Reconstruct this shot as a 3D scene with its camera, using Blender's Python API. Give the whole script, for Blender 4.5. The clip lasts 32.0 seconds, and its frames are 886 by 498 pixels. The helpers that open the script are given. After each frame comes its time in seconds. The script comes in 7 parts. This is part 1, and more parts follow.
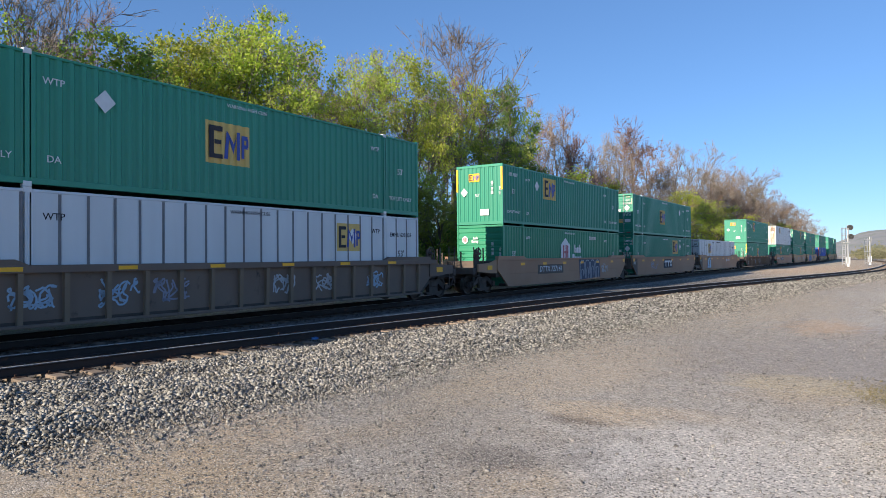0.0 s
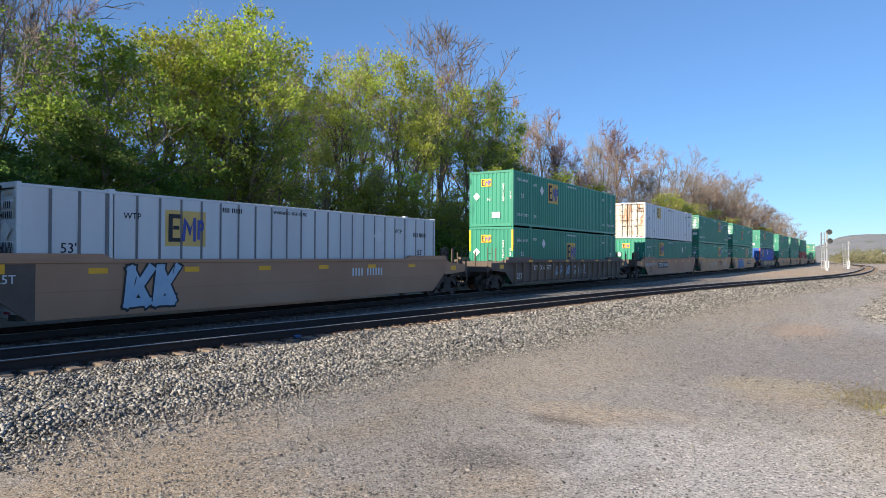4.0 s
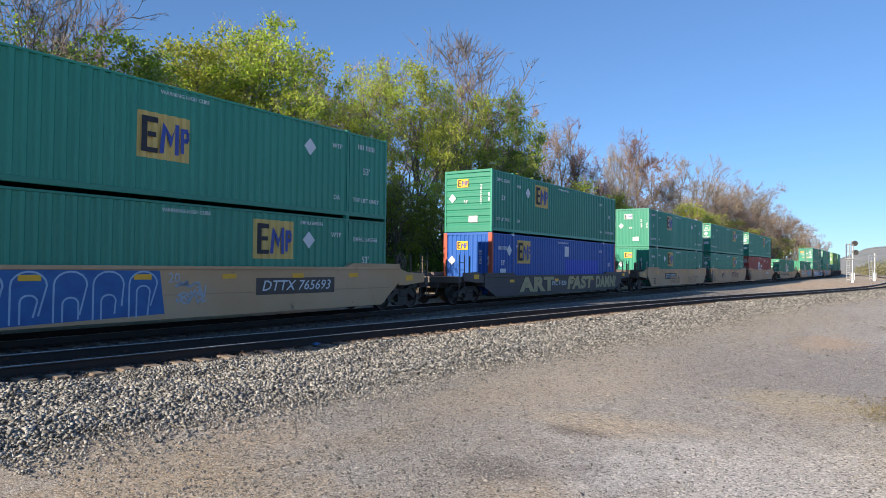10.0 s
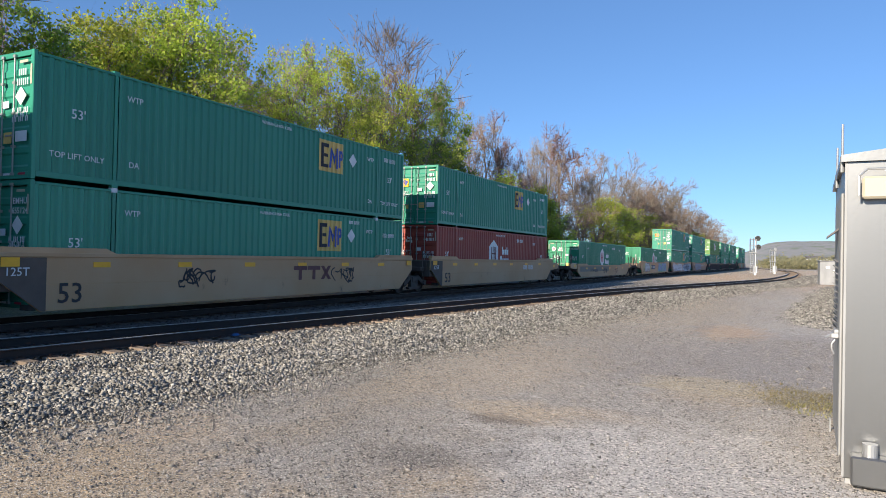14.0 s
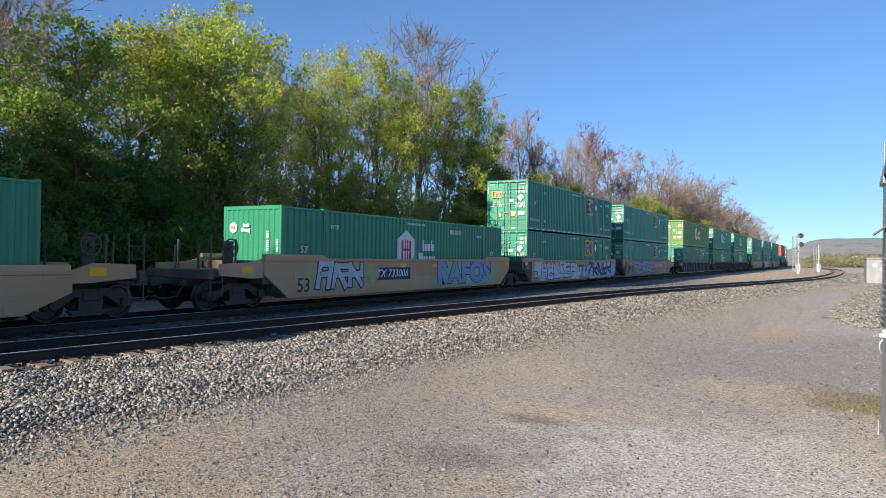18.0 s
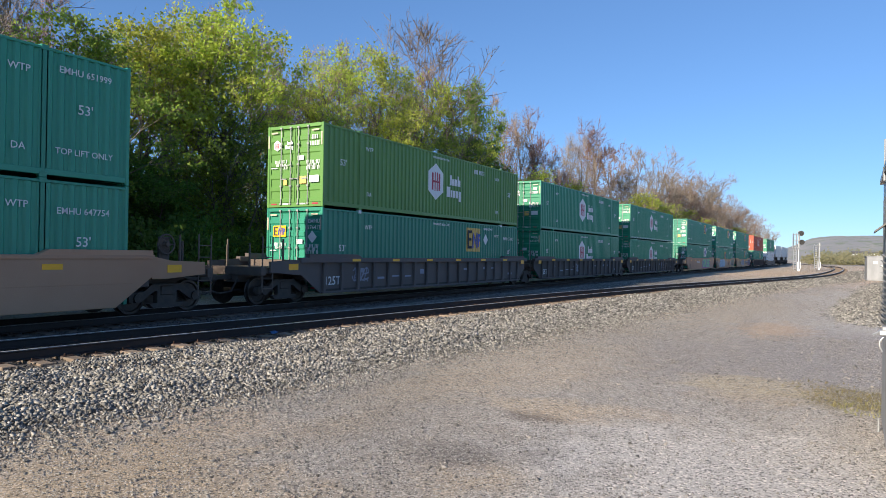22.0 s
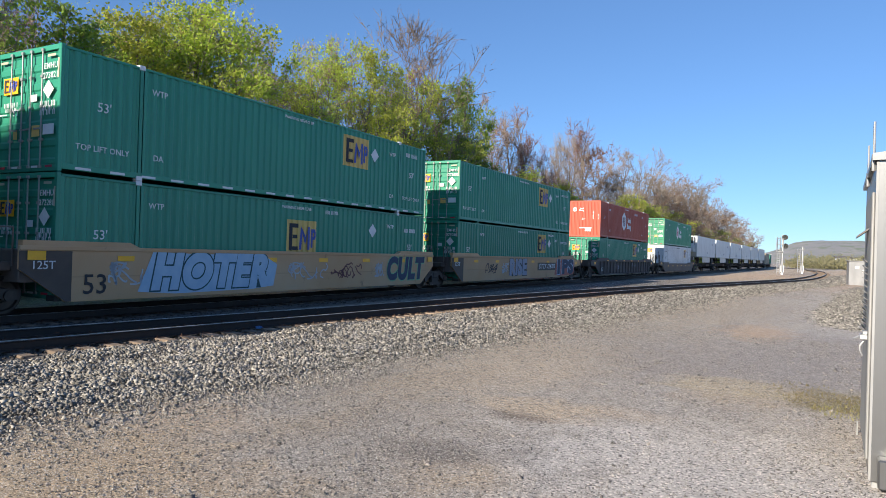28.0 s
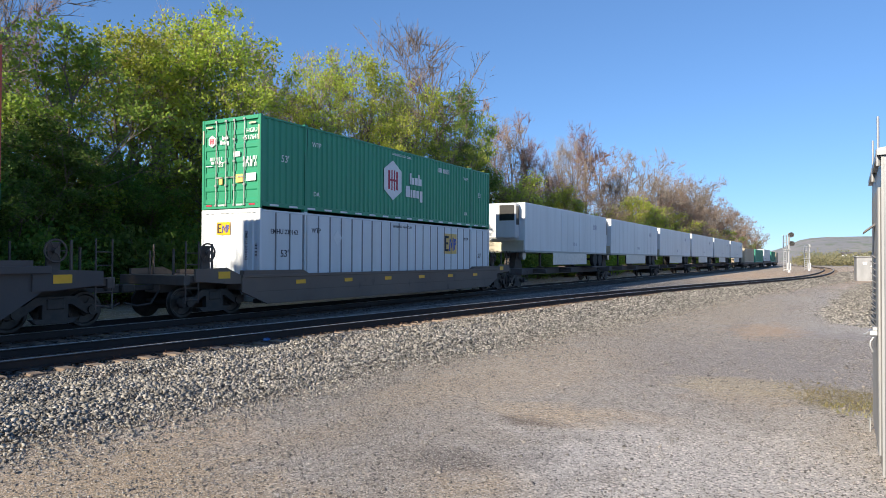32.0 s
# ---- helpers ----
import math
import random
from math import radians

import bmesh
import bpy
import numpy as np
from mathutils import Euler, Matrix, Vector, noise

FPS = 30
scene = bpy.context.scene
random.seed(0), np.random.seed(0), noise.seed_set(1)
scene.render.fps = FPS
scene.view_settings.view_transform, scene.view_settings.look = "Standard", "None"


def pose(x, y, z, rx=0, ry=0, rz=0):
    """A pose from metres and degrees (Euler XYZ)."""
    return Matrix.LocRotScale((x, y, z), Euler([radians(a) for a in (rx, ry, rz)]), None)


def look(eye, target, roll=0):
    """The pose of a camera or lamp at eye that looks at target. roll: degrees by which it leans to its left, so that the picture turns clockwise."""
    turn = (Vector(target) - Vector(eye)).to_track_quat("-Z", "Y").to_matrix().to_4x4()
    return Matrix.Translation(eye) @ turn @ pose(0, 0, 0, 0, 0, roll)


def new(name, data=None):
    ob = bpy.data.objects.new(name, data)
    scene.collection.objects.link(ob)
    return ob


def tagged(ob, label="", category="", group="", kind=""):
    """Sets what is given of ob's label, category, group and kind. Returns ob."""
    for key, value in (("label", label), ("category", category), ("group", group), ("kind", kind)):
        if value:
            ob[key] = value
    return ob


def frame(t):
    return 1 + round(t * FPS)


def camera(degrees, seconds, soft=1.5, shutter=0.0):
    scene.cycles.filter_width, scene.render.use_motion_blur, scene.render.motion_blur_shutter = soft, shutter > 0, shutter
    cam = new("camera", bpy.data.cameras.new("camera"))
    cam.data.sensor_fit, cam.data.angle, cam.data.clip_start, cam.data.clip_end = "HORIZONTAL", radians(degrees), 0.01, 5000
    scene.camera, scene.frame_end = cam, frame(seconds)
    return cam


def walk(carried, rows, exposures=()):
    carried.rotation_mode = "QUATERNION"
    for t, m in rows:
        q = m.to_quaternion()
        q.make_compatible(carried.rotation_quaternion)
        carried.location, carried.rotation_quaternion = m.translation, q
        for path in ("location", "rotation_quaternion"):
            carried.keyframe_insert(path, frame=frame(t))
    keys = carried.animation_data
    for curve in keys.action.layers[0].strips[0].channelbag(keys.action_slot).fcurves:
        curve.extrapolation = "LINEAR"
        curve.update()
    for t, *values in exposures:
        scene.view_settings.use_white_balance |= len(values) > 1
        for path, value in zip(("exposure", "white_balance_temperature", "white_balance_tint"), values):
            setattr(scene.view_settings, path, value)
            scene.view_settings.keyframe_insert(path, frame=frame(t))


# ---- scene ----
cam = camera(66.7, 32.0, 0.8)
EYE = 1.6
# seconds, yaw, pitch, roll of the phone held by a standing viewer
ROWS = [
    (0, 33.24, 0.71, 0.48),
    (0.5, 34.47, 0.96, -0.32),
    (1, 33.87, 1.16, -0.27),
    (1.5, 32.67, 0.96, -0.00),
    (2, 32.48, 0.60, 0.13),
    (2.5, 32.52, 0.63, 0.24),
    (3, 32.47, 0.85, 0.16),
    (3.5, 32.26, 0.79, -0.04),
    (5.5, 30.88, 0.26, -0.51),
    (6, 30.85, 0.32, -0.55),
    (6.5, 31.03, 0.44, -0.57),
    (7, 31.05, 0.41, -0.51),
    (7.5, 31.27, 0.56, -0.75),
    (8, 32.63, 0.61, -1.05),
    (8.5, 32.86, 0.72, -0.87),
    (9, 33.09, 0.97, -0.73),
    (9.5, 33.24, 1.14, -0.99),
    (10, 33.50, 1.38, -0.65),
    (10.5, 31.39, 1.84, -0.82),
    (11, 28.00, 1.76, -0.99),
    (11.5, 26.81, 0.67, -1.72),
    (12, 27.09, 0.55, -1.10),
    (12.5, 27.23, 0.59, -1.28),
    (13, 27.24, 0.53, -1.35),
    (13.5, 27.12, 0.58, -1.24),
    (14, 27.09, 0.67, -1.18),
    (14.5, 27.23, 0.67, -1.18),
    (16.5, 29.11, 0.65, -1.05),
    (17, 29.44, 0.66, -0.95),
    (17.5, 29.73, 0.68, -0.98),
    (18, 30.02, 0.60, -0.85),
    (18.5, 30.23, 0.62, -0.75),
    (19, 30.28, 0.62, -0.71),
    (19.5, 29.91, 0.64, -1.39),
    (20, 29.85, 0.63, -1.31),
    (20.5, 29.97, 0.63, -1.02),
    (21, 29.96, 0.47, -1.13),
    (21.5, 30.01, 0.42, -0.88),
    (22, 30.05, 0.41, -0.83),
    (22.5, 30.06, 0.36, -1.00),
    (23, 30.22, 0.39, -0.83),
    (23.5, 30.33, 0.36, -0.98),
    (24, 30.41, 0.32, -0.84),
    (24.5, 30.26, 0.22, -1.16),
    (25, 30.17, 0.22, -1.31),
    (25.5, 30.06, 0.20, -1.21),
    (27.5, 29.72, 0.25, -0.87),
    (28, 28.95, 0.25, -1.80),
    (28.5, 29.32, 0.20, -2.21),
    (29, 29.94, 0.24, -2.04),
    (29.5, 30.12, 0.25, -1.70),
    (30, 30.14, 0.50, -1.40),
    (30.5, 29.60, 0.65, -1.68),
    (31, 29.61, 0.66, -0.98),
    (31.5, 29.54, 0.76, -0.58),
    (32, 29.40, 0.84, -0.24),
]
walk(cam, [(t, pose(0, 0, EYE, 90 + pitch, roll, yaw)) for t, yaw, pitch, roll in ROWS])

# ---- daylight: low sun from behind the train's far side ----
SUN_WAY = Vector((0.232, 1.0, -0.43))
world = bpy.data.worlds.new("sky")
scene.world = world
world.use_nodes = True
wn = world.node_tree
sky = wn.nodes.new("ShaderNodeTexSky")
sky.sky_type = "NISHITA"
sky.sun_disc = False
sky.sun_elevation = radians(22)
sky.sun_rotation = radians(192)
sky.altitude = 1500
sky.air_density = 1.0
sky.dust_density = 0.0
sky.ozone_density = 6.0
soft_sky = wn.nodes.new("ShaderNodeGamma")     # hazeless air: little change from the top of the sky to the horizon
soft_sky.inputs[1].default_value = 0.72
wn.links.new(sky.outputs[0], soft_sky.inputs[0])
tint = wn.nodes.new("ShaderNodeMixRGB")      # a clear, deep blue spring sky
tint.blend_type = "MULTIPLY"
tint.inputs[0].default_value = 1.0
tint.inputs[2].default_value = (0.72, 0.89, 1.09, 1)
wn.links.new(soft_sky.outputs[0], tint.inputs[1])
wn.links.new(tint.outputs[0], wn.nodes["Background"].inputs[0])
wn.nodes["Background"].inputs[1].default_value = 0.14
sun = new("sun", bpy.data.lights.new("sun", "SUN"))
sun.data.energy = 5.0
sun.data.angle = radians(0.5)
sun.data.color = (1.0, 0.885, 0.72)
sun.matrix_world = look((-40, -160, 70), Vector((-40, -160, 70)) + SUN_WAY)
scene.view_settings.exposure = 0.75


# ---- materials ----
def surface(name, color, color2=None, rough=0.7, metal=0.0, scale=3.0, stretch=(1, 1, 1), spot=None, spot_scale=8.0, spot_at=0.62,
            bump=0.0, bump_scale=40.0, rand=0.0, island=False):
    """A procedural surface: two-tone noise, optional spots of dirt or rust, fine relief, and a little variety from thing to thing."""
    m = bpy.data.materials.new(name)
    m.use_nodes = True
    n, l = m.node_tree.nodes, m.node_tree.links
    b = n["Principled BSDF"]
    b.inputs["Roughness"].default_value = rough
    b.inputs["Metallic"].default_value = metal
    co = n.new("ShaderNodeTexCoord")
    mp = n.new("ShaderNodeMapping")
    mp.inputs["Scale"].default_value = stretch
    l.new(co.outputs["Object"], mp.inputs["Vector"])
    nz = n.new("ShaderNodeTexNoise")
    nz.inputs["Scale"].default_value = scale
    nz.inputs["Detail"].default_value = 6
    l.new(mp.outputs[0], nz.inputs["Vector"])
    ramp = n.new("ShaderNodeValToRGB")
    ramp.color_ramp.elements[0].position, ramp.color_ramp.elements[1].position = 0.3, 0.72
    c2 = color2 or tuple(c * 0.72 for c in color)
    ramp.color_ramp.elements[0].color = (*color, 1)
    ramp.color_ramp.elements[1].color = (*c2, 1)
    l.new(nz.outputs[0], ramp.inputs[0])
    out = ramp.outputs[0]
    if spot:
        n2 = n.new("ShaderNodeTexNoise")
        n2.inputs["Scale"].default_value = spot_scale
        n2.inputs["Detail"].default_value = 8
        n2.inputs["Roughness"].default_value = 0.7
        l.new(mp.outputs[0], n2.inputs["Vector"])
        r2 = n.new("ShaderNodeValToRGB")
        r2.color_ramp.elements[0].position, r2.color_ramp.elements[1].position = spot_at, min(spot_at + 0.12, 1)
        l.new(n2.outputs[0], r2.inputs[0])
        mix = n.new("ShaderNodeMixRGB")
        mix.inputs[2].default_value = (*spot, 1)
        l.new(r2.outputs[0], mix.inputs[0])
        l.new(out, mix.inputs[1])
        out = mix.outputs[0]
    if rand or island:
        hs = n.new("ShaderNodeHueSaturation")
        src = n.new("ShaderNodeNewGeometry").outputs["Random Per Island"] if island else n.new("ShaderNodeObjectInfo").outputs["Random"]
        mr = n.new("ShaderNodeMapRange")
        mr.inputs[3].default_value, mr.inputs[4].default_value = 1 - rand, 1 + rand
        l.new(src, mr.inputs[0])
        l.new(mr.outputs[0], hs.inputs["Value"])
        l.new(out, hs.inputs["Color"])
        out = hs.outputs[0]
    l.new(out, b.inputs["Base Color"])
    if bump:
        nb = n.new("ShaderNodeTexNoise")
        nb.inputs["Scale"].default_value = bump_scale
        nb.inputs["Detail"].default_value = 5
        l.new(co.outputs["Object"], nb.inputs["Vector"])
        bp = n.new("ShaderNodeBump")
        bp.inputs["Strength"].default_value = bump
        bp.inputs["Distance"].default_value = 0.02
        l.new(nb.outputs[0], bp.inputs["Height"])
        l.new(bp.outputs[0], b.inputs["Normal"])
    return m


def leaf_surface(name, a, b_, rand=0.25):
    """Leaves: colour varies from leaf to leaf, and some light comes through."""
    m = bpy.data.materials.new(name)
    m.use_nodes = True
    n, l = m.node_tree.nodes, m.node_tree.links
    b = n["Principled BSDF"]
    g = n.new("ShaderNodeNewGeometry")
    ramp = n.new("ShaderNodeValToRGB")
    ramp.color_ramp.elements[0].color, ramp.color_ramp.elements[1].color = (*a, 1), (*b_, 1)
    l.new(g.outputs["Random Per Island"], ramp.inputs[0])
    hs = n.new("ShaderNodeHueSaturation")
    info = n.new("ShaderNodeObjectInfo")
    for slot, lo, hi in (("Hue", 0.485, 0.515), ("Value", 1 - rand, 1 + rand * 0.7)):
        mr = n.new("ShaderNodeMapRange")
        mr.inputs[3].default_value, mr.inputs[4].default_value = lo, hi
        l.new(info.outputs["Random"], mr.inputs[0])
        l.new(mr.outputs[0], hs.inputs[slot])
    l.new(ramp.outputs[0], hs.inputs["Color"])
    l.new(hs.outputs[0], b.inputs["Base Color"])
    b.inputs["Roughness"].default_value = 0.6
    tr = n.new("ShaderNodeBsdfTranslucent")
    l.new(hs.outputs[0], tr.inputs[0])
    mx = n.new("ShaderNodeMixShader")
    mx.inputs[0].default_value = 0.62
    l.new(b.outputs[0], mx.inputs[1])
    l.new(tr.outputs[0], mx.inputs[2])
    l.new(mx.outputs[0], n["Material Output"].inputs[0])
    return m


def gravel_surface():
    """Packed grey stone and old asphalt with tan earth patches, pale chips and painted train shade."""
    m = bpy.data.materials.new("gravel lot")
    m.use_nodes = True
    n, l = m.node_tree.nodes, m.node_tree.links
    b = n["Principled BSDF"]
    b.inputs["Roughness"].default_value = 0.9
    co = n.new("ShaderNodeTexCoord")

    def noise_(scale, detail, lo, hi, stretch=(1, 1, 1)):
        mp = n.new("ShaderNodeMapping")
        mp.inputs["Scale"].default_value = stretch
        l.new(co.outputs["Object"], mp.inputs[0])
        x = n.new("ShaderNodeTexNoise")
        x.inputs["Scale"].default_value, x.inputs["Detail"].default_value = scale, detail
        l.new(mp.outputs[0], x.inputs["Vector"])
        r = n.new("ShaderNodeValToRGB")
        r.color_ramp.elements[0].position, r.color_ramp.elements[1].position = lo, hi
        l.new(x.outputs[0], r.inputs[0])
        return r.outputs[0]

    def mix(fac, c1, c2, how="MIX"):
        x = n.new("ShaderNodeMixRGB")
        x.blend_type = how
        for i, v in ((0, fac), (1, c1), (2, c2)):
            if isinstance(v, (tuple, float)):
                x.inputs[i].default_value = v if isinstance(v, float) else (*v, 1)
            else:
                l.new(v, x.inputs[i])
        return x.outputs[0]

    base = mix(noise_(0.35, 4, 0.35, 0.7, (1, 0.5, 1)), (0.37, 0.335, 0.30), (0.25, 0.228, 0.208))
    base = mix(noise_(0.55, 6, 0.56, 0.72, (1.3, 0.35, 1)), base, (0.42, 0.325, 0.225))
    base = mix(noise_(5, 6, 0.35, 0.75), base, (0.28, 0.258, 0.235))
    base = mix(noise_(16, 5, 0.6, 0.7), base, (0.17, 0.155, 0.14))
    base = mix(noise_(11, 6, 0.62, 0.7), base, (0.5, 0.46, 0.41))
    # brown earth towards the tracks, paler stone on the open lot
    sx = n.new("ShaderNodeSeparateXYZ")
    l.new(co.outputs["Object"], sx.inputs[0])
    lean = n.new("ShaderNodeMapRange")
    lean.inputs[1].default_value, lean.inputs[2].default_value = -1.5, -5.5
    l.new(sx.outputs[0], lean.inputs[0])
    worn = n.new("ShaderNodeMath")
    worn.operation = "MULTIPLY"
    l.new(lean.outputs[0], worn.inputs[0])
    l.new(noise_(0.9, 5, 0.38, 0.6, (1.2, 0.5, 1)), worn.inputs[1])
    base = mix(worn.outputs[0], base, (0.30, 0.24, 0.175))
    pale = n.new("ShaderNodeMapRange")
    pale.inputs[1].default_value, pale.inputs[2].default_value = -2.5, 1.5
    pale.inputs[4].default_value = 0.55
    l.new(sx.outputs[0], pale.inputs[0])
    base = mix(pale.outputs[0], base, (0.45, 0.415, 0.385))
    # wheel tracks: darker drawn-out marks
    base = mix(noise_(0.8, 4, 0.58, 0.7, (1.6, 0.12, 1)), base, (0.215, 0.195, 0.18))
    ragged = noise_(2.6, 6, 0.2, 0.8)

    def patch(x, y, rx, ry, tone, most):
        """An oval of another tone, ragged at the edge, for stains and for painted train shade."""
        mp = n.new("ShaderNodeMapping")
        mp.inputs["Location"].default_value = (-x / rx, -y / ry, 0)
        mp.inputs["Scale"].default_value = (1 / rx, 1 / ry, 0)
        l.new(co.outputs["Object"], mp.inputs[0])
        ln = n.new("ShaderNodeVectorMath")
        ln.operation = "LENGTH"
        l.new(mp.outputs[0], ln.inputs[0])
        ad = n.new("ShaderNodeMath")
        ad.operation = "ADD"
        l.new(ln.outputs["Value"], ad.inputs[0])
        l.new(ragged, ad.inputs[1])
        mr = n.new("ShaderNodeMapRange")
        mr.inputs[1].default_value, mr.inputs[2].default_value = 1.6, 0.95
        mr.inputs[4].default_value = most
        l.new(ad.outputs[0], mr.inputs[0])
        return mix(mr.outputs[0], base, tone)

    for spot_ in ((-1.0, 11.5, 3.2, 3.6, (0.23, 0.205, 0.195), 0.8), (0.3, 15, 2.2, 3.0, (0.24, 0.215, 0.205), 0.7), (-1.9, 5.2, 0.75, 0.5, (0.19, 0.17, 0.155), 0.7),
                  (-2.4, 6.6, 0.55, 0.5, (0.40, 0.30, 0.20), 0.8), (-1.7, 7.0, 0.6, 0.4, (0.36, 0.28, 0.20), 0.6), (-1.15, 17, 0.9, 2.2, (0.42, 0.28, 0.17), 0.7), (-0.7, 8.6, 0.9, 0.7, (0.36, 0.28, 0.19), 0.5),
                  (0.4, 9.2, 0.6, 0.8, (0.23, 0.2, 0.125), 0.6), (-5.1, 4.4, 1.1, 0.6, (0.40, 0.31, 0.22), 0.55), (-4.4, 2.9, 1.8, 1.1, (0.34, 0.26, 0.17), 0.8), (-2.2, 4.4, 0.5, 0.5, (0.36, 0.28, 0.19), 0.6),
                  (-5.3, 12.5, 0.6, 1.0, (0.42, 0.29, 0.19), 0.6), (-3.9, 9.6, 1.6, 3.6, (0.38, 0.31, 0.23), 0.6), (-0.4, 5.6, 2.3, 1.7, (0.49, 0.46, 0.435), 0.8), (-3.2, 24, 3.0, 9.0, (0.36, 0.29, 0.21), 0.6),
                  # the oval at (-11.5, 34) paints the train's shade onto the ground as dark colour
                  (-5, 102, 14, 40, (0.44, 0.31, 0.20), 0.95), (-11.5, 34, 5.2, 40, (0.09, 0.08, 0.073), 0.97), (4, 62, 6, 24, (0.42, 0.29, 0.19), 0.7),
                  (-2.57, 6.3, 0.42, 0.22, (0.12, 0.095, 0.08), 0.9), (-2.6, 6.75, 1.0, 0.5, (0.42, 0.34, 0.25), 0.75), (-2.6, 4.75, 0.5, 0.35, (0.13, 0.115, 0.105), 0.75), (0.2, 8.95, 0.75, 0.9, (0.20, 0.165, 0.085), 0.85), (-0.9, 9.3, 1.0, 0.8, (0.40, 0.33, 0.22), 0.7),
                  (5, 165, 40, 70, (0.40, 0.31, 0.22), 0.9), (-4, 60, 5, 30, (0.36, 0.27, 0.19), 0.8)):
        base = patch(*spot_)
    vo = n.new("ShaderNodeTexVoronoi")
    vo.inputs["Scale"].default_value = 62
    l.new(co.outputs["Object"], vo.inputs["Vector"])
    vr = n.new("ShaderNodeValToRGB")
    vr.color_ramp.elements[0].color, vr.color_ramp.elements[1].color = (0.2, 0.2, 0.21, 1), (1.8, 1.74, 1.66, 1)
    sep = n.new("ShaderNodeSeparateColor")
    l.new(vo.outputs["Color"], sep.inputs[0])
    l.new(sep.outputs[0], vr.inputs[0])
    for pos, tone in ((0.1, 0.3), (0.16, 0.82), (0.8, 1.12), (0.86, 1.5)):
        vr.color_ramp.elements.new(pos).color = (tone, tone * 0.985, tone * 0.96, 1)
    base = mix(0.92, base, vr.outputs[0], "MULTIPLY")
    vo2 = n.new("ShaderNodeTexVoronoi")
    vo2.inputs["Scale"].default_value = 150
    l.new(co.outputs["Object"], vo2.inputs["Vector"])
    sep2 = n.new("ShaderNodeSeparateColor")
    l.new(vo2.outputs["Color"], sep2.inputs[0])
    chips = n.new("ShaderNodeValToRGB")
    chips.color_ramp.elements[0].position, chips.color_ramp.elements[1].position = 0.88, 0.93
    l.new(sep2.outputs[0], chips.inputs[0])
    base = mix(chips.outputs[0], base, (0.60, 0.57, 0.52))
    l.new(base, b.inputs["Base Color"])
    bp = n.new("ShaderNodeBump")
    bp.inputs["Strength"].default_value, bp.inputs["Distance"].default_value = 0.42, 0.011
    bp.invert = True
    l.new(vo.outputs["Distance"], bp.inputs["Height"])
    bp2 = n.new("ShaderNodeBump")
    bp2.inputs["Strength"].default_value, bp2.inputs["Distance"].default_value = 0.4, 0.005
    l.new(vo2.outputs["Distance"], bp2.inputs["Height"])
    l.new(bp.outputs[0], bp2.inputs["Normal"])
    l.new(bp2.outputs[0], b.inputs["Normal"])
    return m


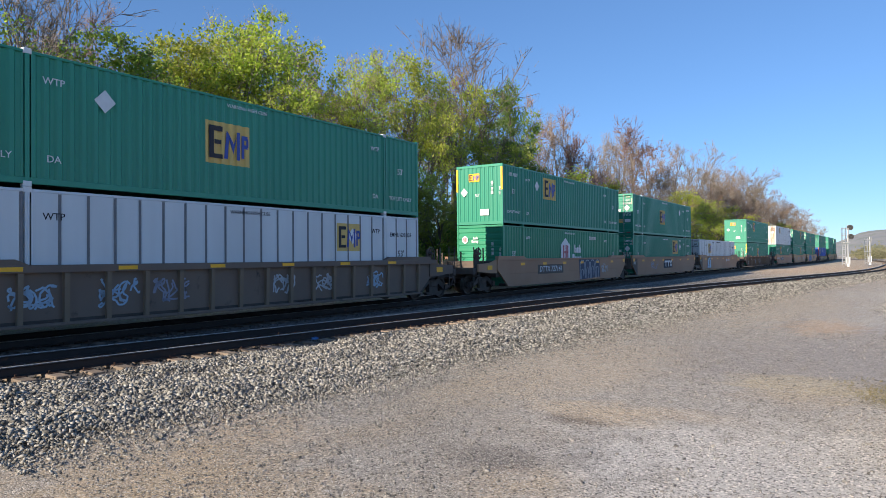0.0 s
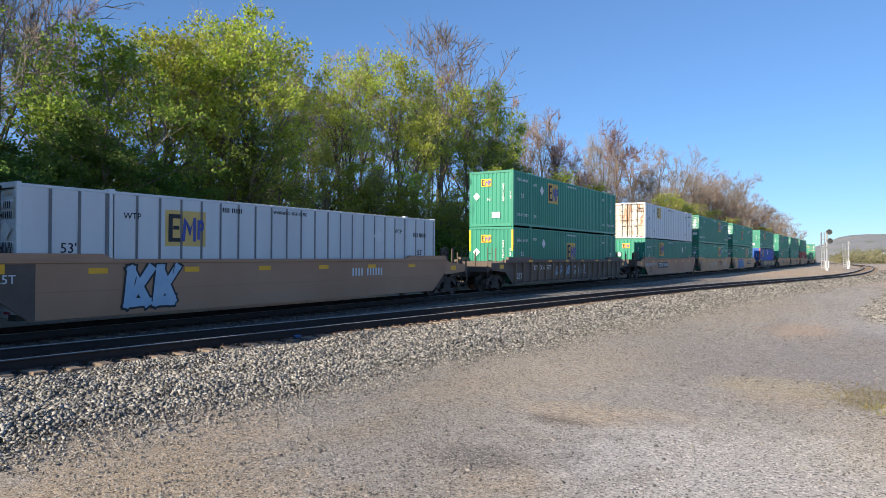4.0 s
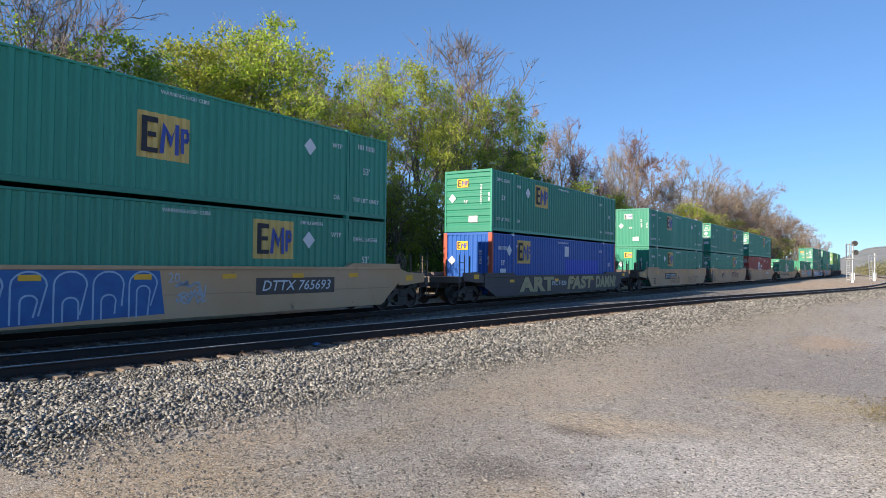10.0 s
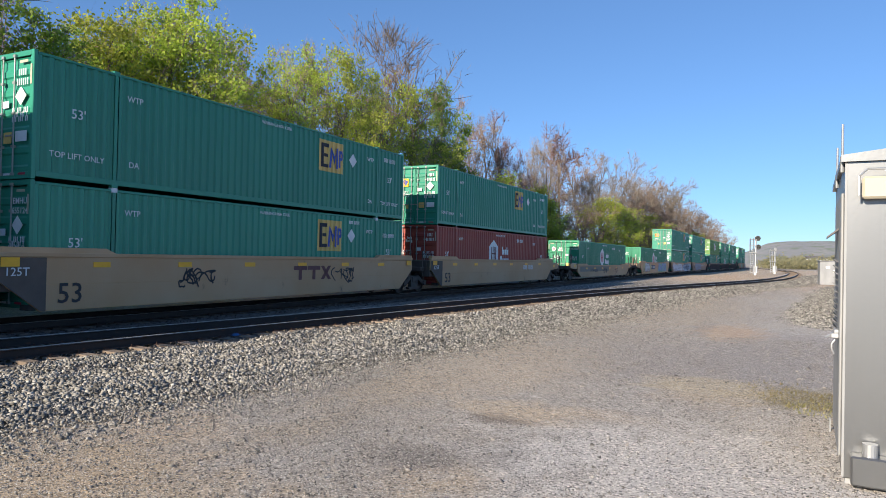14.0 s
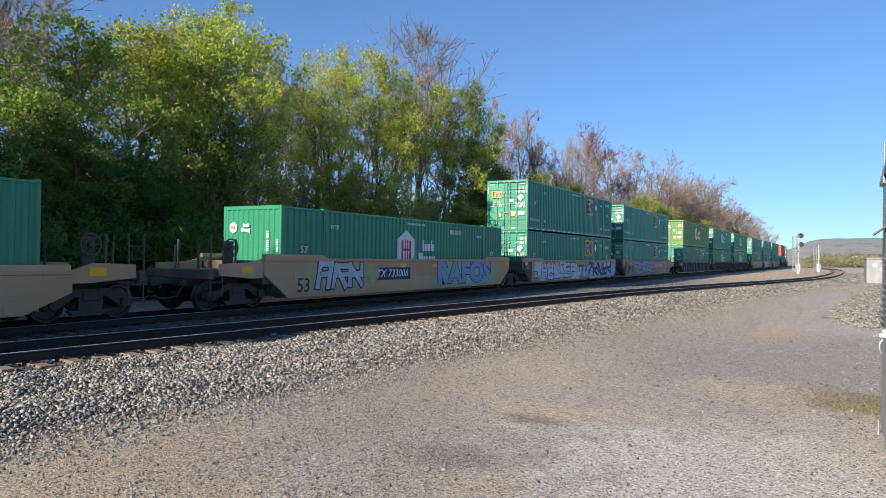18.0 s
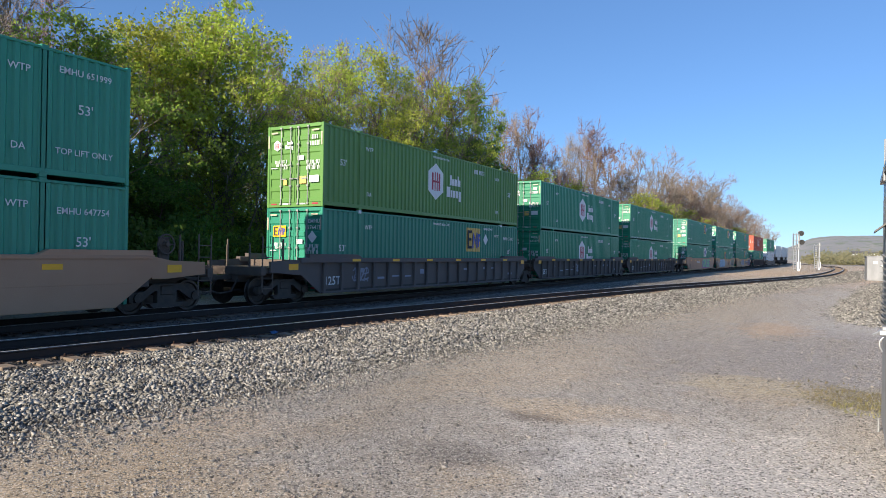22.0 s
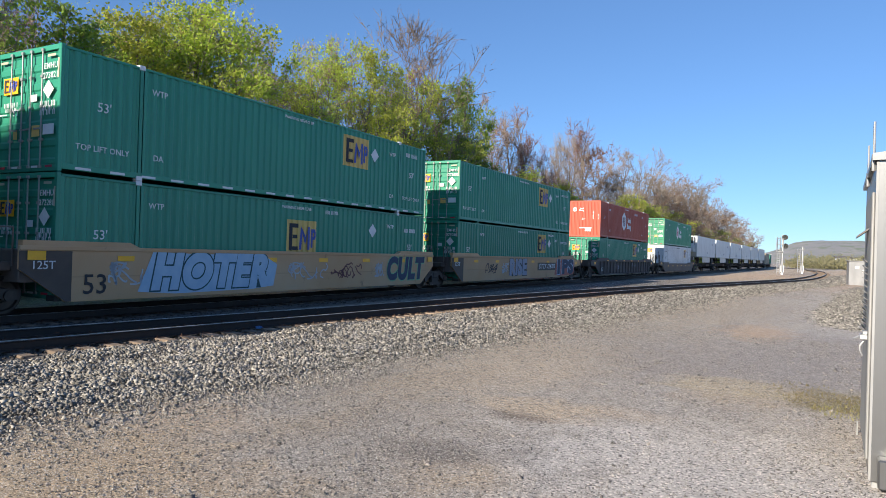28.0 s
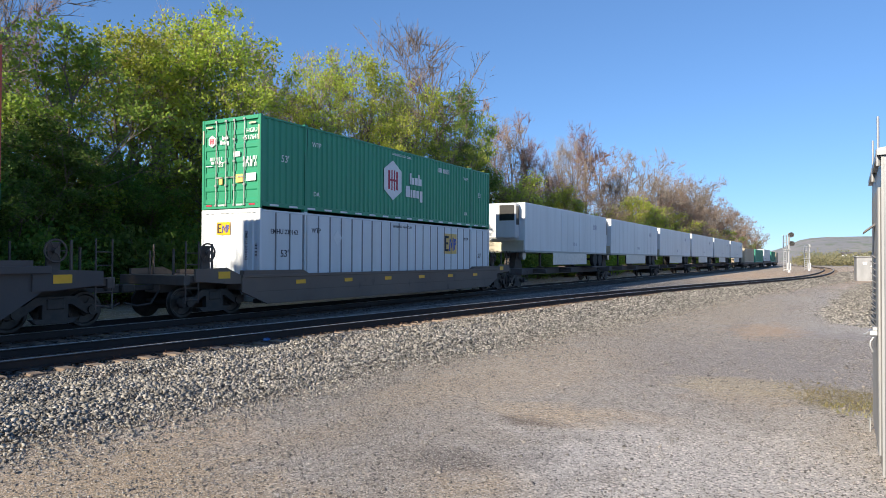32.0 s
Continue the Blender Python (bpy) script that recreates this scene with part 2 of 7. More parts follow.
GRIME = (0.06, 0.05, 0.042)
RUST = (0.16, 0.07, 0.035)
down = (1.0, 1.0, 0.12)
M = {
    "green": surface("green container paint", (0.022, 0.23, 0.148), (0.03, 0.262, 0.168), 0.42, 0, 1.2, down, (0.03, 0.165, 0.105), 5, 0.64, 0.08, 60, 0.14),
    "green_hub": surface("mid green container paint", (0.022, 0.235, 0.125), (0.028, 0.265, 0.145), 0.42, 0, 1.2, down, (0.03, 0.11, 0.06), 5, 0.66, 0.08, 60, 0.1),
    "green_light": surface("grass green container paint", (0.10, 0.24, 0.05), (0.115, 0.265, 0.062), 0.45, 0, 1.2, down, (0.05, 0.12, 0.04), 5, 0.66, 0.08, 60, 0.06),
    "white": surface("white container paint", (0.66, 0.69, 0.71), (0.57, 0.595, 0.61), 0.45, 0, 1.2, down, (0.45, 0.42, 0.38), 6, 0.66, 0.05, 60, 0.06),
    "white_rust": surface("rust-streaked white paint", (0.60, 0.56, 0.50), (0.52, 0.43, 0.33), 0.55, 0, 1.5, down, (0.34, 0.16, 0.07), 3, 0.5, 0.1, 60),
    "blue": surface("blue container paint", (0.010, 0.085, 0.36), (0.012, 0.10, 0.41), 0.45, 0, 1.2, down, (0.03, 0.05, 0.2), 5, 0.68, 0.06, 60),
    "red": surface("brick red container paint", (0.30, 0.05, 0.035), (0.36, 0.065, 0.045), 0.5, 0, 1.2, down, (0.2, 0.04, 0.03), 5, 0.66, 0.08, 60),
    "orange": surface("orange red container paint", (0.42, 0.075, 0.04), (0.48, 0.09, 0.05), 0.5, 0, 1.2, down, (0.3, 0.06, 0.04), 5, 0.66, 0.08, 60),
    "tan_box": surface("beige container paint", (0.45, 0.38, 0.27), (0.38, 0.32, 0.23), 0.55, 0, 1.2, down, (0.25, 0.2, 0.15), 5, 0.64),
    "brown_car": surface("brown railcar paint", (0.40, 0.215, 0.125), (0.46, 0.27, 0.165), 0.7, 0, 1.0, (1, 0.6, 0.5), (0.12, 0.08, 0.058), 3.5, 0.66, 0.12, 40, 0.18),
    "tan_car": surface("dusty tan railcar paint", (0.54, 0.31, 0.15), (0.58, 0.375, 0.215), 0.7, 0, 1.0, (1, 0.6, 0.5), (0.14, 0.1, 0.065), 3.5, 0.62, 0.12, 40, 0.1),
    "dust_car": surface("dusty grey railcar paint", (0.30, 0.25, 0.19), (0.24, 0.20, 0.155), 0.75, 0, 1.0, (1, 0.6, 0.5), (0.14, 0.11, 0.085), 3.5, 0.62, 0.12, 40),
    "dark_car": surface("weathered dark railcar paint", (0.10, 0.082, 0.076), (0.125, 0.10, 0.09), 0.75, 0, 1.0, (1, 0.6, 0.5), RUST, 3.5, 0.64, 0.12, 40, 0.2),
    "rib_car": surface("weathered brown ribbed railcar paint", (0.15, 0.108, 0.085), (0.19, 0.138, 0.105), 0.75, 0, 1.0, (1, 0.6, 0.5), GRIME, 3.5, 0.6, 0.12, 40, 0.1),
    # dark plates and panels; on end platforms it paints the shade between cars
    "sooty": surface("dark steel with gap shade", (0.095, 0.072, 0.06), (0.13, 0.095, 0.075), 0.75, 0, 3, (1, 1, 1), RUST, 5, 0.66, 0.15, 40, 0.15),
    "rib_dust": surface("dusty tan rib steel", (0.25, 0.18, 0.12), (0.19, 0.135, 0.09), 0.75, 0, 2, (1, 1, 0.4), GRIME, 4, 0.62, 0.12, 40),
    "truck": surface("oily black steel", (0.055, 0.046, 0.04), (0.085, 0.066, 0.054), 0.7, 0.2, 6, (1, 1, 1), RUST, 9, 0.66, 0.2, 60),
    "wheel": surface("worn wheel steel", (0.09, 0.075, 0.065), (0.05, 0.042, 0.038), 0.5, 0.7, 6, (1, 1, 1), RUST, 9, 0.64),
    "seam": surface("shadowed panel seam", (0.16, 0.16, 0.17), (0.2, 0.2, 0.21), 0.7, 0, 3),
    "rod": surface("galvanised rod", (0.34, 0.36, 0.35), (0.26, 0.28, 0.27), 0.5, 0.3, 9),
    "yellow": surface("yellow reflective tape", (0.95, 0.47, 0.015), (0.86, 0.42, 0.015), 0.4, 0, 9),
    "pale_gold": surface("sun-bleached gold decal", (0.66, 0.56, 0.38), (0.56, 0.42, 0.20), 0.55, 0, 3, (1, 1, 0.2)),
    "gold": surface("faded gold decal", (0.72, 0.49, 0.14), (0.63, 0.43, 0.13), 0.55, 0, 5, (1, 1, 0.4)),
    "decal_white": surface("white decal", (0.72, 0.74, 0.75), (0.64, 0.66, 0.67), 0.5, 0, 5),
    "decal_dark": surface("near-black decal", (0.03, 0.03, 0.04), (0.045, 0.045, 0.055), 0.85, 0, 5),
    "decal_blue": surface("royal blue decal", (0.03, 0.06, 0.32), (0.04, 0.08, 0.36), 0.5, 0, 5),
    "decal_red": surface("crimson decal", (0.42, 0.025, 0.06), (0.36, 0.02, 0.05), 0.5, 0, 5),
    "plum": surface("faded maroon decal", (0.12, 0.03, 0.035), (0.16, 0.06, 0.055), 0.6, 0, 5),
    "hub_rust": surface("rubber seal", (0.02, 0.02, 0.02), (0.03, 0.03, 0.03), 0.8, 0, 5),
    "spray_silver": surface("silver blue spray paint", (0.60, 0.64, 0.74), (0.48, 0.52, 0.62), 0.55, 0, 2.5),
    "spray_blue": surface("pale blue spray paint", (0.30, 0.46, 0.62), (0.42, 0.56, 0.68), 0.6, 0, 2.5),
    "spray_white": surface("white spray paint", (0.55, 0.58, 0.6), (0.4, 0.42, 0.46), 0.6, 0, 2.5),
    "spray_deep": surface("deep blue spray paint", (0.03, 0.10, 0.30), (0.04, 0.16, 0.40), 0.6, 0, 2.5),
    "spray_green": surface("light green spray paint", (0.16, 0.44, 0.20), (0.30, 0.54, 0.30), 0.6, 0, 2.5),
    "spray_pink": surface("magenta spray paint", (0.45, 0.06, 0.28), (0.36, 0.08, 0.3), 0.6, 0, 2.5),
    "spray_grey": surface("grey lilac spray paint", (0.33, 0.34, 0.42), (0.26, 0.28, 0.36), 0.6, 0, 2.5),
    "spray_khaki": surface("khaki spray paint", (0.50, 0.41, 0.20), (0.38, 0.31, 0.16), 0.6, 0, 2.5),
    "spray_navy": surface("dark navy spray paint", (0.015, 0.03, 0.075), (0.025, 0.045, 0.10), 0.6, 0, 2.5),
    "spray_teal": surface("dark teal spray paint", (0.02, 0.06, 0.075), (0.03, 0.09, 0.11), 0.6, 0, 2.5),
    "spray_lilac": surface("blue lilac spray paint", (0.20, 0.33, 0.55), (0.26, 0.27, 0.46), 0.6, 0, 2.5),
    "spray_coral": surface("coral red spray paint", (0.42, 0.11, 0.07), (0.36, 0.10, 0.075), 0.6, 0, 2.5),
    "blue_fresh": surface("fresh blue touch-up paint", (0.015, 0.07, 0.52), (0.018, 0.08, 0.56), 0.45, 0, 1.2),
    "spray_black": surface("black spray paint", (0.02, 0.02, 0.025), (0.035, 0.03, 0.035), 0.6, 0, 2.5),
    "rail": surface("rusty rail steel", (0.055, 0.04, 0.034), (0.038, 0.03, 0.027), 0.7, 0.4, 3, (1, 0.4, 1), RUST, 7, 0.6, 0.1, 50),
    "railhead": surface("polished rail head", (0.6, 0.57, 0.53), (0.48, 0.46, 0.43), 0.35, 0.3, 2, (1, 0.2, 1)),
    "tie": surface("weathered creosoted wood", (0.17, 0.115, 0.08), (0.10, 0.075, 0.058), 0.85, 0, 5, (0.3, 3, 3), (0.05, 0.04, 0.035), 7, 0.6, 0.4, 30, 0.25),
    "tie_pale": surface("sun-bleached tie wood", (0.27, 0.205, 0.15), (0.16, 0.12, 0.09), 0.9, 0, 5, (0.3, 3, 3), (0.08, 0.06, 0.05), 7, 0.62, 0.4, 30, 0.3),
    "plate": surface("rusty tie plate", (0.10, 0.05, 0.03), (0.07, 0.04, 0.028), 0.8, 0.3, 12),
    "stone": surface("crushed limestone ballast", (0.33, 0.31, 0.275), (0.10, 0.095, 0.088), 0.85, 0, 9, (1, 1, 1), (0.38, 0.32, 0.24), 7, 0.62, 0.3, 70, 0.7, True),
    "stone_oily": surface("shade-darkened ballast", (0.10, 0.088, 0.078), (0.045, 0.04, 0.036), 0.85, 0, 9, (1, 1, 1), (0.16, 0.135, 0.11), 7, 0.62, 0.3, 70, 0.5, True),
    "chip": surface("loose stone chips", (0.25, 0.225, 0.20), (0.16, 0.145, 0.13), 0.9, 0, 14, (1, 1, 1), (0.34, 0.31, 0.27), 9, 0.66, 0, 70, 0.6, True),
    "bed": surface("dark cinder bed and stone-gap shade", (0.085, 0.075, 0.068), (0.13, 0.115, 0.10), 0.95, 0, 9, (1, 1, 1), (0.2, 0.18, 0.155), 22, 0.6, 0.8, 45),
    "lot": gravel_surface(),
    "galv_dull": surface("dull galvanised steel", (0.33, 0.335, 0.34), (0.26, 0.265, 0.27), 0.6, 0.2, 3, (1, 1, 0.4), (0.5, 0.5, 0.5), 5, 0.68),
    "steel": surface("brushed aluminium sheet", (0.25, 0.254, 0.257), (0.19, 0.194, 0.197), 0.34, 0.8, 1.2, (1, 1, 0.15), (0.19, 0.19, 0.19), 3, 0.64, 0.02, 30),
    "galv": surface("galvanised steel", (0.5, 0.51, 0.52), (0.40, 0.41, 0.42), 0.45, 0.7, 6),
    "cream": surface("cream enamel", (0.50, 0.45, 0.34), (0.44, 0.39, 0.30), 0.5, 0, 5),
    "black": surface("flat black signal paint", (0.015, 0.015, 0.016), (0.025, 0.025, 0.025), 0.6, 0, 5),
    "lens_dark": surface("unlit glass lens", (0.03, 0.02, 0.02), (0.02, 0.03, 0.02), 0.1, 0, 5),
    "glass_dark": surface("dark louvre", (0.02, 0.02, 0.022), (0.03, 0.03, 0.03), 0.3, 0, 5),
    "bark": surface("grey brown bark", (0.20, 0.16, 0.125), (0.14, 0.11, 0.088), 0.9, 0, 6, (3, 3, 0.5), None, 8, 0.6, 0.5, 30, 0.2),
    "twig": surface("red brown twigs", (0.29, 0.215, 0.17), (0.21, 0.16, 0.125), 0.9, 0, 4, (1, 1, 1), None, 8, 0.6, 0, 30, 0.2),
    "twig_grey": surface("grey twigs", (0.27, 0.225, 0.18), (0.20, 0.165, 0.135), 0.9, 0, 4, (1, 1, 1), None, 8, 0.6, 0, 30, 0.2),
    "twig_vine": surface("creeper-wrapped red brown twigs", (0.27, 0.16, 0.125), (0.20, 0.12, 0.10), 0.9, 0, 4, (1, 1, 1), None, 8, 0.6, 0, 30, 0.2),
    "leaf_bright": leaf_surface("fresh yellow green leaves", (0.33, 0.42, 0.05), (0.60, 0.62, 0.11)),
    "leaf_mid": leaf_surface("spring green leaves", (0.19, 0.32, 0.05), (0.42, 0.52, 0.09)),
    "leaf_dark": leaf_surface("dark green leaves", (0.09, 0.19, 0.04), (0.23, 0.34, 0.065)),
    "leaf_olive": leaf_surface("olive catkins and buds", (0.32, 0.42, 0.06), (0.58, 0.63, 0.12)),
    "leaf_red": leaf_surface("red brown buds", (0.34, 0.19, 0.13), (0.46, 0.30, 0.21)),
    "grass": leaf_surface("dry grass", (0.30, 0.28, 0.09), (0.46, 0.38, 0.20)),
    # the ridge's pale bluish grey has the haze of distance painted in
    "hill": surface("wooded hillside with painted haze", (0.22, 0.225, 0.235), (0.29, 0.275, 0.255), 1.0, 0, 0.035, (1, 0.4, 3), (0.17, 0.20, 0.14), 0.05, 0.5),
    "far_wood": leaf_surface("far spring woods", (0.36, 0.36, 0.17), (0.48, 0.44, 0.26)),
    "wall_white": surface("white clapboard", (0.75, 0.74, 0.72), (0.68, 0.67, 0.65), 0.6, 0, 2),
    "roof": surface("grey shingle", (0.12, 0.11, 0.11), (0.16, 0.15, 0.14), 0.8, 0, 2),
}


# ---- mesh builders ----
class Shape:
    """Collects corners and faces of one mesh."""

    def __init__(self):
        self.v, self.f = [], []

    def box(self, x0, x1, y0, y1, z0, z1, c=0.0):
        if c <= 0:
            o = len(self.v)
            self.v += [(x, y, z) for x in (x0, x1) for y in (y0, y1) for z in (z0, z1)]
            self.f += [[o + i for i in q] for q in ((0, 1, 3, 2), (4, 6, 7, 5), (0, 4, 5, 1), (2, 3, 7, 6), (0, 2, 6, 4), (1, 5, 7, 3))]
            return self
        o = len(self.v)
        lo, hi = (x0, y0, z0), (x1, y1, z1)
        idx = {}
        for a in (0, 1):
            for b in (0, 1):
                for d in (0, 1):
                    s = (a, b, d)
                    for k in range(3):
                        p = [(lo[i] + (0 if i == k else c)) if s[i] == 0 else (hi[i] - (0 if i == k else c)) for i in range(3)]
                        idx[(s, k)] = len(self.v)
                        self.v.append(tuple(p))
        cen = Vector(((x0 + x1) / 2, (y0 + y1) / 2, (z0 + z1) / 2))

        def add(ids):
            p = [Vector(self.v[i]) for i in ids]
            nrm = (p[1] - p[0]).cross(p[2] - p[0])
            self.f.append(ids if nrm.dot(sum(p, Vector()) / len(p) - cen) > 0 else ids[::-1])
        for k in range(3):
            i, j = [q for q in range(3) if q != k]
            for s in (0, 1):
                ring = []
                for a, b in ((0, 0), (1, 0), (1, 1), (0, 1)):
                    t = [0, 0, 0]
                    t[k], t[i], t[j] = s, a, b
                    ring.append(idx[(tuple(t), k)])
                add(ring)
                for s2 in (0, 1):
                    t0, t1 = [0, 0, 0], [0, 0, 0]
                    t0[i], t0[j], t0[k] = s, s2, 0
                    t1[i], t1[j], t1[k] = s, s2, 1
                    add([idx[(tuple(t0), i)], idx[(tuple(t1), i)], idx[(tuple(t1), j)], idx[(tuple(t0), j)]])
        for a in (0, 1):
            for b in (0, 1):
                for d in (0, 1):
                    add([idx[((a, b, d), k)] for k in range(3)])
        return self

    def prism(self, poly, axis, lo, hi):
        """A polygon in the two axes other than axis, drawn out from lo to hi along axis."""
        o, n = len(self.v), len(poly)
        for q in (lo, hi):
            for a, b in poly:
                p = [a, b]
                p.insert(axis, q)
                self.v.append(tuple(p))
        self.f += [[o + i for i in range(n)][::-1], [o + n + i for i in range(n)]]
        self.f += [[o + i, o + (i + 1) % n, o + n + (i + 1) % n, o + n + i] for i in range(n)]
        return self

    def tube(self, p0, p1, r0, r1=None, n=8, cap=True):
        r1 = r0 if r1 is None else r1
        p0, p1 = Vector(p0), Vector(p1)
        z = (p1 - p0).normalized()
        x = z.orthogonal().normalized()
        y = z.cross(x)
        o = len(self.v)
        for p, r in ((p0, r0), (p1, r1)):
            for i in range(n):
                a = 2 * math.pi * i / n
                self.v.append(tuple(p + x * (r * math.cos(a)) + y * (r * math.sin(a))))
        self.f += [[o + i, o + (i + 1) % n, o + n + (i + 1) % n, o + n + i] for i in range(n)]
        if cap:
            self.f += [[o + i for i in range(n)][::-1], [o + n + i for i in range(n)]]
        return self

    def path(self, pts, r, n=6):
        for a, b in zip(pts, pts[1:]):
            self.tube(a, b, r, r, n)
        return self

    def lathe(self, prof, axis_o, axis=0, n=24):
        """Rings of (along, radius) round an axis through axis_o."""
        o = len(self.v)
        i, j = [k for k in range(3) if k != axis]
        for al, r in prof:
            for k in range(n):
                p = list(axis_o)
                p[axis] += al
                p[i] += r * math.cos(2 * math.pi * k / n)
                p[j] += r * math.sin(2 * math.pi * k / n)
                self.v.append(tuple(p))
        for s in range(len(prof) - 1):
            for k in range(n):
                self.f.append([o + s * n + k, o + s * n + (k + 1) % n, o + (s + 1) * n + (k + 1) % n, o + (s + 1) * n + k])
        self.f += [[o + k for k in range(n)], [o + (len(prof) - 1) * n + k for k in range(n)][::-1]]
        return self

    def strip(self, rows):
        """A sheet through rows of points."""
        o, n = len(self.v), len(rows[0])
        for r in rows:
            self.v += [tuple(p) for p in r]
        for i in range(len(rows) - 1):
            self.f += [[o + i * n + k, o + i * n + k + 1, o + (i + 1) * n + k + 1, o + (i + 1) * n + k] for k in range(n - 1)]
        return self

    def mesh(self, name, smooth=False):
        me = bpy.data.meshes.new(name)
        me.from_pydata(self.v, [], self.f)
        if smooth:
            me.polygons.foreach_set("use_smooth", [True] * len(me.polygons))
        me.update()
        return me


MESHES = {}


def shared(key, make):
    """The mesh under that key, made once."""
    if key not in MESHES:
        got = make()
        MESHES[key] = got.mesh("_".join(str(k) for k in key) if isinstance(key, tuple) else key) if isinstance(got, Shape) else got
    return MESHES[key]


def part(name, shape, material, parent=None, label="", at=None):
    """Links a shape or mesh as one mesh object under a thing or a part."""
    me = shape.mesh(name) if isinstance(shape, Shape) else shape
    ob = new(name, me)
    if not me.materials:
        me.materials.append(None)
    ob.material_slots[0].link = "OBJECT"
    ob.material_slots[0].material = M[material] if isinstance(material, str) else material
    if parent:
        ob.parent = parent
    if at is not None:
        ob.matrix_basis = at
    if label:
        ob["label"] = label
    return ob


def thing(name, label, category, group="", kind="", at=None):
    ob = new(name)
    tagged(ob, label, category, group, kind)
    if at is not None:
        ob.matrix_basis = at
    return ob


SIDE = Matrix(((0, 0, 1, 0), (1, 0, 0, 0), (0, 1, 0, 0), (0, 0, 0, 1)))   # drawing plane onto the side that faces +x
FRONT = Matrix(((1, 0, 0, 0), (0, 0, -1, 0), (0, 1, 0, 0), (0, 0, 0, 1)))  # drawing plane onto the end that faces -y


def words(text, size, slant=0.0):
    """The built-in font's letters as a flat mesh, centred."""
    def make():
        cu = bpy.data.curves.new("words", "FONT")
        cu.body, cu.size, cu.align_x, cu.align_y, cu.shear = text, size, "CENTER", "CENTER", slant
        cu.resolution_u = 2
        cu.extrude = 0.002
        cu.offset = 0.006 * size
        ob = bpy.data.objects.new("words", cu)
        scene.collection.objects.link(ob)
        dg = bpy.context.evaluated_depsgraph_get()
        me = bpy.data.meshes.new_from_object(ob.evaluated_get(dg))
        bpy.data.objects.remove(ob)
        me.materials.clear()
        return me
    return shared(("words", text, size, slant), make)


def bars(pattern, size):
    if pattern.strip("x "):
        return words(pattern, size * 1.3)
    return bar_row(pattern, size)


def bar_row(pattern, size):
    """Unreadable writing: upright bars, a gap for each blank."""
    def make():
        s, x = Shape(), 0.0
        w = size * 0.5
        for ch in pattern:
            if ch != " ":
                s.box(x, x + w * 0.5, -size / 2, size / 2, 0, 0.004)
            x += w
        s.v = [(a - x / 2, b, c) for a, b, c in s.v]
        return s
    return shared(("bars", pattern, size), make)


def flat(poly_list, key, depth=0.004):
    """Flat shapes in the drawing plane."""
    def make():
        s = Shape()
        for poly in poly_list:
            s.prism(poly, 2, 0, depth)
        return s
    return shared(("flat", key), make)


def rect(x0, x1, y0, y1):
    return [(x0, y0), (x1, y0), (x1, y1), (x0, y1)]


# ---- the two tracks: plan lines ----
RAIL = -0.10      # top of rail
TIE_TOP = -0.28
ARC = np.arange(-140.0, 760.0, 1.0)
HEAD = np.radians(np.interp(ARC, (-140, -40, 0, 40, 80, 120, 160, 200, 225, 260, 300, 400, 500, 700, 800),
                            (-3.5, -2.08, -0.82, 0.44, 1.0, 1.0, 1.24, 1.2, -0.5, -5, -12, -32, -52, -88, -95)))
LINE_X, LINE_Y = np.cumsum(np.sin(HEAD)), np.cumsum(np.cos(HEAD))
at20 = int(np.where(ARC == 20)[0][0])
LINE_X, LINE_Y = LINE_X - LINE_X[at20] - 15.07 - 1.295, LINE_Y - LINE_Y[at20] + 20


def train_line(a):
    """Place and heading (degrees from +y towards +x) of the train's track at arc a."""
    return float(np.interp(a, ARC, LINE_X)), float(np.interp(a, ARC, LINE_Y)), math.degrees(float(np.interp(a, ARC, HEAD)))


NEAR_Y = np.arange(-140.0, 330.0, 1.0)
NEAR_X = np.interp(NEAR_Y, (-140, -40, 0, 6, 10, 14, 19, 25, 31, 39, 48, 59, 69, 85, 102, 118, 132, 146, 165, 185, 210, 250, 330),
                   (-12.4, -12.5, -12.2, -11.8, -11.38, -10.95, -10.42, -9.92, -9.3, -8.2, -6.65, -4.6, -2.7, -0.4, 0.7, 1.3, 1.65, 1.9, 1.8, 1.0, -1.5, -8.0, -26)) - 0.75
for _ in range(3):
    NEAR_X[4:-4] = np.convolve(NEAR_X, np.ones(9) / 9, "valid")


def near_line(y):
    x = float(np.interp(y, NEAR_Y, NEAR_X))
    dx = float(np.interp(y + 0.5, NEAR_Y, NEAR_X)) - float(np.interp(y - 0.5, NEAR_Y, NEAR_X))
    return x, y, math.degrees(math.atan(dx))


# ---- ground: one sheet, a little lower under the tracks ----
def ground_z(x, y):
    d = x - float(np.interp(y, NEAR_Y, NEAR_X)) - 0.75
    t = min(max((d - 0.5) / 5.4, 0), 1)
    z = -0.34 + 0.34 * t * t * (3 - 2 * t)
    if x < -19:
        z += min((-19 - x) * 0.12, 1.2)
    return z + 0.035 * noise.noise((x * 0.35, y * 0.2, 3.1)) * t


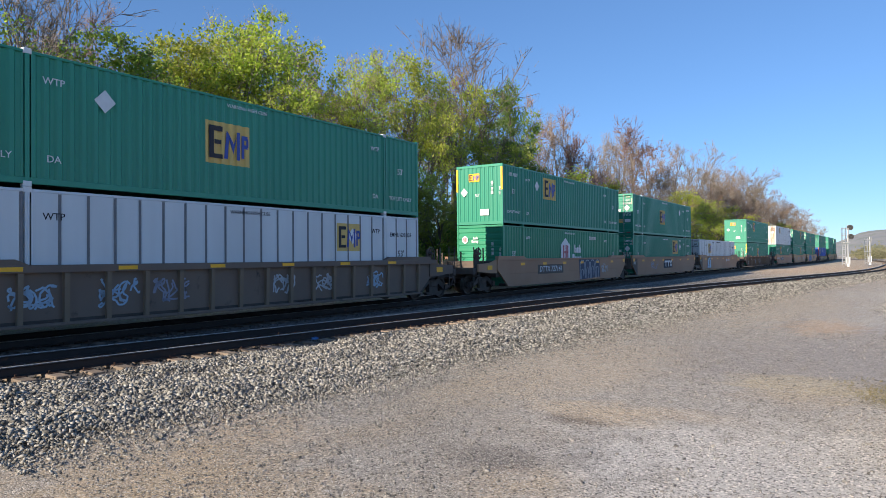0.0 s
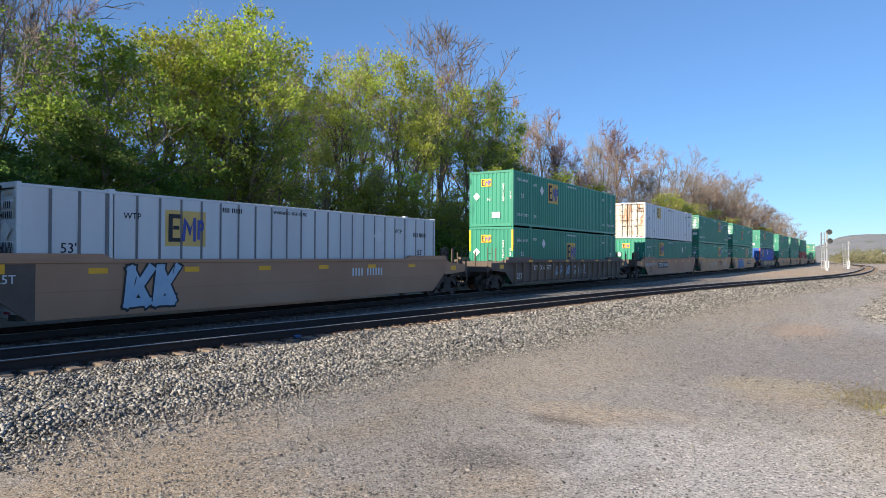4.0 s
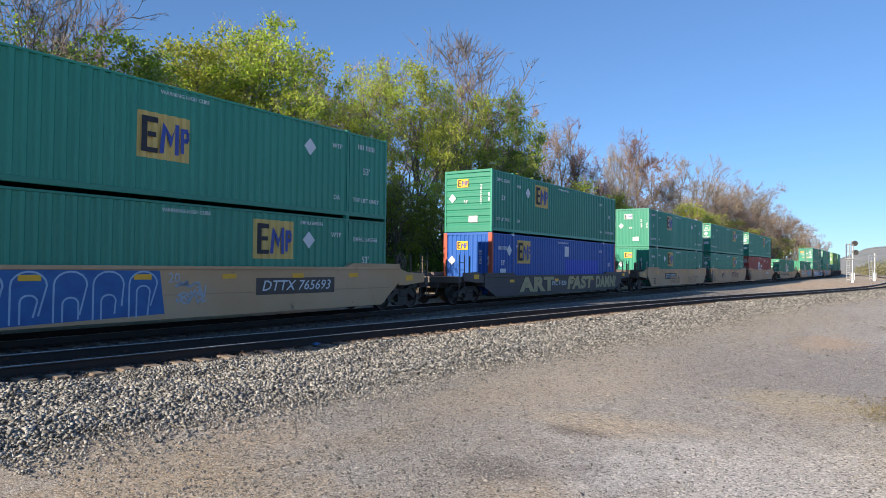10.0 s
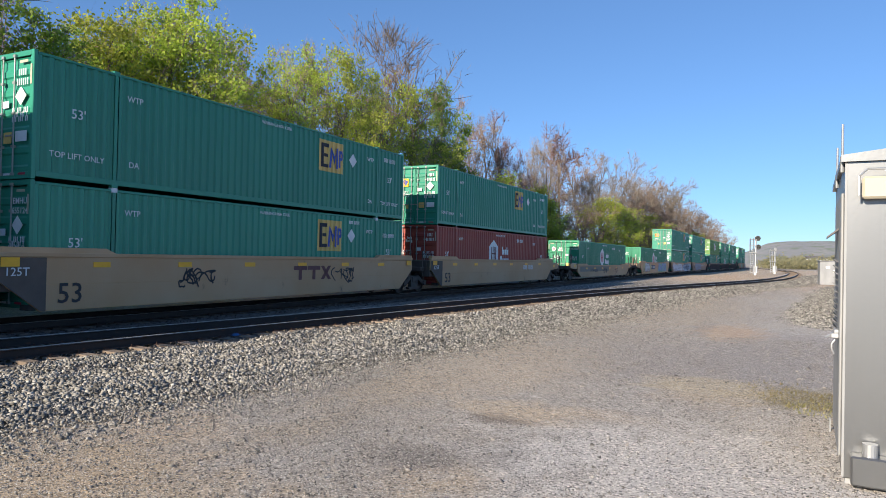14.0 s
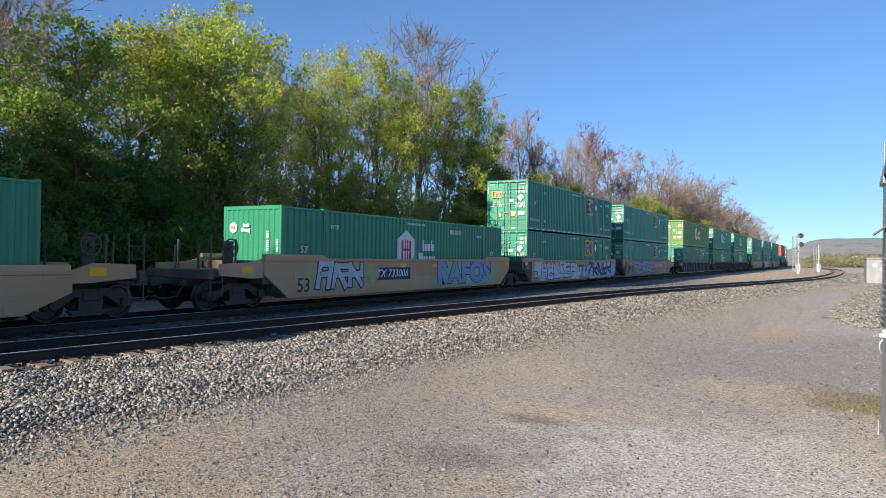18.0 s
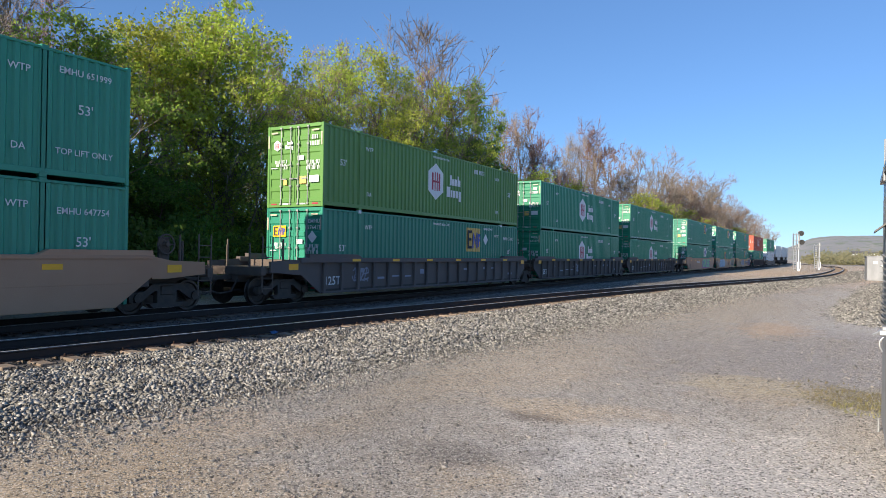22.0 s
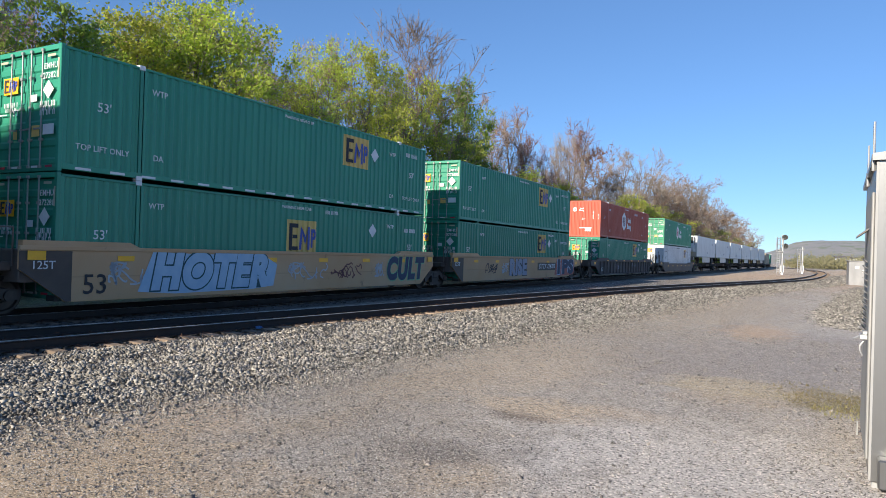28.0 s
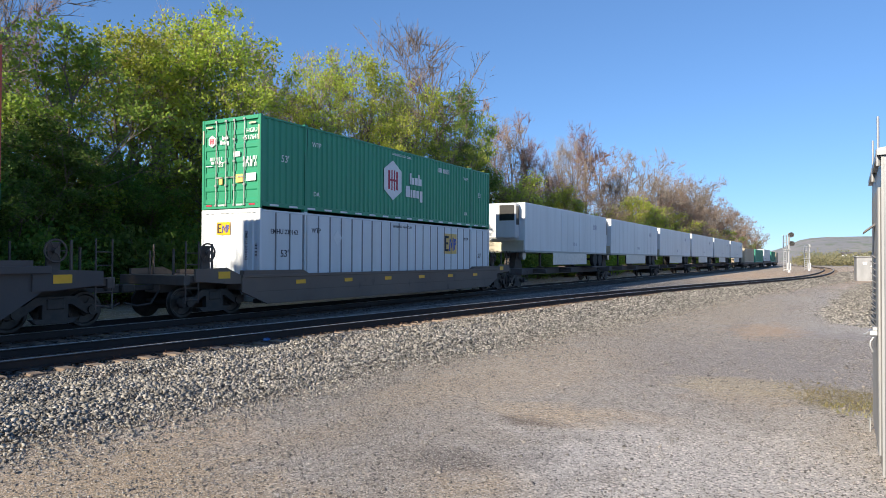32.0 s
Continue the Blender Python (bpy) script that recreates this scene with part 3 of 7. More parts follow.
def make_ground():
    s = Shape()
    ys = [-1500, -600, -250, -120, -60, -30, -12] + [i * 1.0 for i in range(-8, 40)] + [40 + 3 * i for i in range(60)] + [225, 240, 260, 290, 330, 400, 520, 800, 1500, 3500]
    offs = [-2500, -900, -350, -150, -80, -50, -36, -28, -22, -18, -14, -10, -7, -5, -3.4, -2.4, -1.6, -0.8, 0, 0.5, 1.0, 1.5, 2, 2.5, 3, 3.5, 4, 4.7, 5.5, 6.5, 7.5, 8.5, 9.5, 10.5, 11.5, 12.5, 13.5, 15, 17, 20, 25, 32, 45, 70, 120, 300, 900, 2500]
    rows = []
    for y in ys:
        nx = float(np.interp(min(max(y, -140), 200), NEAR_Y, NEAR_X)) + 0.75
        rows.append([(nx + o, y, ground_z(nx + o, min(max(y, -139), 328)) if -140 < y < 200 else -0.2) for o in offs])
    s.strip(rows)
    me = s.mesh("ground", True)
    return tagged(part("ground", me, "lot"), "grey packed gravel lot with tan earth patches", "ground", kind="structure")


make_ground()


def make_bed(name, line, lo, hi, half, z, step=2.0):
    s = Shape()
    rows = []
    a = lo
    while a <= hi:
        x, y, h = line(a)
        c, q = math.cos(radians(h)), math.sin(radians(h))
        rows.append([(x + o * c, y - o * q, z + dz) for o, dz in ((-half - 0.5, -0.12), (-half, 0), (half, 0), (half + 0.5, -0.12))])
        a += step
    s.strip(rows)
    return tagged(part(name, s, "bed"), "dark cinder and stone track bed", "ballast", kind="structure")


make_bed("ballast_bed_1", train_line, -130, 740, 1.9, TIE_TOP - 0.035)
make_bed("ballast_bed_2", near_line, -130, 300, 1.35, TIE_TOP - 0.05)


def make_track(name, line, lo, hi, near_lo, near_hi, seed, wood="tie"):
    """Two rails on wooden ties with plates; the ties along the nearest stretch are pieces of their own."""
    rng = random.Random(seed)
    root = thing(name, "railway track with rusty rails on weathered wooden ties", "railway track", kind="structure")
    prof = [(-0.07, 0), (0.07, 0), (0.07, 0.015), (0.012, 0.03), (0.012, 0.13), (0.035, 0.145), (0.035, 0.168), (-0.035, 0.168), (-0.035, 0.145), (-0.012, 0.13), (-0.012, 0.03), (-0.07, 0.015)]
    for side in (-1, 1):
        s, cap = Shape(), Shape()
        rows, caps = [], []
        a = lo
        while a <= hi:
            x, y, h = line(a)
            c, q = math.cos(radians(h)), math.sin(radians(h))
            rows.append([(x + (side * 0.7525 + u) * c, y - (side * 0.7525 + u) * q, RAIL - 0.172 + w) for u, w in prof + prof[:1]])
            caps.append([(x + (side * 0.7525 + u) * c, y - (side * 0.7525 + u) * q, RAIL + w) for u, w in ((0.036, -0.012), (0.03, -0.001), (0, 0.001), (-0.03, -0.001), (-0.036, -0.012))])
            a += 1.0 if abs(a) < 120 else 3.0
        s.strip(rows)
        cap.strip(caps)
        r = part("rail", s, "rail", root)
        part("rail_head", cap, "railhead", r, "worn shiny running surface")
    tie = shared("tie", lambda: Shape().box(-1.3, 1.3, -0.115, 0.115, -0.17, 0, 0.012))
    plates = shared("tie_plate", lambda: (lambda s: [s.box(sx * 0.7525 - 0.17, sx * 0.7525 + 0.17, -0.09, 0.09, 0, 0.012).box(sx * 0.7525 - 0.12, sx * 0.7525 - 0.095, 0.03, 0.055, 0.01, 0.05).box(sx * 0.7525 + 0.095, sx * 0.7525 + 0.12, -0.055, -0.03, 0.01, 0.05) for sx in (-1, 1)] and s)(Shape()))
    far = Shape()
    a = lo
    while a < hi:
        x, y, h = line(a)
        m = pose(x + rng.uniform(-0.05, 0.05), y, TIE_TOP + rng.uniform(-0.012, 0.006), 0, 0, -h + rng.uniform(-1, 1))
        if near_lo < a < near_hi:
            t = part("tie", tie, wood, root, at=m)
            part("tie_plates", plates, "plate", t)
        else:
            o = len(far.v)
            far.v += [tuple(m @ Vector(p)) for p in ((-1.3, -0.115, -0.1), (1.3, -0.115, -0.1), (1.3, 0.115, -0.1), (-1.3, 0.115, -0.1), (-1.3, -0.115, 0), (1.3, -0.115, 0), (1.3, 0.115, 0), (-1.3, 0.115, 0))]
            far.f += [[o + i for i in q] for q in ((4, 5, 6, 7), (0, 1, 5, 4), (1, 2, 6, 5), (2, 3, 7, 6), (3, 0, 4, 7))]
        a += 0.53
    tagged(part("ties", far, wood, root), kind="stuff")
    return root


make_track("railway_track_1", train_line, -125, 735, 0, 42, 5)
make_track("railway_track_2", near_line, -125, 290, 0, 66, 6, "tie_pale")


def stones(name, label, spots, sizes, material, seed):
    """Many small broken stones as one mesh; spots: (x, y, z) places."""
    rng = np.random.RandomState(seed)
    base = np.array([(1, 0, 0), (-1, 0, 0), (0, 1, 0), (0, -1, 0), (0, 0, 1), (0, 0, -1)], float)
    tri = np.array([(0, 2, 4), (2, 1, 4), (1, 3, 4), (3, 0, 4), (2, 0, 5), (1, 2, 5), (3, 1, 5), (0, 3, 5)])
    n = len(spots)
    q = rng.normal(size=(n, 4))
    q /= np.linalg.norm(q, axis=1)[:, None]
    w, x, y, z = q.T
    R = np.stack([np.stack([1 - 2 * (y * y + z * z), 2 * (x * y - z * w), 2 * (x * z + y * w)], -1),
                  np.stack([2 * (x * y + z * w), 1 - 2 * (x * x + z * z), 2 * (y * z - x * w)], -1),
                  np.stack([2 * (x * z - y * w), 2 * (y * z + x * w), 1 - 2 * (x * x + y * y)], -1)], -2)
    v = base[None] * rng.uniform(0.55, 1.3, (n, 6, 1)) * np.array((1.3, 0.95, 0.75)) + rng.normal(0, 0.2, (n, 6, 3))
    v = np.einsum("nij,nkj->nki", R, v) * sizes[:, None, None]
    v[:, :, 2] *= 0.75
    v += spots[:, None]
    f = (tri[None] + 6 * np.arange(n)[:, None, None]).reshape(-1)
    me = bpy.data.meshes.new(name)
    me.vertices.add(n * 6)
    me.vertices.foreach_set("co", v.reshape(-1))
    me.loops.add(len(f))
    me.loops.foreach_set("vertex_index", f.astype(np.int32))
    me.polygons.add(n * 8)
    me.polygons.foreach_set("loop_start", np.arange(0, n * 24, 3, dtype=np.int32))
    me.update(calc_edges=True)
    return tagged(part(name, me, material), label, name.replace("_", " "), kind="stuff")


def bank(d, y):
    """Height of the loose bank of stone above the ground, d metres from the near rail."""
    ridge = (0.10 + 0.14 * noise.noise((d * 0.9, y * 0.6, 7)) + 0.10 * noise.noise((d * 1.6, y * 1.5, 9))) * math.exp(-((d - 2.4) / 1.7) ** 2)
    hollow = 4.1 + 0.5 * noise.noise((y * 0.25, 3, 1))
    toe = 0.08 * math.exp(-((d - hollow - 0.85) / 0.5) ** 2)
    return max(ridge - 0.02, 0.0) + toe * (0.6 + 0.9 * noise.noise((y * 0.5, 8, 2))) - 0.005


# dark sheet under the bank: paints the shade in the gaps between its stones
def make_shoulder():
    s = Shape()
    rows = []
    for i in range(170):
        y = 2 + i * 0.3 if i < 100 else 32 + (i - 100) * 1.25
        nx = float(np.interp(y, NEAR_Y, NEAR_X)) + 0.75
        rows.append([(nx + d, y, ground_z(nx + d, y) + bank(d, y) + (0.012 if 0.4 < d < 5.5 else -0.03)) for d in [0.2 + 0.2 * k for k in range(29)]])
    s.strip(rows)
    tagged(part("ballast_shoulder", s.mesh("ballast_shoulder", True), "bed"), "core of the ballast bank, dark for the shade between stones", "ballast", kind="structure")


make_shoulder()


def scatter_ballast():
    rng = np.random.RandomState(11)
    pts, size = [], []
    # bank of clean stone beside the near track, denser where the viewer stands
    for y0, y1, count in ((2.5, 10, 66000), (10, 18, 50000), (18, 30, 26000), (30, 60, 16000), (60, 120, 6000)):
        y = rng.uniform(y0, y1, count)
        d = np.where(rng.uniform(0, 1, count) < 0.76, 0.62 + 5.2 * rng.uniform(0, 1, count) ** 0.9, 5.4 + rng.exponential(1.3, count)) + 0.25 * np.sin(y * 1.3)
        d = np.maximum(d, 0.62)
        x = np.interp(y, NEAR_Y, NEAR_X) + 0.75 + d
        z = np.array([ground_z(a, b) for a, b in zip(x, y)])
        heap = np.array([bank(q, b) for q, b in zip(d, y)])
        r = (0.012 + 0.026 * rng.uniform(0, 1, count) ** 1.3) * np.clip(1.0 - (d - 4.9) * 0.28, 0.35, 1.0)
        r *= {2.5: 1.0, 10: 1.2, 18: 1.5, 30: 2.0, 60: 2.7}[y0]
        z = z + heap + r * rng.uniform(0.0, 1.3, count)
        pts.append(np.stack([x, y, z], -1))
        size.append(r)
    stones("ballast_stones", "pale grey crushed stone banked beside the track", np.concatenate(pts), np.concatenate(size), "stone", 1)
    # between and under the rails; deep shade there is put into the stones' colour
    pts, size = [], []
    for line, lo, hi, half, count in ((near_line, 2, 70, 1.45, 15000), (train_line, 2, 60, 2.0, 12000)):
        a = rng.uniform(lo, hi, count)
        o = rng.uniform(-half, half, count)
        xyz = np.array([line(q)[:2] for q in a])
        r = rng.uniform(0.018, 0.04, count)
        pts.append(np.stack([xyz[:, 0] + o, xyz[:, 1], TIE_TOP - 0.045 + r * rng.uniform(0, 1, count)], -1))
        size.append(r)
    stones("track_stones", "crushed stone between the rails, coloured dark for the shade there", np.concatenate(pts), np.concatenate(size), "stone_oily", 4)
    pts, size = [], []
    for y0, y1, x1, count in ((2.5, 8, 3, 52000), (8, 16, 4, 30000), (16, 44, 5, 14000)):
        y = rng.uniform(y0, y1, count)
        lo = np.interp(y, NEAR_Y, NEAR_X) + 0.75 + 3.2
        x = lo + 1.8 + (x1 - lo - 1.8) * rng.uniform(0, 1, count)
        r = (rng.gamma(1.5, 0.0026, count) + 0.003) * {2.5: 1, 8: 1.35, 16: 1.8}[y0]
        z = np.array([ground_z(a, b) for a, b in zip(x, y)]) + r * 0.02
        pts.append(np.stack([x, y, z], -1))
        size.append(r)
    stones("loose_gravel", "loose stone chips on the packed lot", np.concatenate(pts), np.concatenate(size), "chip", 2)


scatter_ballast()

# ---- containers ----
CL, CW, CH = 16.4, 2.59, 2.908
HALF = CL / 2


def side_profile(y0, y1, style):
    """Points (depth, y) along a container side: pressed corrugations, or flat sheets with narrow grooves."""
    pts = []
    pitch, d = (0.272, 0.046) if style == "corrugated" else (0.61, 0.06)
    n = int((y1 - y0) / pitch)
    p = (y1 - y0) / n
    for i in range(n):
        a = y0 + i * p
        if style == "corrugated":
            pts += [(0, a), (0, a + 0.34 * p), (d, a + 0.5 * p), (d, a + 0.84 * p)]
        else:
            pts += [(0, a), (0, a + 0.87 * p), (d, a + 0.885 * p), (d, a + 0.985 * p)]
    return pts + [(0, y1)]


def side_panel(style):
    def make():
        s = Shape()
        for y0, y1 in ((-HALF + 0.09, -6.17), (-6.02, 6.02), (6.17, HALF - 0.09)):
            pts = side_profile(y0, y1, style)
            s.strip([[(CW / 2 - 0.008 - d, y, z) for d, y in pts] for z in (0.2, CH - 0.1)])
        return s
    return shared(("side_panel", style), make)


def seam_mesh():
    s = Shape()
    for y0, y1 in ((-HALF + 0.09, -6.17), (-6.02, 6.02), (6.17, HALF - 0.09)):
        pts = side_profile(y0, y1, "grooved")
        for (d0, a), (d1, b) in zip(pts, pts[1:]):
            if d0 > 0 and d1 > 0:
                s.strip([[(CW / 2 - 0.012, a, z), (CW / 2 - 0.012, b, z)] for z in (0.21, CH - 0.11)])
    return s


def wrapped(y0, y1, z0, z1, style="corrugated"):
    """A decal that follows the pressed side."""
    def make():
        pts = [(d, y) for d, y in side_profile(-6.02, 6.02, style) if y0 < y < y1]
        pts = [(pts[0][0], y0)] + pts + [(pts[-1][0], y1)]
        return Shape().strip([[(CW / 2 - 0.005 - d, y, z) for d, y in pts] for z in (z0, z1)])
    return shared(("wrapped", y0, y1, z0, z1, style), make)


def corner_post_mesh():
    return Shape().box(-0.05, 0.05, -0.05, 0.05, 0, CH, 0.012)


def lift_post_mesh():
    return Shape().box(-0.042, 0.040, -0.048, 0.048, 0.01, CH + 0.004, 0.008)


def rail_mesh(z0, z1):
    return Shape().box(-0.05, 0.05, -HALF + 0.1, HALF - 0.1, z0, z1, 0.01)


def casting_mesh():
    return Shape().box(-0.075, 0.075, -0.088, 0.088, 0, 0.12, 0.01)


def end_rail_mesh(z0, z1):
    return Shape().box(-CW / 2 + 0.1, CW / 2 - 0.1, -0.057, 0.057, z0, z1, 0.01)


def make_frame(root, body, cast):
    """Posts, rails and lifting castings of a container, each a part."""
    for x in (-1, 1):
        for y in (-1, 1):
            part("corner_post", shared("corner_post", corner_post_mesh), body, root, at=Matrix.Translation((x * (CW / 2 - 0.05), y * (HALF - 0.05), 0)))
            part("lift_post", shared("lift_post", lift_post_mesh), body, root, at=Matrix.Translation((x * (CW / 2 - 0.038), y * 6.095, 0)))
            for z in (0.0, CH - 0.112):
                part("corner_casting", shared("casting", casting_mesh), cast, root, at=Matrix.Translation((x * (CW / 2 - 0.067), y * 6.095, z)))
        part("top_rail", shared("top_rail", lambda: rail_mesh(CH - 0.1, CH - 0.035)), body, root, at=Matrix.Translation((x * (CW / 2 - 0.05), 0, 0)))
        part("bottom_rail", shared("bottom_rail", lambda: rail_mesh(0.06, 0.2)), body, root, at=Matrix.Translation((x * (CW / 2 - 0.05), 0, 0)))
    for y in (-1, 1):
        part("end_rail", shared("end_rail_top", lambda: end_rail_mesh(CH - 0.13, CH - 0.004)), body, root, at=Matrix.Translation((0, y * (HALF - 0.063), 0)))
        part("end_rail", shared("end_rail_low", lambda: end_rail_mesh(0.01, 0.17)), body, root, at=Matrix.Translation((0, y * (HALF - 0.063), 0)))


def roof_mesh():
    s = Shape()
    pts = []
    y = -HALF + 0.1
    while y < HALF - 0.1:
        pts += [(0, y), (0, y + 0.12), (0.018, y + 0.16), (0.018, y + 0.28)]
        y += 0.32
    return s.strip([[(x, min(yy, HALF - 0.1), CH - 0.035 + d) for d, yy in pts] for x in (-CW / 2 + 0.09, CW / 2 - 0.09)]).box(-CW / 2 + 0.09, CW / 2 - 0.09, -HALF + 0.1, HALF - 0.1, 0.1, 0.14)


def front_mesh(style):
    """The closed end at -y: pressed sheet, horizontal or upright ribs."""
    s = Shape()
    w = CW / 2 - 0.1
    if style == "upright":
        pts, x = [], -w
        while x < w - 0.05:
            pts += [(0, x), (0, x + 0.08), (0.03, x + 0.12), (0.03, x + 0.19)]
            x += 0.23
        pts.append((0, w))
        return s.strip([[(min(x, w), -HALF + 0.02 + d, z) for d, x in pts] for z in (0.17, CH - 0.13)])
    pts, z = [], 0.17
    while z < CH - 0.2:
        pts += [(0, z), (0, z + 0.16), (0.03, z + 0.2), (0.03, z + 0.26)]
        z += 0.3
    pts.append((0, CH - 0.13))
    return s.strip([[(x, -HALF + 0.02 + d, min(z, CH - 0.13)) for d, z in pts] for x in (-w, w)])


def door_mesh(sx):
    s = Shape()
    x0, x1 = sorted((sx * 0.012, sx * (CW / 2 - 0.105)))
    y = -HALF + 0.03
    zs = [0.18, 0.62, 1.06, 1.5, 1.94, 2.38, CH - 0.14]
    pts = []
    for a, b in zip(zs, zs[1:]):
        pts += [(0, a), (0, a + 0.1), (0.028, a + 0.15), (0.028, b - 0.06), (0, b - 0.02)]
    s.strip([[(x, y + d, z) for d, z in pts] for x in (x0 + 0.05, x1 - 0.05)])
    for a, b in ((x0, x0 + 0.05), (x1 - 0.05, x1)):
        s.box(a, b, y - 0.006, y + 0.05, 0.18, CH - 0.14)
    return s


def rod_mesh(x):
    s = Shape().tube((x, -HALF - 0.012, 0.1), (x, -HALF - 0.012, CH - 0.07), 0.019, n=8)
    for z in (0.12, 0.75, 1.5, 2.2, CH - 0.1):
        s.box(x - 0.045, x + 0.045, -HALF - 0.04, -HALF + 0.03, z - 0.03, z + 0.03)
    s.box(x - 0.03, x + 0.3 * (1 if x < 0 else -1) * 0.9, -HALF - 0.035, -HALF - 0.015, 0.98, 1.02)
    return s


def mark(kind, parent, y, z, name="decal", m2=None, side=True, off=0.006):
    """Paints a sign on a container's side (y, z) or on its end (x, z)."""
    base = Matrix.Translation((CW / 2 + off - 0.008, y, z)) @ SIDE if side else Matrix.Translation((y, -HALF - off, z)) @ FRONT
    if m2 is not None:
        base = base @ m2
    return base


def put(parent, mesh, material, at, name="lettering", label=""):
    return part(name, mesh, material, parent, label, at)


LOGO_DARK = [rect(-0.86, -0.66, -0.5, 0.52), rect(-0.66, -0.28, 0.36, 0.52), rect(-0.64, -0.34, -0.05, 0.09), rect(-0.66, -0.28, -0.5, -0.36)]
LOGO_BLUE = [[(-0.22, -0.48), (-0.06, -0.48), (0.02, 0.3), (-0.1, 0.42)], [(-0.1, 0.42), (0.02, 0.3), (0.2, -0.3), (0.22, 0.02)],
             [(0.2, -0.3), (0.22, 0.02), (0.42, 0.42), (0.36, 0.3)], rect(0.36, 0.5, -0.48, 0.42),
             rect(0.58, 0.7, -0.4, 0.34), rect(0.7, 0.86, 0.2, 0.34), rect(0.8, 0.9, -0.02, 0.26), rect(0.7, 0.86, -0.08, 0.05)]
DIAMOND = [[(-0.26, 0), (0, -0.27), (0.26, 0), (0, 0.27)]]
HEXA = [[(0, 0.98), (-0.78, 0.5), (-0.78, -0.5), (0, -0.98), (0.78, -0.5), (0.78, 0.5)]]
HEXBAR = [rect(-0.42, -0.26, -0.46, 0.46), rect(-0.14, -0.04, -0.5, 0.5), rect(0.08, 0.18, -0.5, 0.5), rect(0.28, 0.44, -0.46, 0.46), rect(-0.26, 0.28, -0.05, 0.05)]
GROUPWORDS = [rect(0.0, 0.16, 0.08, 0.62), rect(0.2, 0.4, 0.08, 0.42), rect(0.46, 0.74, 0.08, 0.44), rect(0.8, 0.92, 0.08, 0.62), rect(0.92, 1.12, 0.08, 0.42),
              rect(-0.35, 0.02, -0.56, -0.02), rect(0.08, 0.24, -0.56, -0.18), rect(0.3, 0.55, -0.56, -0.18), rect(0.62, 0.88, -0.56, -0.18), rect(0.95, 1.2, -0.74, -0.18)]


def square_logo(root, y, z, w=1.0, ground="gold", side=True, style="corrugated", faded=False):
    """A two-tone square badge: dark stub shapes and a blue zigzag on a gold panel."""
    if side:
        part("badge", wrapped(round(y - 0.89 * w, 3), round(y + 0.89 * w, 3), round(z - 0.66 * w, 3), round(z + 0.66 * w, 3), style), ground, root, {"gold": "gold badge panel", "pale_gold": "sun-bleached gold badge panel"}.get(ground, "white badge panel"))
    else:
        put(root, flat([rect(-1, 1, -0.66, 0.66)], "badge"), ground, mark(0, root, y, z, side=False, off=0.004) @ Matrix.Scale(w, 4), "badge")
    off = 0.005 if side else 0.012
    b = mark(0, root, y, z, side=side, off=off + 0.004) @ Matrix.Diagonal((w * (0.88 if side else 1), w, w, 1))
    put(root, flat(LOGO_DARK, "logo_dark"), "decal_dark", b, "badge_shape")
    if not faded:
        put(root, flat(LOGO_BLUE, "logo_blue"), "decal_blue", b, "badge_shape")


def hex_logo(root, y, z, w=1.0, red="decal_red", clip=False):
    hexa = [[(0, 0.98), (-0.78, 0.5), (-0.78, -0.62), (0.78, -0.62), (0.78, 0.5)]] if clip else HEXA
    b = mark(0, root, y, z, off=0.009) @ Matrix.Scale(w, 4)
    put(root, flat(hexa, "hexa_clip" if clip else "hexa"), "decal_white", b, "badge", "white six-sided badge")
    put(root, flat(HEXBAR, "hexbar"), red, b @ Matrix.Translation((0, 0, 0.005)), "badge_shape")
    put(root, flat(GROUPWORDS, "groupwords"), "decal_white", mark(0, root, y + 1.55 * w, z - 0.1, off=0.009) @ Matrix.Scale(w * 1.05, 4), "badge_shape")


BOX_LABEL = {
    "green": "dark green corrugated steel shipping container with gold badge", "green_hub": "mid green corrugated shipping container with white six-sided badge",
    "green_light": "grass green corrugated shipping container with white six-sided badge", "white": "white smooth-sided shipping container with grooved panels",
    "white_rust": "white grooved shipping container with rust-streaked doors", "blue": "blue corrugated shipping container with orange corner posts",
    "red": "brick red corrugated shipping container with white badge", "orange": "orange red corrugated shipping container with white badge", "tan_box": "beige plain shipping container"}


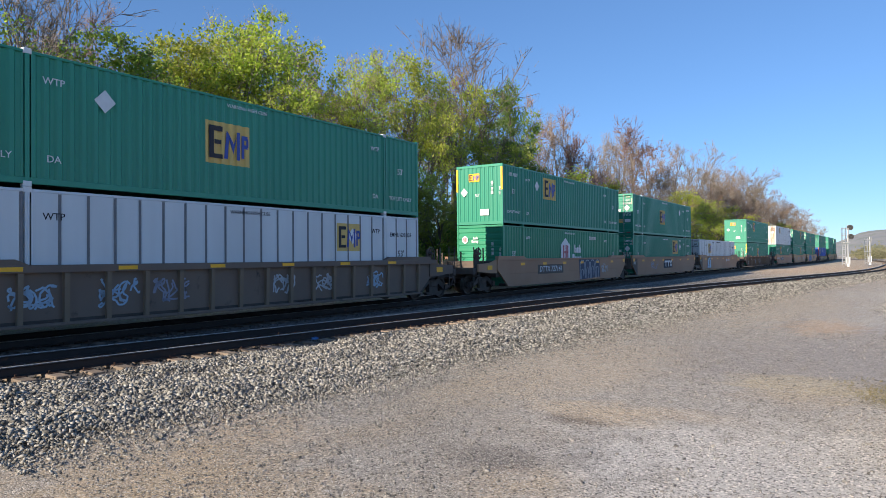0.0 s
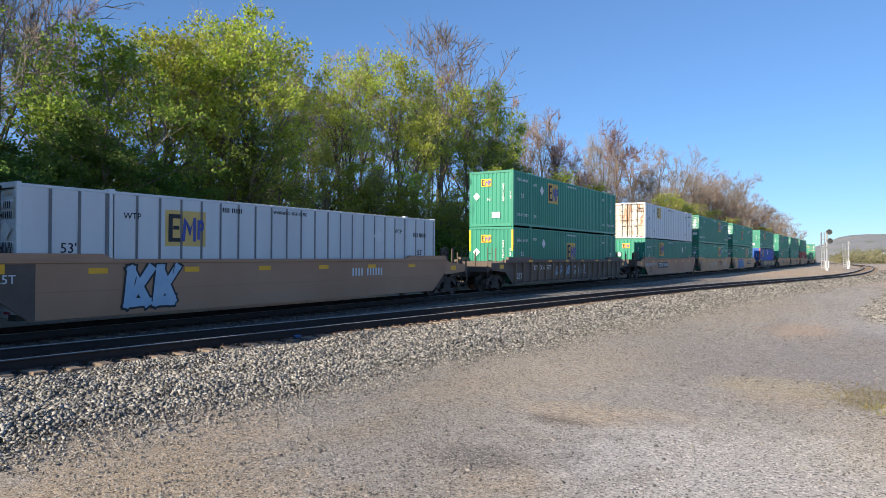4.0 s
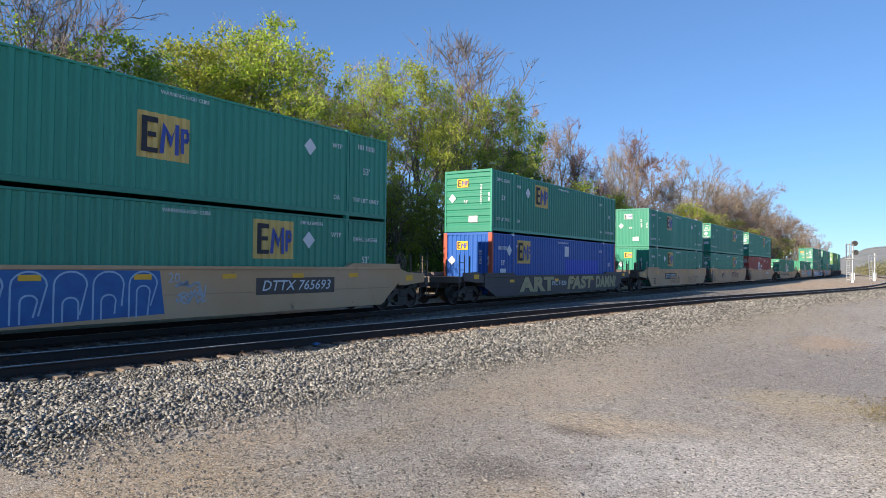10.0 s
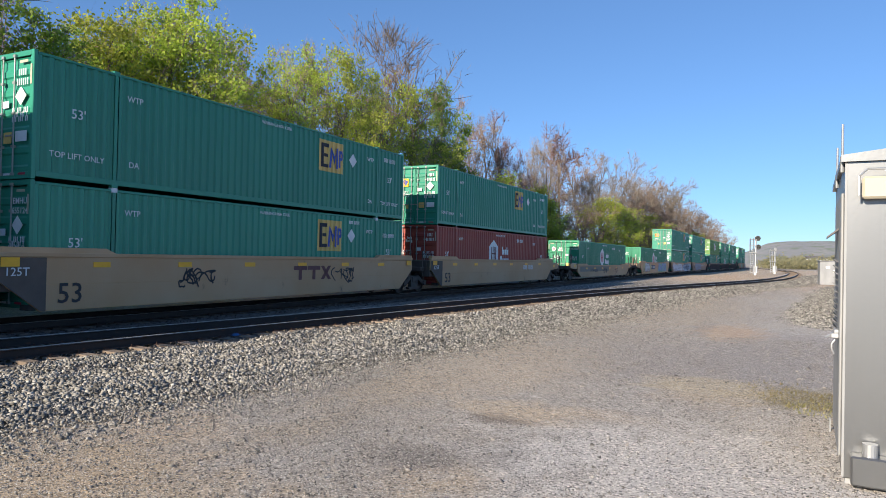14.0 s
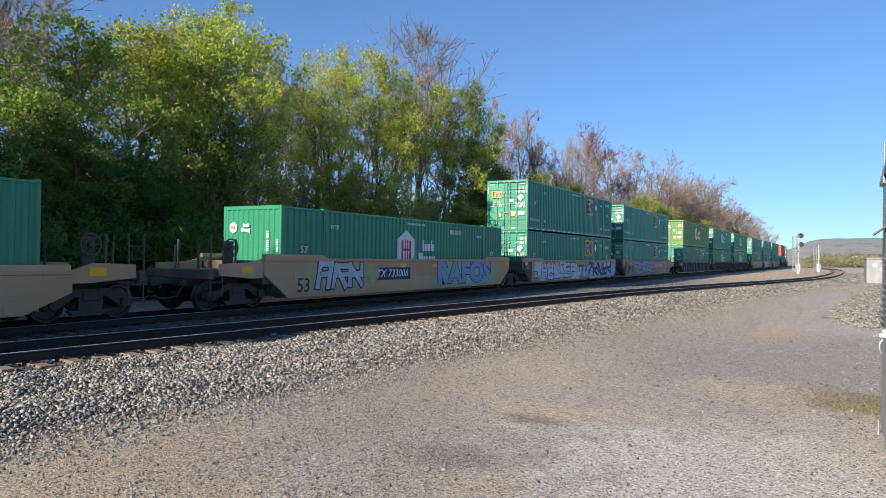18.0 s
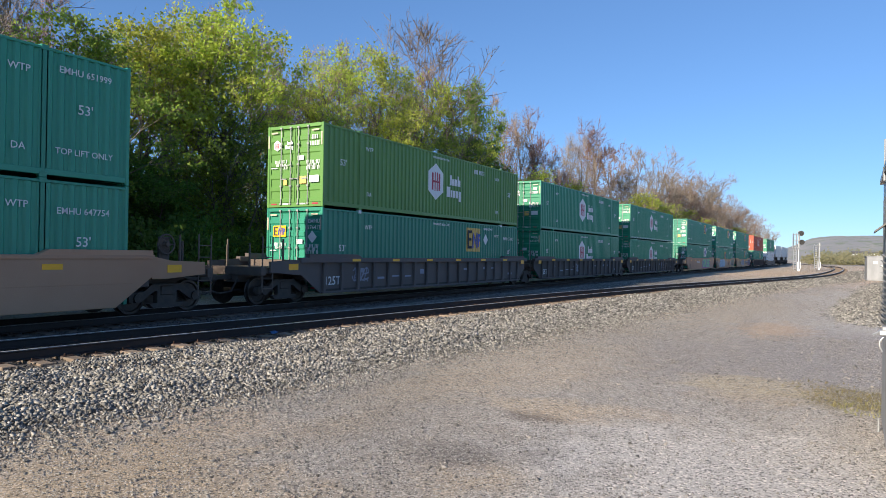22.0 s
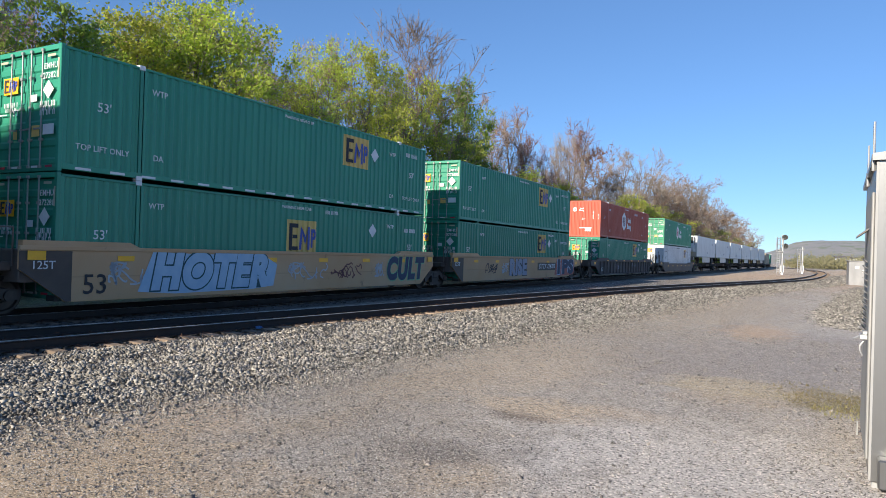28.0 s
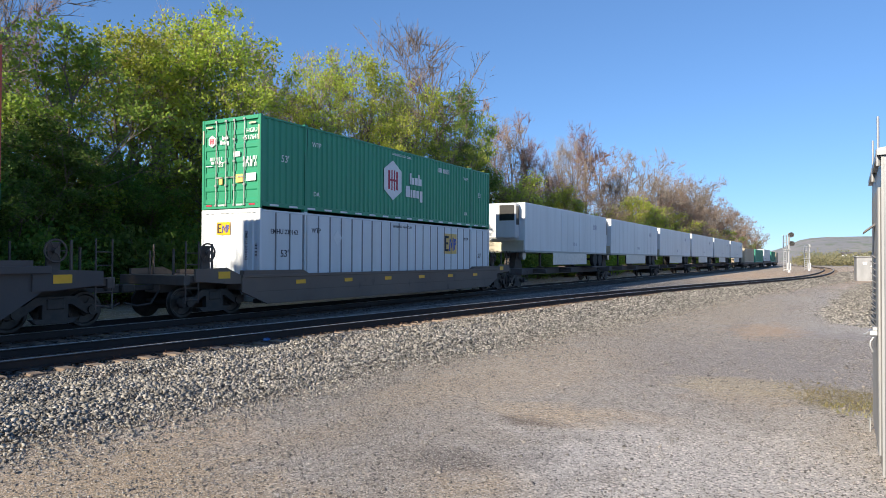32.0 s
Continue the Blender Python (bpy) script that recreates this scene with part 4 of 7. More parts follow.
def make_container(paint, brand, doors, upper, logo_y, seed=0, badge="gold", yellow_corners=False, tape=False, code="xxxx xxxxxx", door_code="", lz=None, dia=0):
    """A 53-foot container: frame, pressed sides, roof, closed end or doors with lock rods, and its painted signs."""
    style = "grooved" if paint in ("white", "white_rust") else "corrugated"
    body = "white" if paint == "white_rust" else paint
    root = thing("shipping_container", BOX_LABEL[paint] + (", doors facing forward" if doors else ""), "container", "containers on the train")
    rng = random.Random(seed)
    make_frame(root, body, "decal_white" if style == "grooved" or rng.random() < 0.3 else body)
    if style == "grooved":
        part("panel_seams", shared("panel_seams", seam_mesh), "seam", root)
    part("side_panel", side_panel(style), body, root)
    part("side_panel", side_panel(style), body, root, at=pose(0, 0, 0, 0, 0, 180))
    part("roof", shared("roof", roof_mesh), body, root)
    front = "upright" if (yellow_corners or paint in ("blue", "tan_box", "white_rust", "white") or rng.random() < 0.35) else "level"
    ends = "white_rust" if paint == "white_rust" else body
    if doors:
        for sx in (-1, 1):
            d = part("door", shared(("door", sx), lambda: door_mesh(sx)), ends, root)
            for x in (0.18, 0.62):
                part("lock_rod", shared(("rod", sx * x), lambda: rod_mesh(sx * x)), "rod" if style == "corrugated" else "wheel", d)
        part("front_panel", shared(("front", front), lambda: front_mesh(front)), body, root, at=pose(0, 0, 0, 0, 0, 180))
    else:
        part("front_panel", shared(("front", front), lambda: front_mesh(front)), ends, root)
        for sx in (-1, 1):
            d = part("door", shared(("door", sx), lambda: door_mesh(sx)), body, root, at=pose(0, 0, 0, 0, 0, 180))
    ink = "decal_dark" if style == "grooved" else "decal_white"
    e53 = words("53'", 0.32)
    for y in (-7.1, 7.05):
        put(root, e53, ink, mark(0, root, y, 1.62 if upper else 1.5))
        put(root, words("TOP LIFT ONLY", 0.2), ink, mark(0, root, y, 0.62)) if upper and paint == "green" else None
        put(root, bars(code, 0.165), ink, mark(0, root, y, 2.45 if upper else 2.2)) if brand == "square" and (y < 0) != doors else None
    for y in (-5.55, 5.55):
        put(root, words("WTP", 0.22), ink, mark(0, root, y, 2.3))
        put(root, words("DA", 0.22), ink, mark(0, root, y, 0.62))
    put(root, words("WARNING HIGH CUBE", 0.14), ink, mark(0, root, -0.2 + 0.1 * (logo_y > 0), 2.66))
    if brand == "square":
        square_logo(root, logo_y, lz or 2.06, 0.86 if style == "corrugated" else 0.7, badge, style=style, faded=paint == "white_rust")
        put(root, flat(DIAMOND, "diamond"), "decal_white", mark(0, root, dia or (4.3 if doors else -4.4 if logo_y > -2 else logo_y - 1.6), 2.1), "placard", "white diamond placard")
        put(root, bars(code, 0.13), ink, mark(0, root, logo_y + 1.55, 2.62)) if doors and logo_y < 3.6 and not upper else None
    elif brand == "hex":
        hex_logo(root, logo_y, lz or 1.6, 0.82, "decal_red" if paint.startswith("green") else "plum", clip=not upper)
        put(root, bars("xxxx xxxxxx", 0.2), ink, mark(0, root, logo_y + 4.2, 2.45))
    # the end that faces forward
    if brand == "square" and paint != "white_rust":
        square_logo(root, -0.66 if doors else -0.28, 2.08 if doors else 2.3, 0.3, "yellow" if badge == "gold" else "decal_white", side=False)
    elif brand == "hex":
        put(root, flat(HEXA, "hexa"), "decal_white", mark(0, root, -0.82, 2.2, side=False, off=0.012) @ Matrix.Scale(0.2, 4), "badge")
        put(root, flat(HEXBAR, "hexbar"), "decal_red", mark(0, root, -0.82, 2.2, side=False, off=0.018) @ Matrix.Scale(0.2, 4), "badge_shape")
        put(root, flat(GROUPWORDS, "groupwords"), "decal_white", mark(0, root, -0.36, 2.2, side=False, off=0.012) @ Matrix.Scale(0.24, 4), "badge_shape")
    if brand == "square":
        put(root, flat(DIAMOND, "diamond"), "decal_white", mark(0, root, 0.86 if doors else -0.85, 1.88 if doors else 1.6, side=False, off=0.008) @ Matrix.Scale(0.8, 4), "placard", "white diamond placard")
    put(root, words("53'", 0.22), ink, mark(0, root, -0.4 if doors else -0.1, 1.42 if upper else 0.5, side=False, off=0.01))
    if doors:
        put(root, bars(door_code[:4] or "xxxx", 0.15), ink, mark(0, root, 0.93, 2.42, side=False, off=0.008))
        put(root, bars(door_code[5:] or "xxxxxx", 0.15), ink, mark(0, root, 0.93, 2.2, side=False, off=0.008))
        for x, z, w, h, c in () if paint == "white_rust" else ((0.4, 0.95, 0.3, 0.26, "gold"), (0.9, 0.97, 0.42, 0.24, "decal_white"), (0.28, 1.72, 0.28, 0.16, "decal_white"), (-0.42, 0.9, 0.16, 0.22, "gold"), (-0.95, 1.4, 0.3, 0.03, ink),
                              (-0.95, 2.66, 0.3, 0.06, "cream"), (0.95, 2.66, 0.3, 0.06, "cream"), (-1.22, 2.35, 0.06, 0.45, "cream"), (1.22, 2.35, 0.06, 0.45, "cream")):
            put(root, flat([rect(-w / 2, w / 2, -h / 2, h / 2)], ("tag", w, h)), c, mark(0, root, x, z, side=False, off=0.006), "sticker")
        for i, (x, z, w) in enumerate(((-0.62, 1.62, 0.62), (-0.62, 1.5, 0.5), (0.86, 1.56, 0.66), (0.86, 1.46, 0.6), (0.86, 1.36, 0.66)) if paint != "white_rust" else ()):
            put(root, bar_row("xxxx xxx xxxx"[i % 3:10 + i % 3], w / 5.4), ink, mark(0, root, x, z, side=False, off=0.008))
        for x in (-0.95, -0.4, 0.4, 0.95):
            put(root, flat([rect(-0.13, 0.13, -0.025, 0.025)], "reflector"), "decal_red" if abs(x) > 0.5 else "decal_white", mark(0, root, x, 0.12, side=False, off=0.004), "reflector")
    else:
        upright = Matrix.Rotation(radians(-90), 4, "Z")
        put(root, bars(code, 0.12), ink, mark(0, root, 0.72, 1.75, side=False, off=0.008) @ upright) if brand != "plain" else None
        put(root, bar_row("xxxx xxxx", 0.09), ink, mark(0, root, 1.14, 1.6, side=False, off=0.008) @ upright) if brand != "plain" else None
        put(root, flat([rect(-0.24, 0.24, -0.15, 0.15)], "tag_front"), "decal_white", mark(0, root, 0.3, 0.6, side=False, off=0.008), "sticker")
        put(root, flat([rect(-0.5, 0.5, -0.04, 0.04)], "sill_line"), ink, mark(0, root, 0.1, 0.72, side=False, off=0.012), "lettering") if brand == "hex" else None
    if yellow_corners:
        for x in (-CW / 2 + 0.05, CW / 2 - 0.05):
            put(root, flat([rect(-0.05, 0.05, -0.55, 0.55)], "corner_tape"), "yellow", mark(0, root, x, 2.2, side=False, off=0.004), "corner_marking")
    if paint == "blue":
        for x in (-CW / 2 + 0.07, CW / 2 - 0.07):
            put(root, flat([rect(-0.1, 0.1, -CH / 2 + 0.02, CH / 2 - 0.02)], "corner_paint"), "orange", mark(0, root, x, CH / 2, side=False, off=0.004), "corner_marking", "orange painted corner post")
        for y in (-HALF + 0.07, HALF - 0.07):
            put(root, flat([rect(-0.09, 0.09, -CH / 2 + 0.02, CH / 2 - 0.02)], "corner_paint_side"), "orange", mark(0, root, y, CH / 2, off=0.014), "corner_marking", "orange painted corner post")
        part("repaint", wrapped(0.1, 5.2, 0.75, 1.75), "blue_fresh", root, "brighter blue repainted patch")
        for y in (-7.1, -2.6 + 2.9):
            put(root, flat([rect(-0.28, 0.28, -0.28, 0.28)], "blue_tag"), "decal_white", mark(0, root, y, 0.95 if y < -5 else 2.2), "sticker")
    if tape:
        for i in range(18):
            put(root, flat([rect(-0.2, 0.2, -0.03, 0.03)], "tape"), "decal_white", mark(0, root, -7.6 + i * 0.89, 0.11, off=0.014), "reflector")
    return root


# ---- railcars ----
def wheelset_mesh():
    s = Shape()
    s.tube((-1.0, 0, 0), (1.0, 0, 0), 0.075, n=10)
    for sx in (-1, 1):
        s.lathe([(sx * 0.68, 0.455), (sx * 0.705, 0.455), (sx * 0.715, 0.43), (sx * 0.815, 0.42), (sx * 0.815, 0.36), (sx * 0.775, 0.33), (sx * 0.775, 0.17), (sx * 0.83, 0.14), (sx * 0.83, 0.05)], (0, 0, 0), 0, 28)
        s.box(*sorted((sx * 0.79, sx * 0.80)), -0.3, 0.3, -0.02, 0.02)
    return s


def truck_frame_mesh():
    s = Shape()
    for sx in (-1, 1):
        x0, x1 = sorted((sx * 0.93, sx * 1.09))
        s.prism([(-1.12, 0.36), (-1.12, 0.58), (-0.7, 0.62), (-0.45, 0.8), (0.45, 0.8), (0.7, 0.62), (1.12, 0.58), (1.12, 0.36), (0.78, 0.36), (0.38, 0.62), (0.3, 0.62), (0.3, 0.3), (0.55, 0.3), (0.42, 0.18), (-0.42, 0.18), (-0.55, 0.3), (-0.3, 0.3), (-0.3, 0.62), (-0.38, 0.62), (-0.78, 0.36)], 0, x0, x1)
    s.box(-1.12, 1.12, -0.22, 0.22, 0.5, 0.76, 0.03)
    return s


def spring_mesh():
    s = Shape()
    for i in range(5):
        s.lathe([(i * 0.064, 0.05), (i * 0.064 + 0.032, 0.068), (i * 0.064 + 0.064, 0.05)], (0, 0, 0), 2, 8)
    return s


def bearing_mesh():
    return Shape().tube((-0.08, 0, 0), (0.08, 0, 0), 0.12, n=12)


WHEELS = []


def make_truck(car, y):
    t = part("truck", shared("truck_frame", truck_frame_mesh), "truck", car, "black cast steel two-axle truck", Matrix.Translation((0, y, 0)))
    for sx in (-1, 1):
        for dy in (-0.16, 0.16):
            part("spring", shared("spring", spring_mesh), "truck", t, at=Matrix.Translation((sx * 1.01, dy, 0.2)))
        for dy in (-0.89, 0.89):
            part("bearing_cap", shared("bearing", bearing_mesh), "wheel", t, at=Matrix.Translation((sx * 1.06, dy, 0.455)))
    for dy in (-0.89, 0.89):
        WHEELS.append((part("wheelset", shared("wheelset", wheelset_mesh), "wheel", t, at=Matrix.Translation((0, dy, 0.455))), dy))
    return t


def smooth_side(top, bottom, sx):
    s = Shape()
    x0, x1 = sorted((sx * 1.40, sx * 1.47))
    s.prism([(-8.95, top), (8.95, top), (8.95, top - 0.5), (7.9, bottom), (-7.9, bottom), (-8.95, top - 0.5)], 0, x0, x1)
    x0, x1 = sorted((sx * 1.38, sx * 1.5))
    s.box(x0, x1, -8.95, 8.95, top - 0.09, top + 0.01, 0.012)
    s.prism([(-8.3, bottom + 0.42), (8.3, bottom + 0.42), (7.9, bottom - 0.01), (-7.9, bottom - 0.01)], 0, *sorted((sx * 1.42, sx * 1.445)))
    return s


def low_strip(top, bottom, sx):
    """The folded lower half of a smooth side."""
    x = sx * 1.474
    z1, z0 = bottom + 0.5 * (top - bottom) - 0.05, bottom
    s = Shape().strip([[(x, -8.35, z1), (x, 8.35, z1)], [(x - sx * 0.09, -7.92, z0), (x - sx * 0.09, 7.92, z0)]])
    return s


def rib_side(top, bottom, sx):
    s = Shape()
    s.prism([(-9.2, top - 0.1), (9.2, top - 0.1), (9.2, top - 0.55), (8.2, bottom), (-8.2, bottom), (-9.2, top - 0.55)], 0, *sorted((sx * 1.33, sx * 1.37)))
    s.box(*sorted((sx * 1.3, sx * 1.5)), -9.3, 9.3, top - 0.16, top + 0.01, 0.012)
    s.box(*sorted((sx * 1.3, sx * 1.5)), -8.2, 8.2, bottom, bottom + 0.07, 0.01)
    return s


def rib_mesh(top, bottom, sx):
    return Shape().prism([(sx * 1.36, bottom + 0.05), (sx * 1.36, top - 0.12), (sx * 1.49, top - 0.12), (sx * 1.46, bottom + 0.05)], 1, -0.055, 0.055)


def floor_mesh(bottom):
    s = Shape()
    for i in range(9):
        y = -7.6 + i * 1.9
        s.box(-1.38, 1.38, y - 0.18, y + 0.18, bottom + 0.02, bottom + 0.12)
    s.box(-1.38, -1.05, -8.1, 8.1, bottom + 0.01, bottom + 0.14)
    s.box(1.05, 1.38, -8.1, 8.1, bottom + 0.01, bottom + 0.14)
    return s


def platform_mesh(sy, long, top):
    s = Shape()
    y0, y1 = sy * 8.2, sy * (10.9 if long else 9.3)
    s.box(-1.36, 1.36, *sorted((y0, sy * 8.9)), 0.75, top - 0.08, 0.02)
    s.box(-1.3 if long else -1.1, 1.3 if long else 1.1, *sorted((sy * 8.9, y1)), 1.0, 1.2, 0.02)
    s.box(-0.32, 0.32, *sorted((sy * 8.5, y1)), 0.72, 1.15, 0.02)
    if long:
        s.box(-1.36, 1.36, *sorted((sy * 10.75, sy * 10.95)), 0.95, 1.22, 0.015)
    return s


def coupler_mesh(sy):
    s = Shape()
    s.box(-0.09, 0.09, *sorted((sy * 10.9, sy * 11.6)), 0.8, 0.95, 0.02)
    s.box(-0.2, 0.16, *sorted((sy * 11.55, sy * 11.93)), 0.76, 0.99, 0.03)
    s.path([(0.3, sy * 10.9, 0.8), (0.34, sy * 11.2, 0.45), (0.3, sy * 11.6, 0.4), (0.2, sy * 11.9, 0.5)], 0.028)
    return s


def ladder_mesh(sy, h):
    s = Shape()
    x = 1.34
    for dy in (10.45, 10.88):
        s.tube((x, sy * dy, 0.45), (x, sy * dy, h), 0.022)
    for i in range(int((h - 0.5) / 0.32)):
        s.tube((x, sy * 10.45, 0.55 + i * 0.32), (x, sy * 10.88, 0.55 + i * 0.32), 0.014)
    return s


def post_mesh(sy, x, y, h):
    return Shape().box(x - 0.028, x + 0.028, *sorted((sy * y - 0.025, sy * y + 0.025)), 1.1, h, 0.006)


def brake_wheel_mesh(sy):
    s = Shape()
    y = sy * 9.75
    pts = [(0.9, y + 0.26 * math.cos(a), 1.85 + 0.26 * math.sin(a)) for a in np.linspace(0, 2 * math.pi, 21)]
    s.path(pts, 0.024)
    for k in range(6):
        a = k * math.pi / 3
        s.tube((0.9, y, 1.85), (0.9, y + 0.26 * math.cos(a), 1.85 + 0.26 * math.sin(a)), 0.014, n=5)
    s.tube((0.82, y, 1.85), (0.98, y, 1.85), 0.07, n=10)
    s.box(0.74, 0.84, y - 0.16, y + 0.16, 1.15, 2.05, 0.02)
    return s


def guide_mesh(sy, top):
    return Shape().prism([(sy * 6.0, top), (sy * 6.3, top + 0.13), (sy * 8.9, top + 0.13), (sy * 8.9, top)], 0, -0.09, 0.09)


def scrawl(rng, w, h, n=7):
    """Thin spray strokes."""
    s = Shape()
    for _ in range(n):
        x, y = rng.uniform(-w / 2, w / 2), rng.uniform(-h / 2, h / 2)
        a = rng.uniform(0, 6.28)
        k = rng.uniform(-0.9, 0.9)
        for _ in range(rng.randint(5, 9)):
            st = h * 0.2
            nx, ny = x + st * math.cos(a), y + st * math.sin(a)
            if not (-w / 2 < nx < w / 2 and -h / 2 < ny < h / 2):
                a += 2.2
                nx, ny = x + st * math.cos(a) * 0.5, y + st * math.sin(a) * 0.5
            dx, dy = -(ny - y), nx - x
            q = math.hypot(dx, dy) or 1
            t = 0.022
            s.prism([(x + dx / q * t, y + dy / q * t), (x - dx / q * t, y - dy / q * t), (nx - dx / q * t, ny - dy / q * t), (nx + dx / q * t, ny + dy / q * t)], 2, 0, 0.003)
            x, y = nx, ny
            a += k + rng.uniform(-0.5, 0.5)
            if rng.random() < 0.2:
                k = -k
    return s


def glyph(rng, cx, cy, w, h, grow):
    """An angular letter-like mark of thick bars: one upright and two or three strokes."""
    t = 0.24 * h * 0.5 + grow
    x0, x1, y0, y1 = -w / 2 + 0.12 * h, w / 2 - 0.1 * h, -h / 2 + 0.12 * h, h / 2 - 0.12 * h
    ends = [((x0, y0), (x0, y1))]
    options = [((x0, y1), (x1, y1)), ((x0, 0), (x1, 0.05)), ((x0, y0), (x1, y0)), ((x1, y0), (x1, y1)), ((x0, y1), (x1, y0)), ((x0, y0), (x1, y1)), ((x1, 0), (x1, y1)), ((x1, y0), (x0, 0))]
    ends += rng.sample(options, 3)
    lean = rng.uniform(0.0, 0.25)
    out = []
    for (ax, ay), (bx, by) in ends:
        d = math.hypot(bx - ax, by - ay) or 1
        ux, uy = (bx - ax) / d, (by - ay) / d
        e = t * rng.uniform(0.7, 1.2)
        f, g = t * rng.uniform(0.8, 1.15), t * rng.uniform(0.8, 1.15)
        q = [(ax - ux * e - uy * f, ay - uy * e + ux * f), (ax - ux * e + uy * f, ay - uy * e - ux * f), (bx + ux * e + uy * g, by + uy * e - ux * g), (bx + ux * e - uy * g, by + uy * e + ux * g)]
        out.append([(cx + x + lean * y, cy + y) for x, y in q])
    return out


def blob(rng, cx, cy, w, h, grow=0.0):
    pts = []
    k = rng.uniform(0.6, 0.9)
    lean = rng.uniform(-0.15, 0.15)
    for i in range(18):
        a = 2 * math.pi * i / 18
        c, q = math.cos(a), math.sin(a)
        r = 1 / (abs(c) ** 3.2 + abs(q) ** 3.2) ** (1 / 3.2) * (1 + 0.13 * math.sin(3 * a + k * 9) + 0.07 * math.sin(5 * a + k * 4))
        pts.append((cx + c * r * (w / 2 + grow) + q * lean * h, cy + q * r * (h / 2 + grow) * k ** 0.15))
    return pts


def graffiti(car, y, z, w, h, letters, fill, edge, seed, back=None, line=0.04):
    """Swollen spray-painted shapes with dark outlines and inner strokes on the car's side."""
    rng = random.Random(seed)
    grp = Matrix.Translation((1.478, y, z)) @ SIDE
    step = w / letters
    if back:
        for i in range(letters + 2):
            put(car, Shape().prism(blob(rng, -w / 2 + (i - 0.5) * step, rng.uniform(-0.15, 0.1) * h, step * 1.3, h * rng.uniform(0.7, 1.05)), 2, 0, 0.003 + 0.0004 * (i % 3)), back, grp, "graffiti_ground")
    for i in range(letters):
        x, dy = -w / 2 + (i + 0.5) * step, rng.uniform(-0.06, 0.06) * h
        wi, hi = step * rng.uniform(0.86, 1.08), h * rng.uniform(0.82, 1.0)
        st = rng.getstate()
        for k, ink, grow in ((0, edge, line), (1, fill, -0.012)):
            rng.setstate(st)
            shape = Shape()
            for j, quad in enumerate(glyph(rng, x, dy, wi, hi, grow)):
                shape.prism(quad, 2, 0.004 * k + 0.004, 0.004 * k + 0.0065 + 0.0005 * j + 0.0002 * (i % 2))
            put(car, shape, ink, grp, "graffiti_letter", "swollen spray-painted letter" if k else "")
        a, b = x + rng.uniform(-0.3, 0.3) * step, rng.uniform(-0.35, 0.35) * h
        put(car, Shape().prism([(a - 0.012, b), (a + 0.012, b), (a + 0.06, b + 0.2), (a + 0.035, b + 0.2)], 2, 0.0105, 0.0135), edge, grp, "graffiti_stroke")


def letters(text, size, fat, slant):
    """Heavy slanted capitals, fattened so that their outlines merge."""
    key = ("letters", text, size, fat, slant)

    def make():
        cu = bpy.data.curves.new("letters", "FONT")
        cu.body, cu.size, cu.offset, cu.shear = text, size * 1.35, fat, slant
        cu.align_x, cu.align_y = "CENTER", "CENTER"
        cu.space_character = 1.1
        ob = bpy.data.objects.new("letters", cu)
        me = bpy.data.meshes.new_from_object(ob)
        bpy.data.objects.remove(ob)
        return me
    return shared(key, make)


def letter_size(me):
    xs, ys = [v.co.x for v in me.vertices], [v.co.y for v in me.vertices]
    return max(xs) - min(xs), max(ys) - min(ys)


def arcs(rng, w, h, t=0.02):
    """Rounded letter outlines in thin spray lines: rows of arches with tails."""
    s, n = Shape(), max(3, int(w / 0.8))
    for i in range(n):
        cx = -w / 2 + (i + 0.5) * w / n
        for rx, top_, foot in ((0.42 * w / n, 0.42 * h, -0.46 * h), (0.2 * w / n, rng.uniform(-0.05, 0.15) * h, -0.46 * h)):
            pts = [(cx - rx, foot)] + [(cx - rx * math.cos(a), top_ - rx * 0.8 + rx * 0.8 * math.sin(a)) for a in np.linspace(0, math.pi, 9)] + [(cx + rx * rng.uniform(0.5, 1.1), foot + rng.uniform(0, 0.25) * h)]
            for (x0, y0), (x1, y1) in zip(pts, pts[1:]):
                d = math.hypot(x1 - x0, y1 - y0) or 1
                ux, uy = (y1 - y0) / d * t, -(x1 - x0) / d * t
                s.prism([(x0 - ux, y0 - uy), (x0 + ux, y0 + uy), (x1 + ux, y1 + uy), (x1 - ux, y1 - uy)], 2, 0, 0.003)
    return s


CAR_LABEL = {"brown_car": "brown steel well railcar with smooth sides", "tan_car": "dusty tan steel well railcar with smooth sides", "dark_car": "weathered dark steel well railcar", "rib_car": "weathered brown ribbed steel well railcar"}


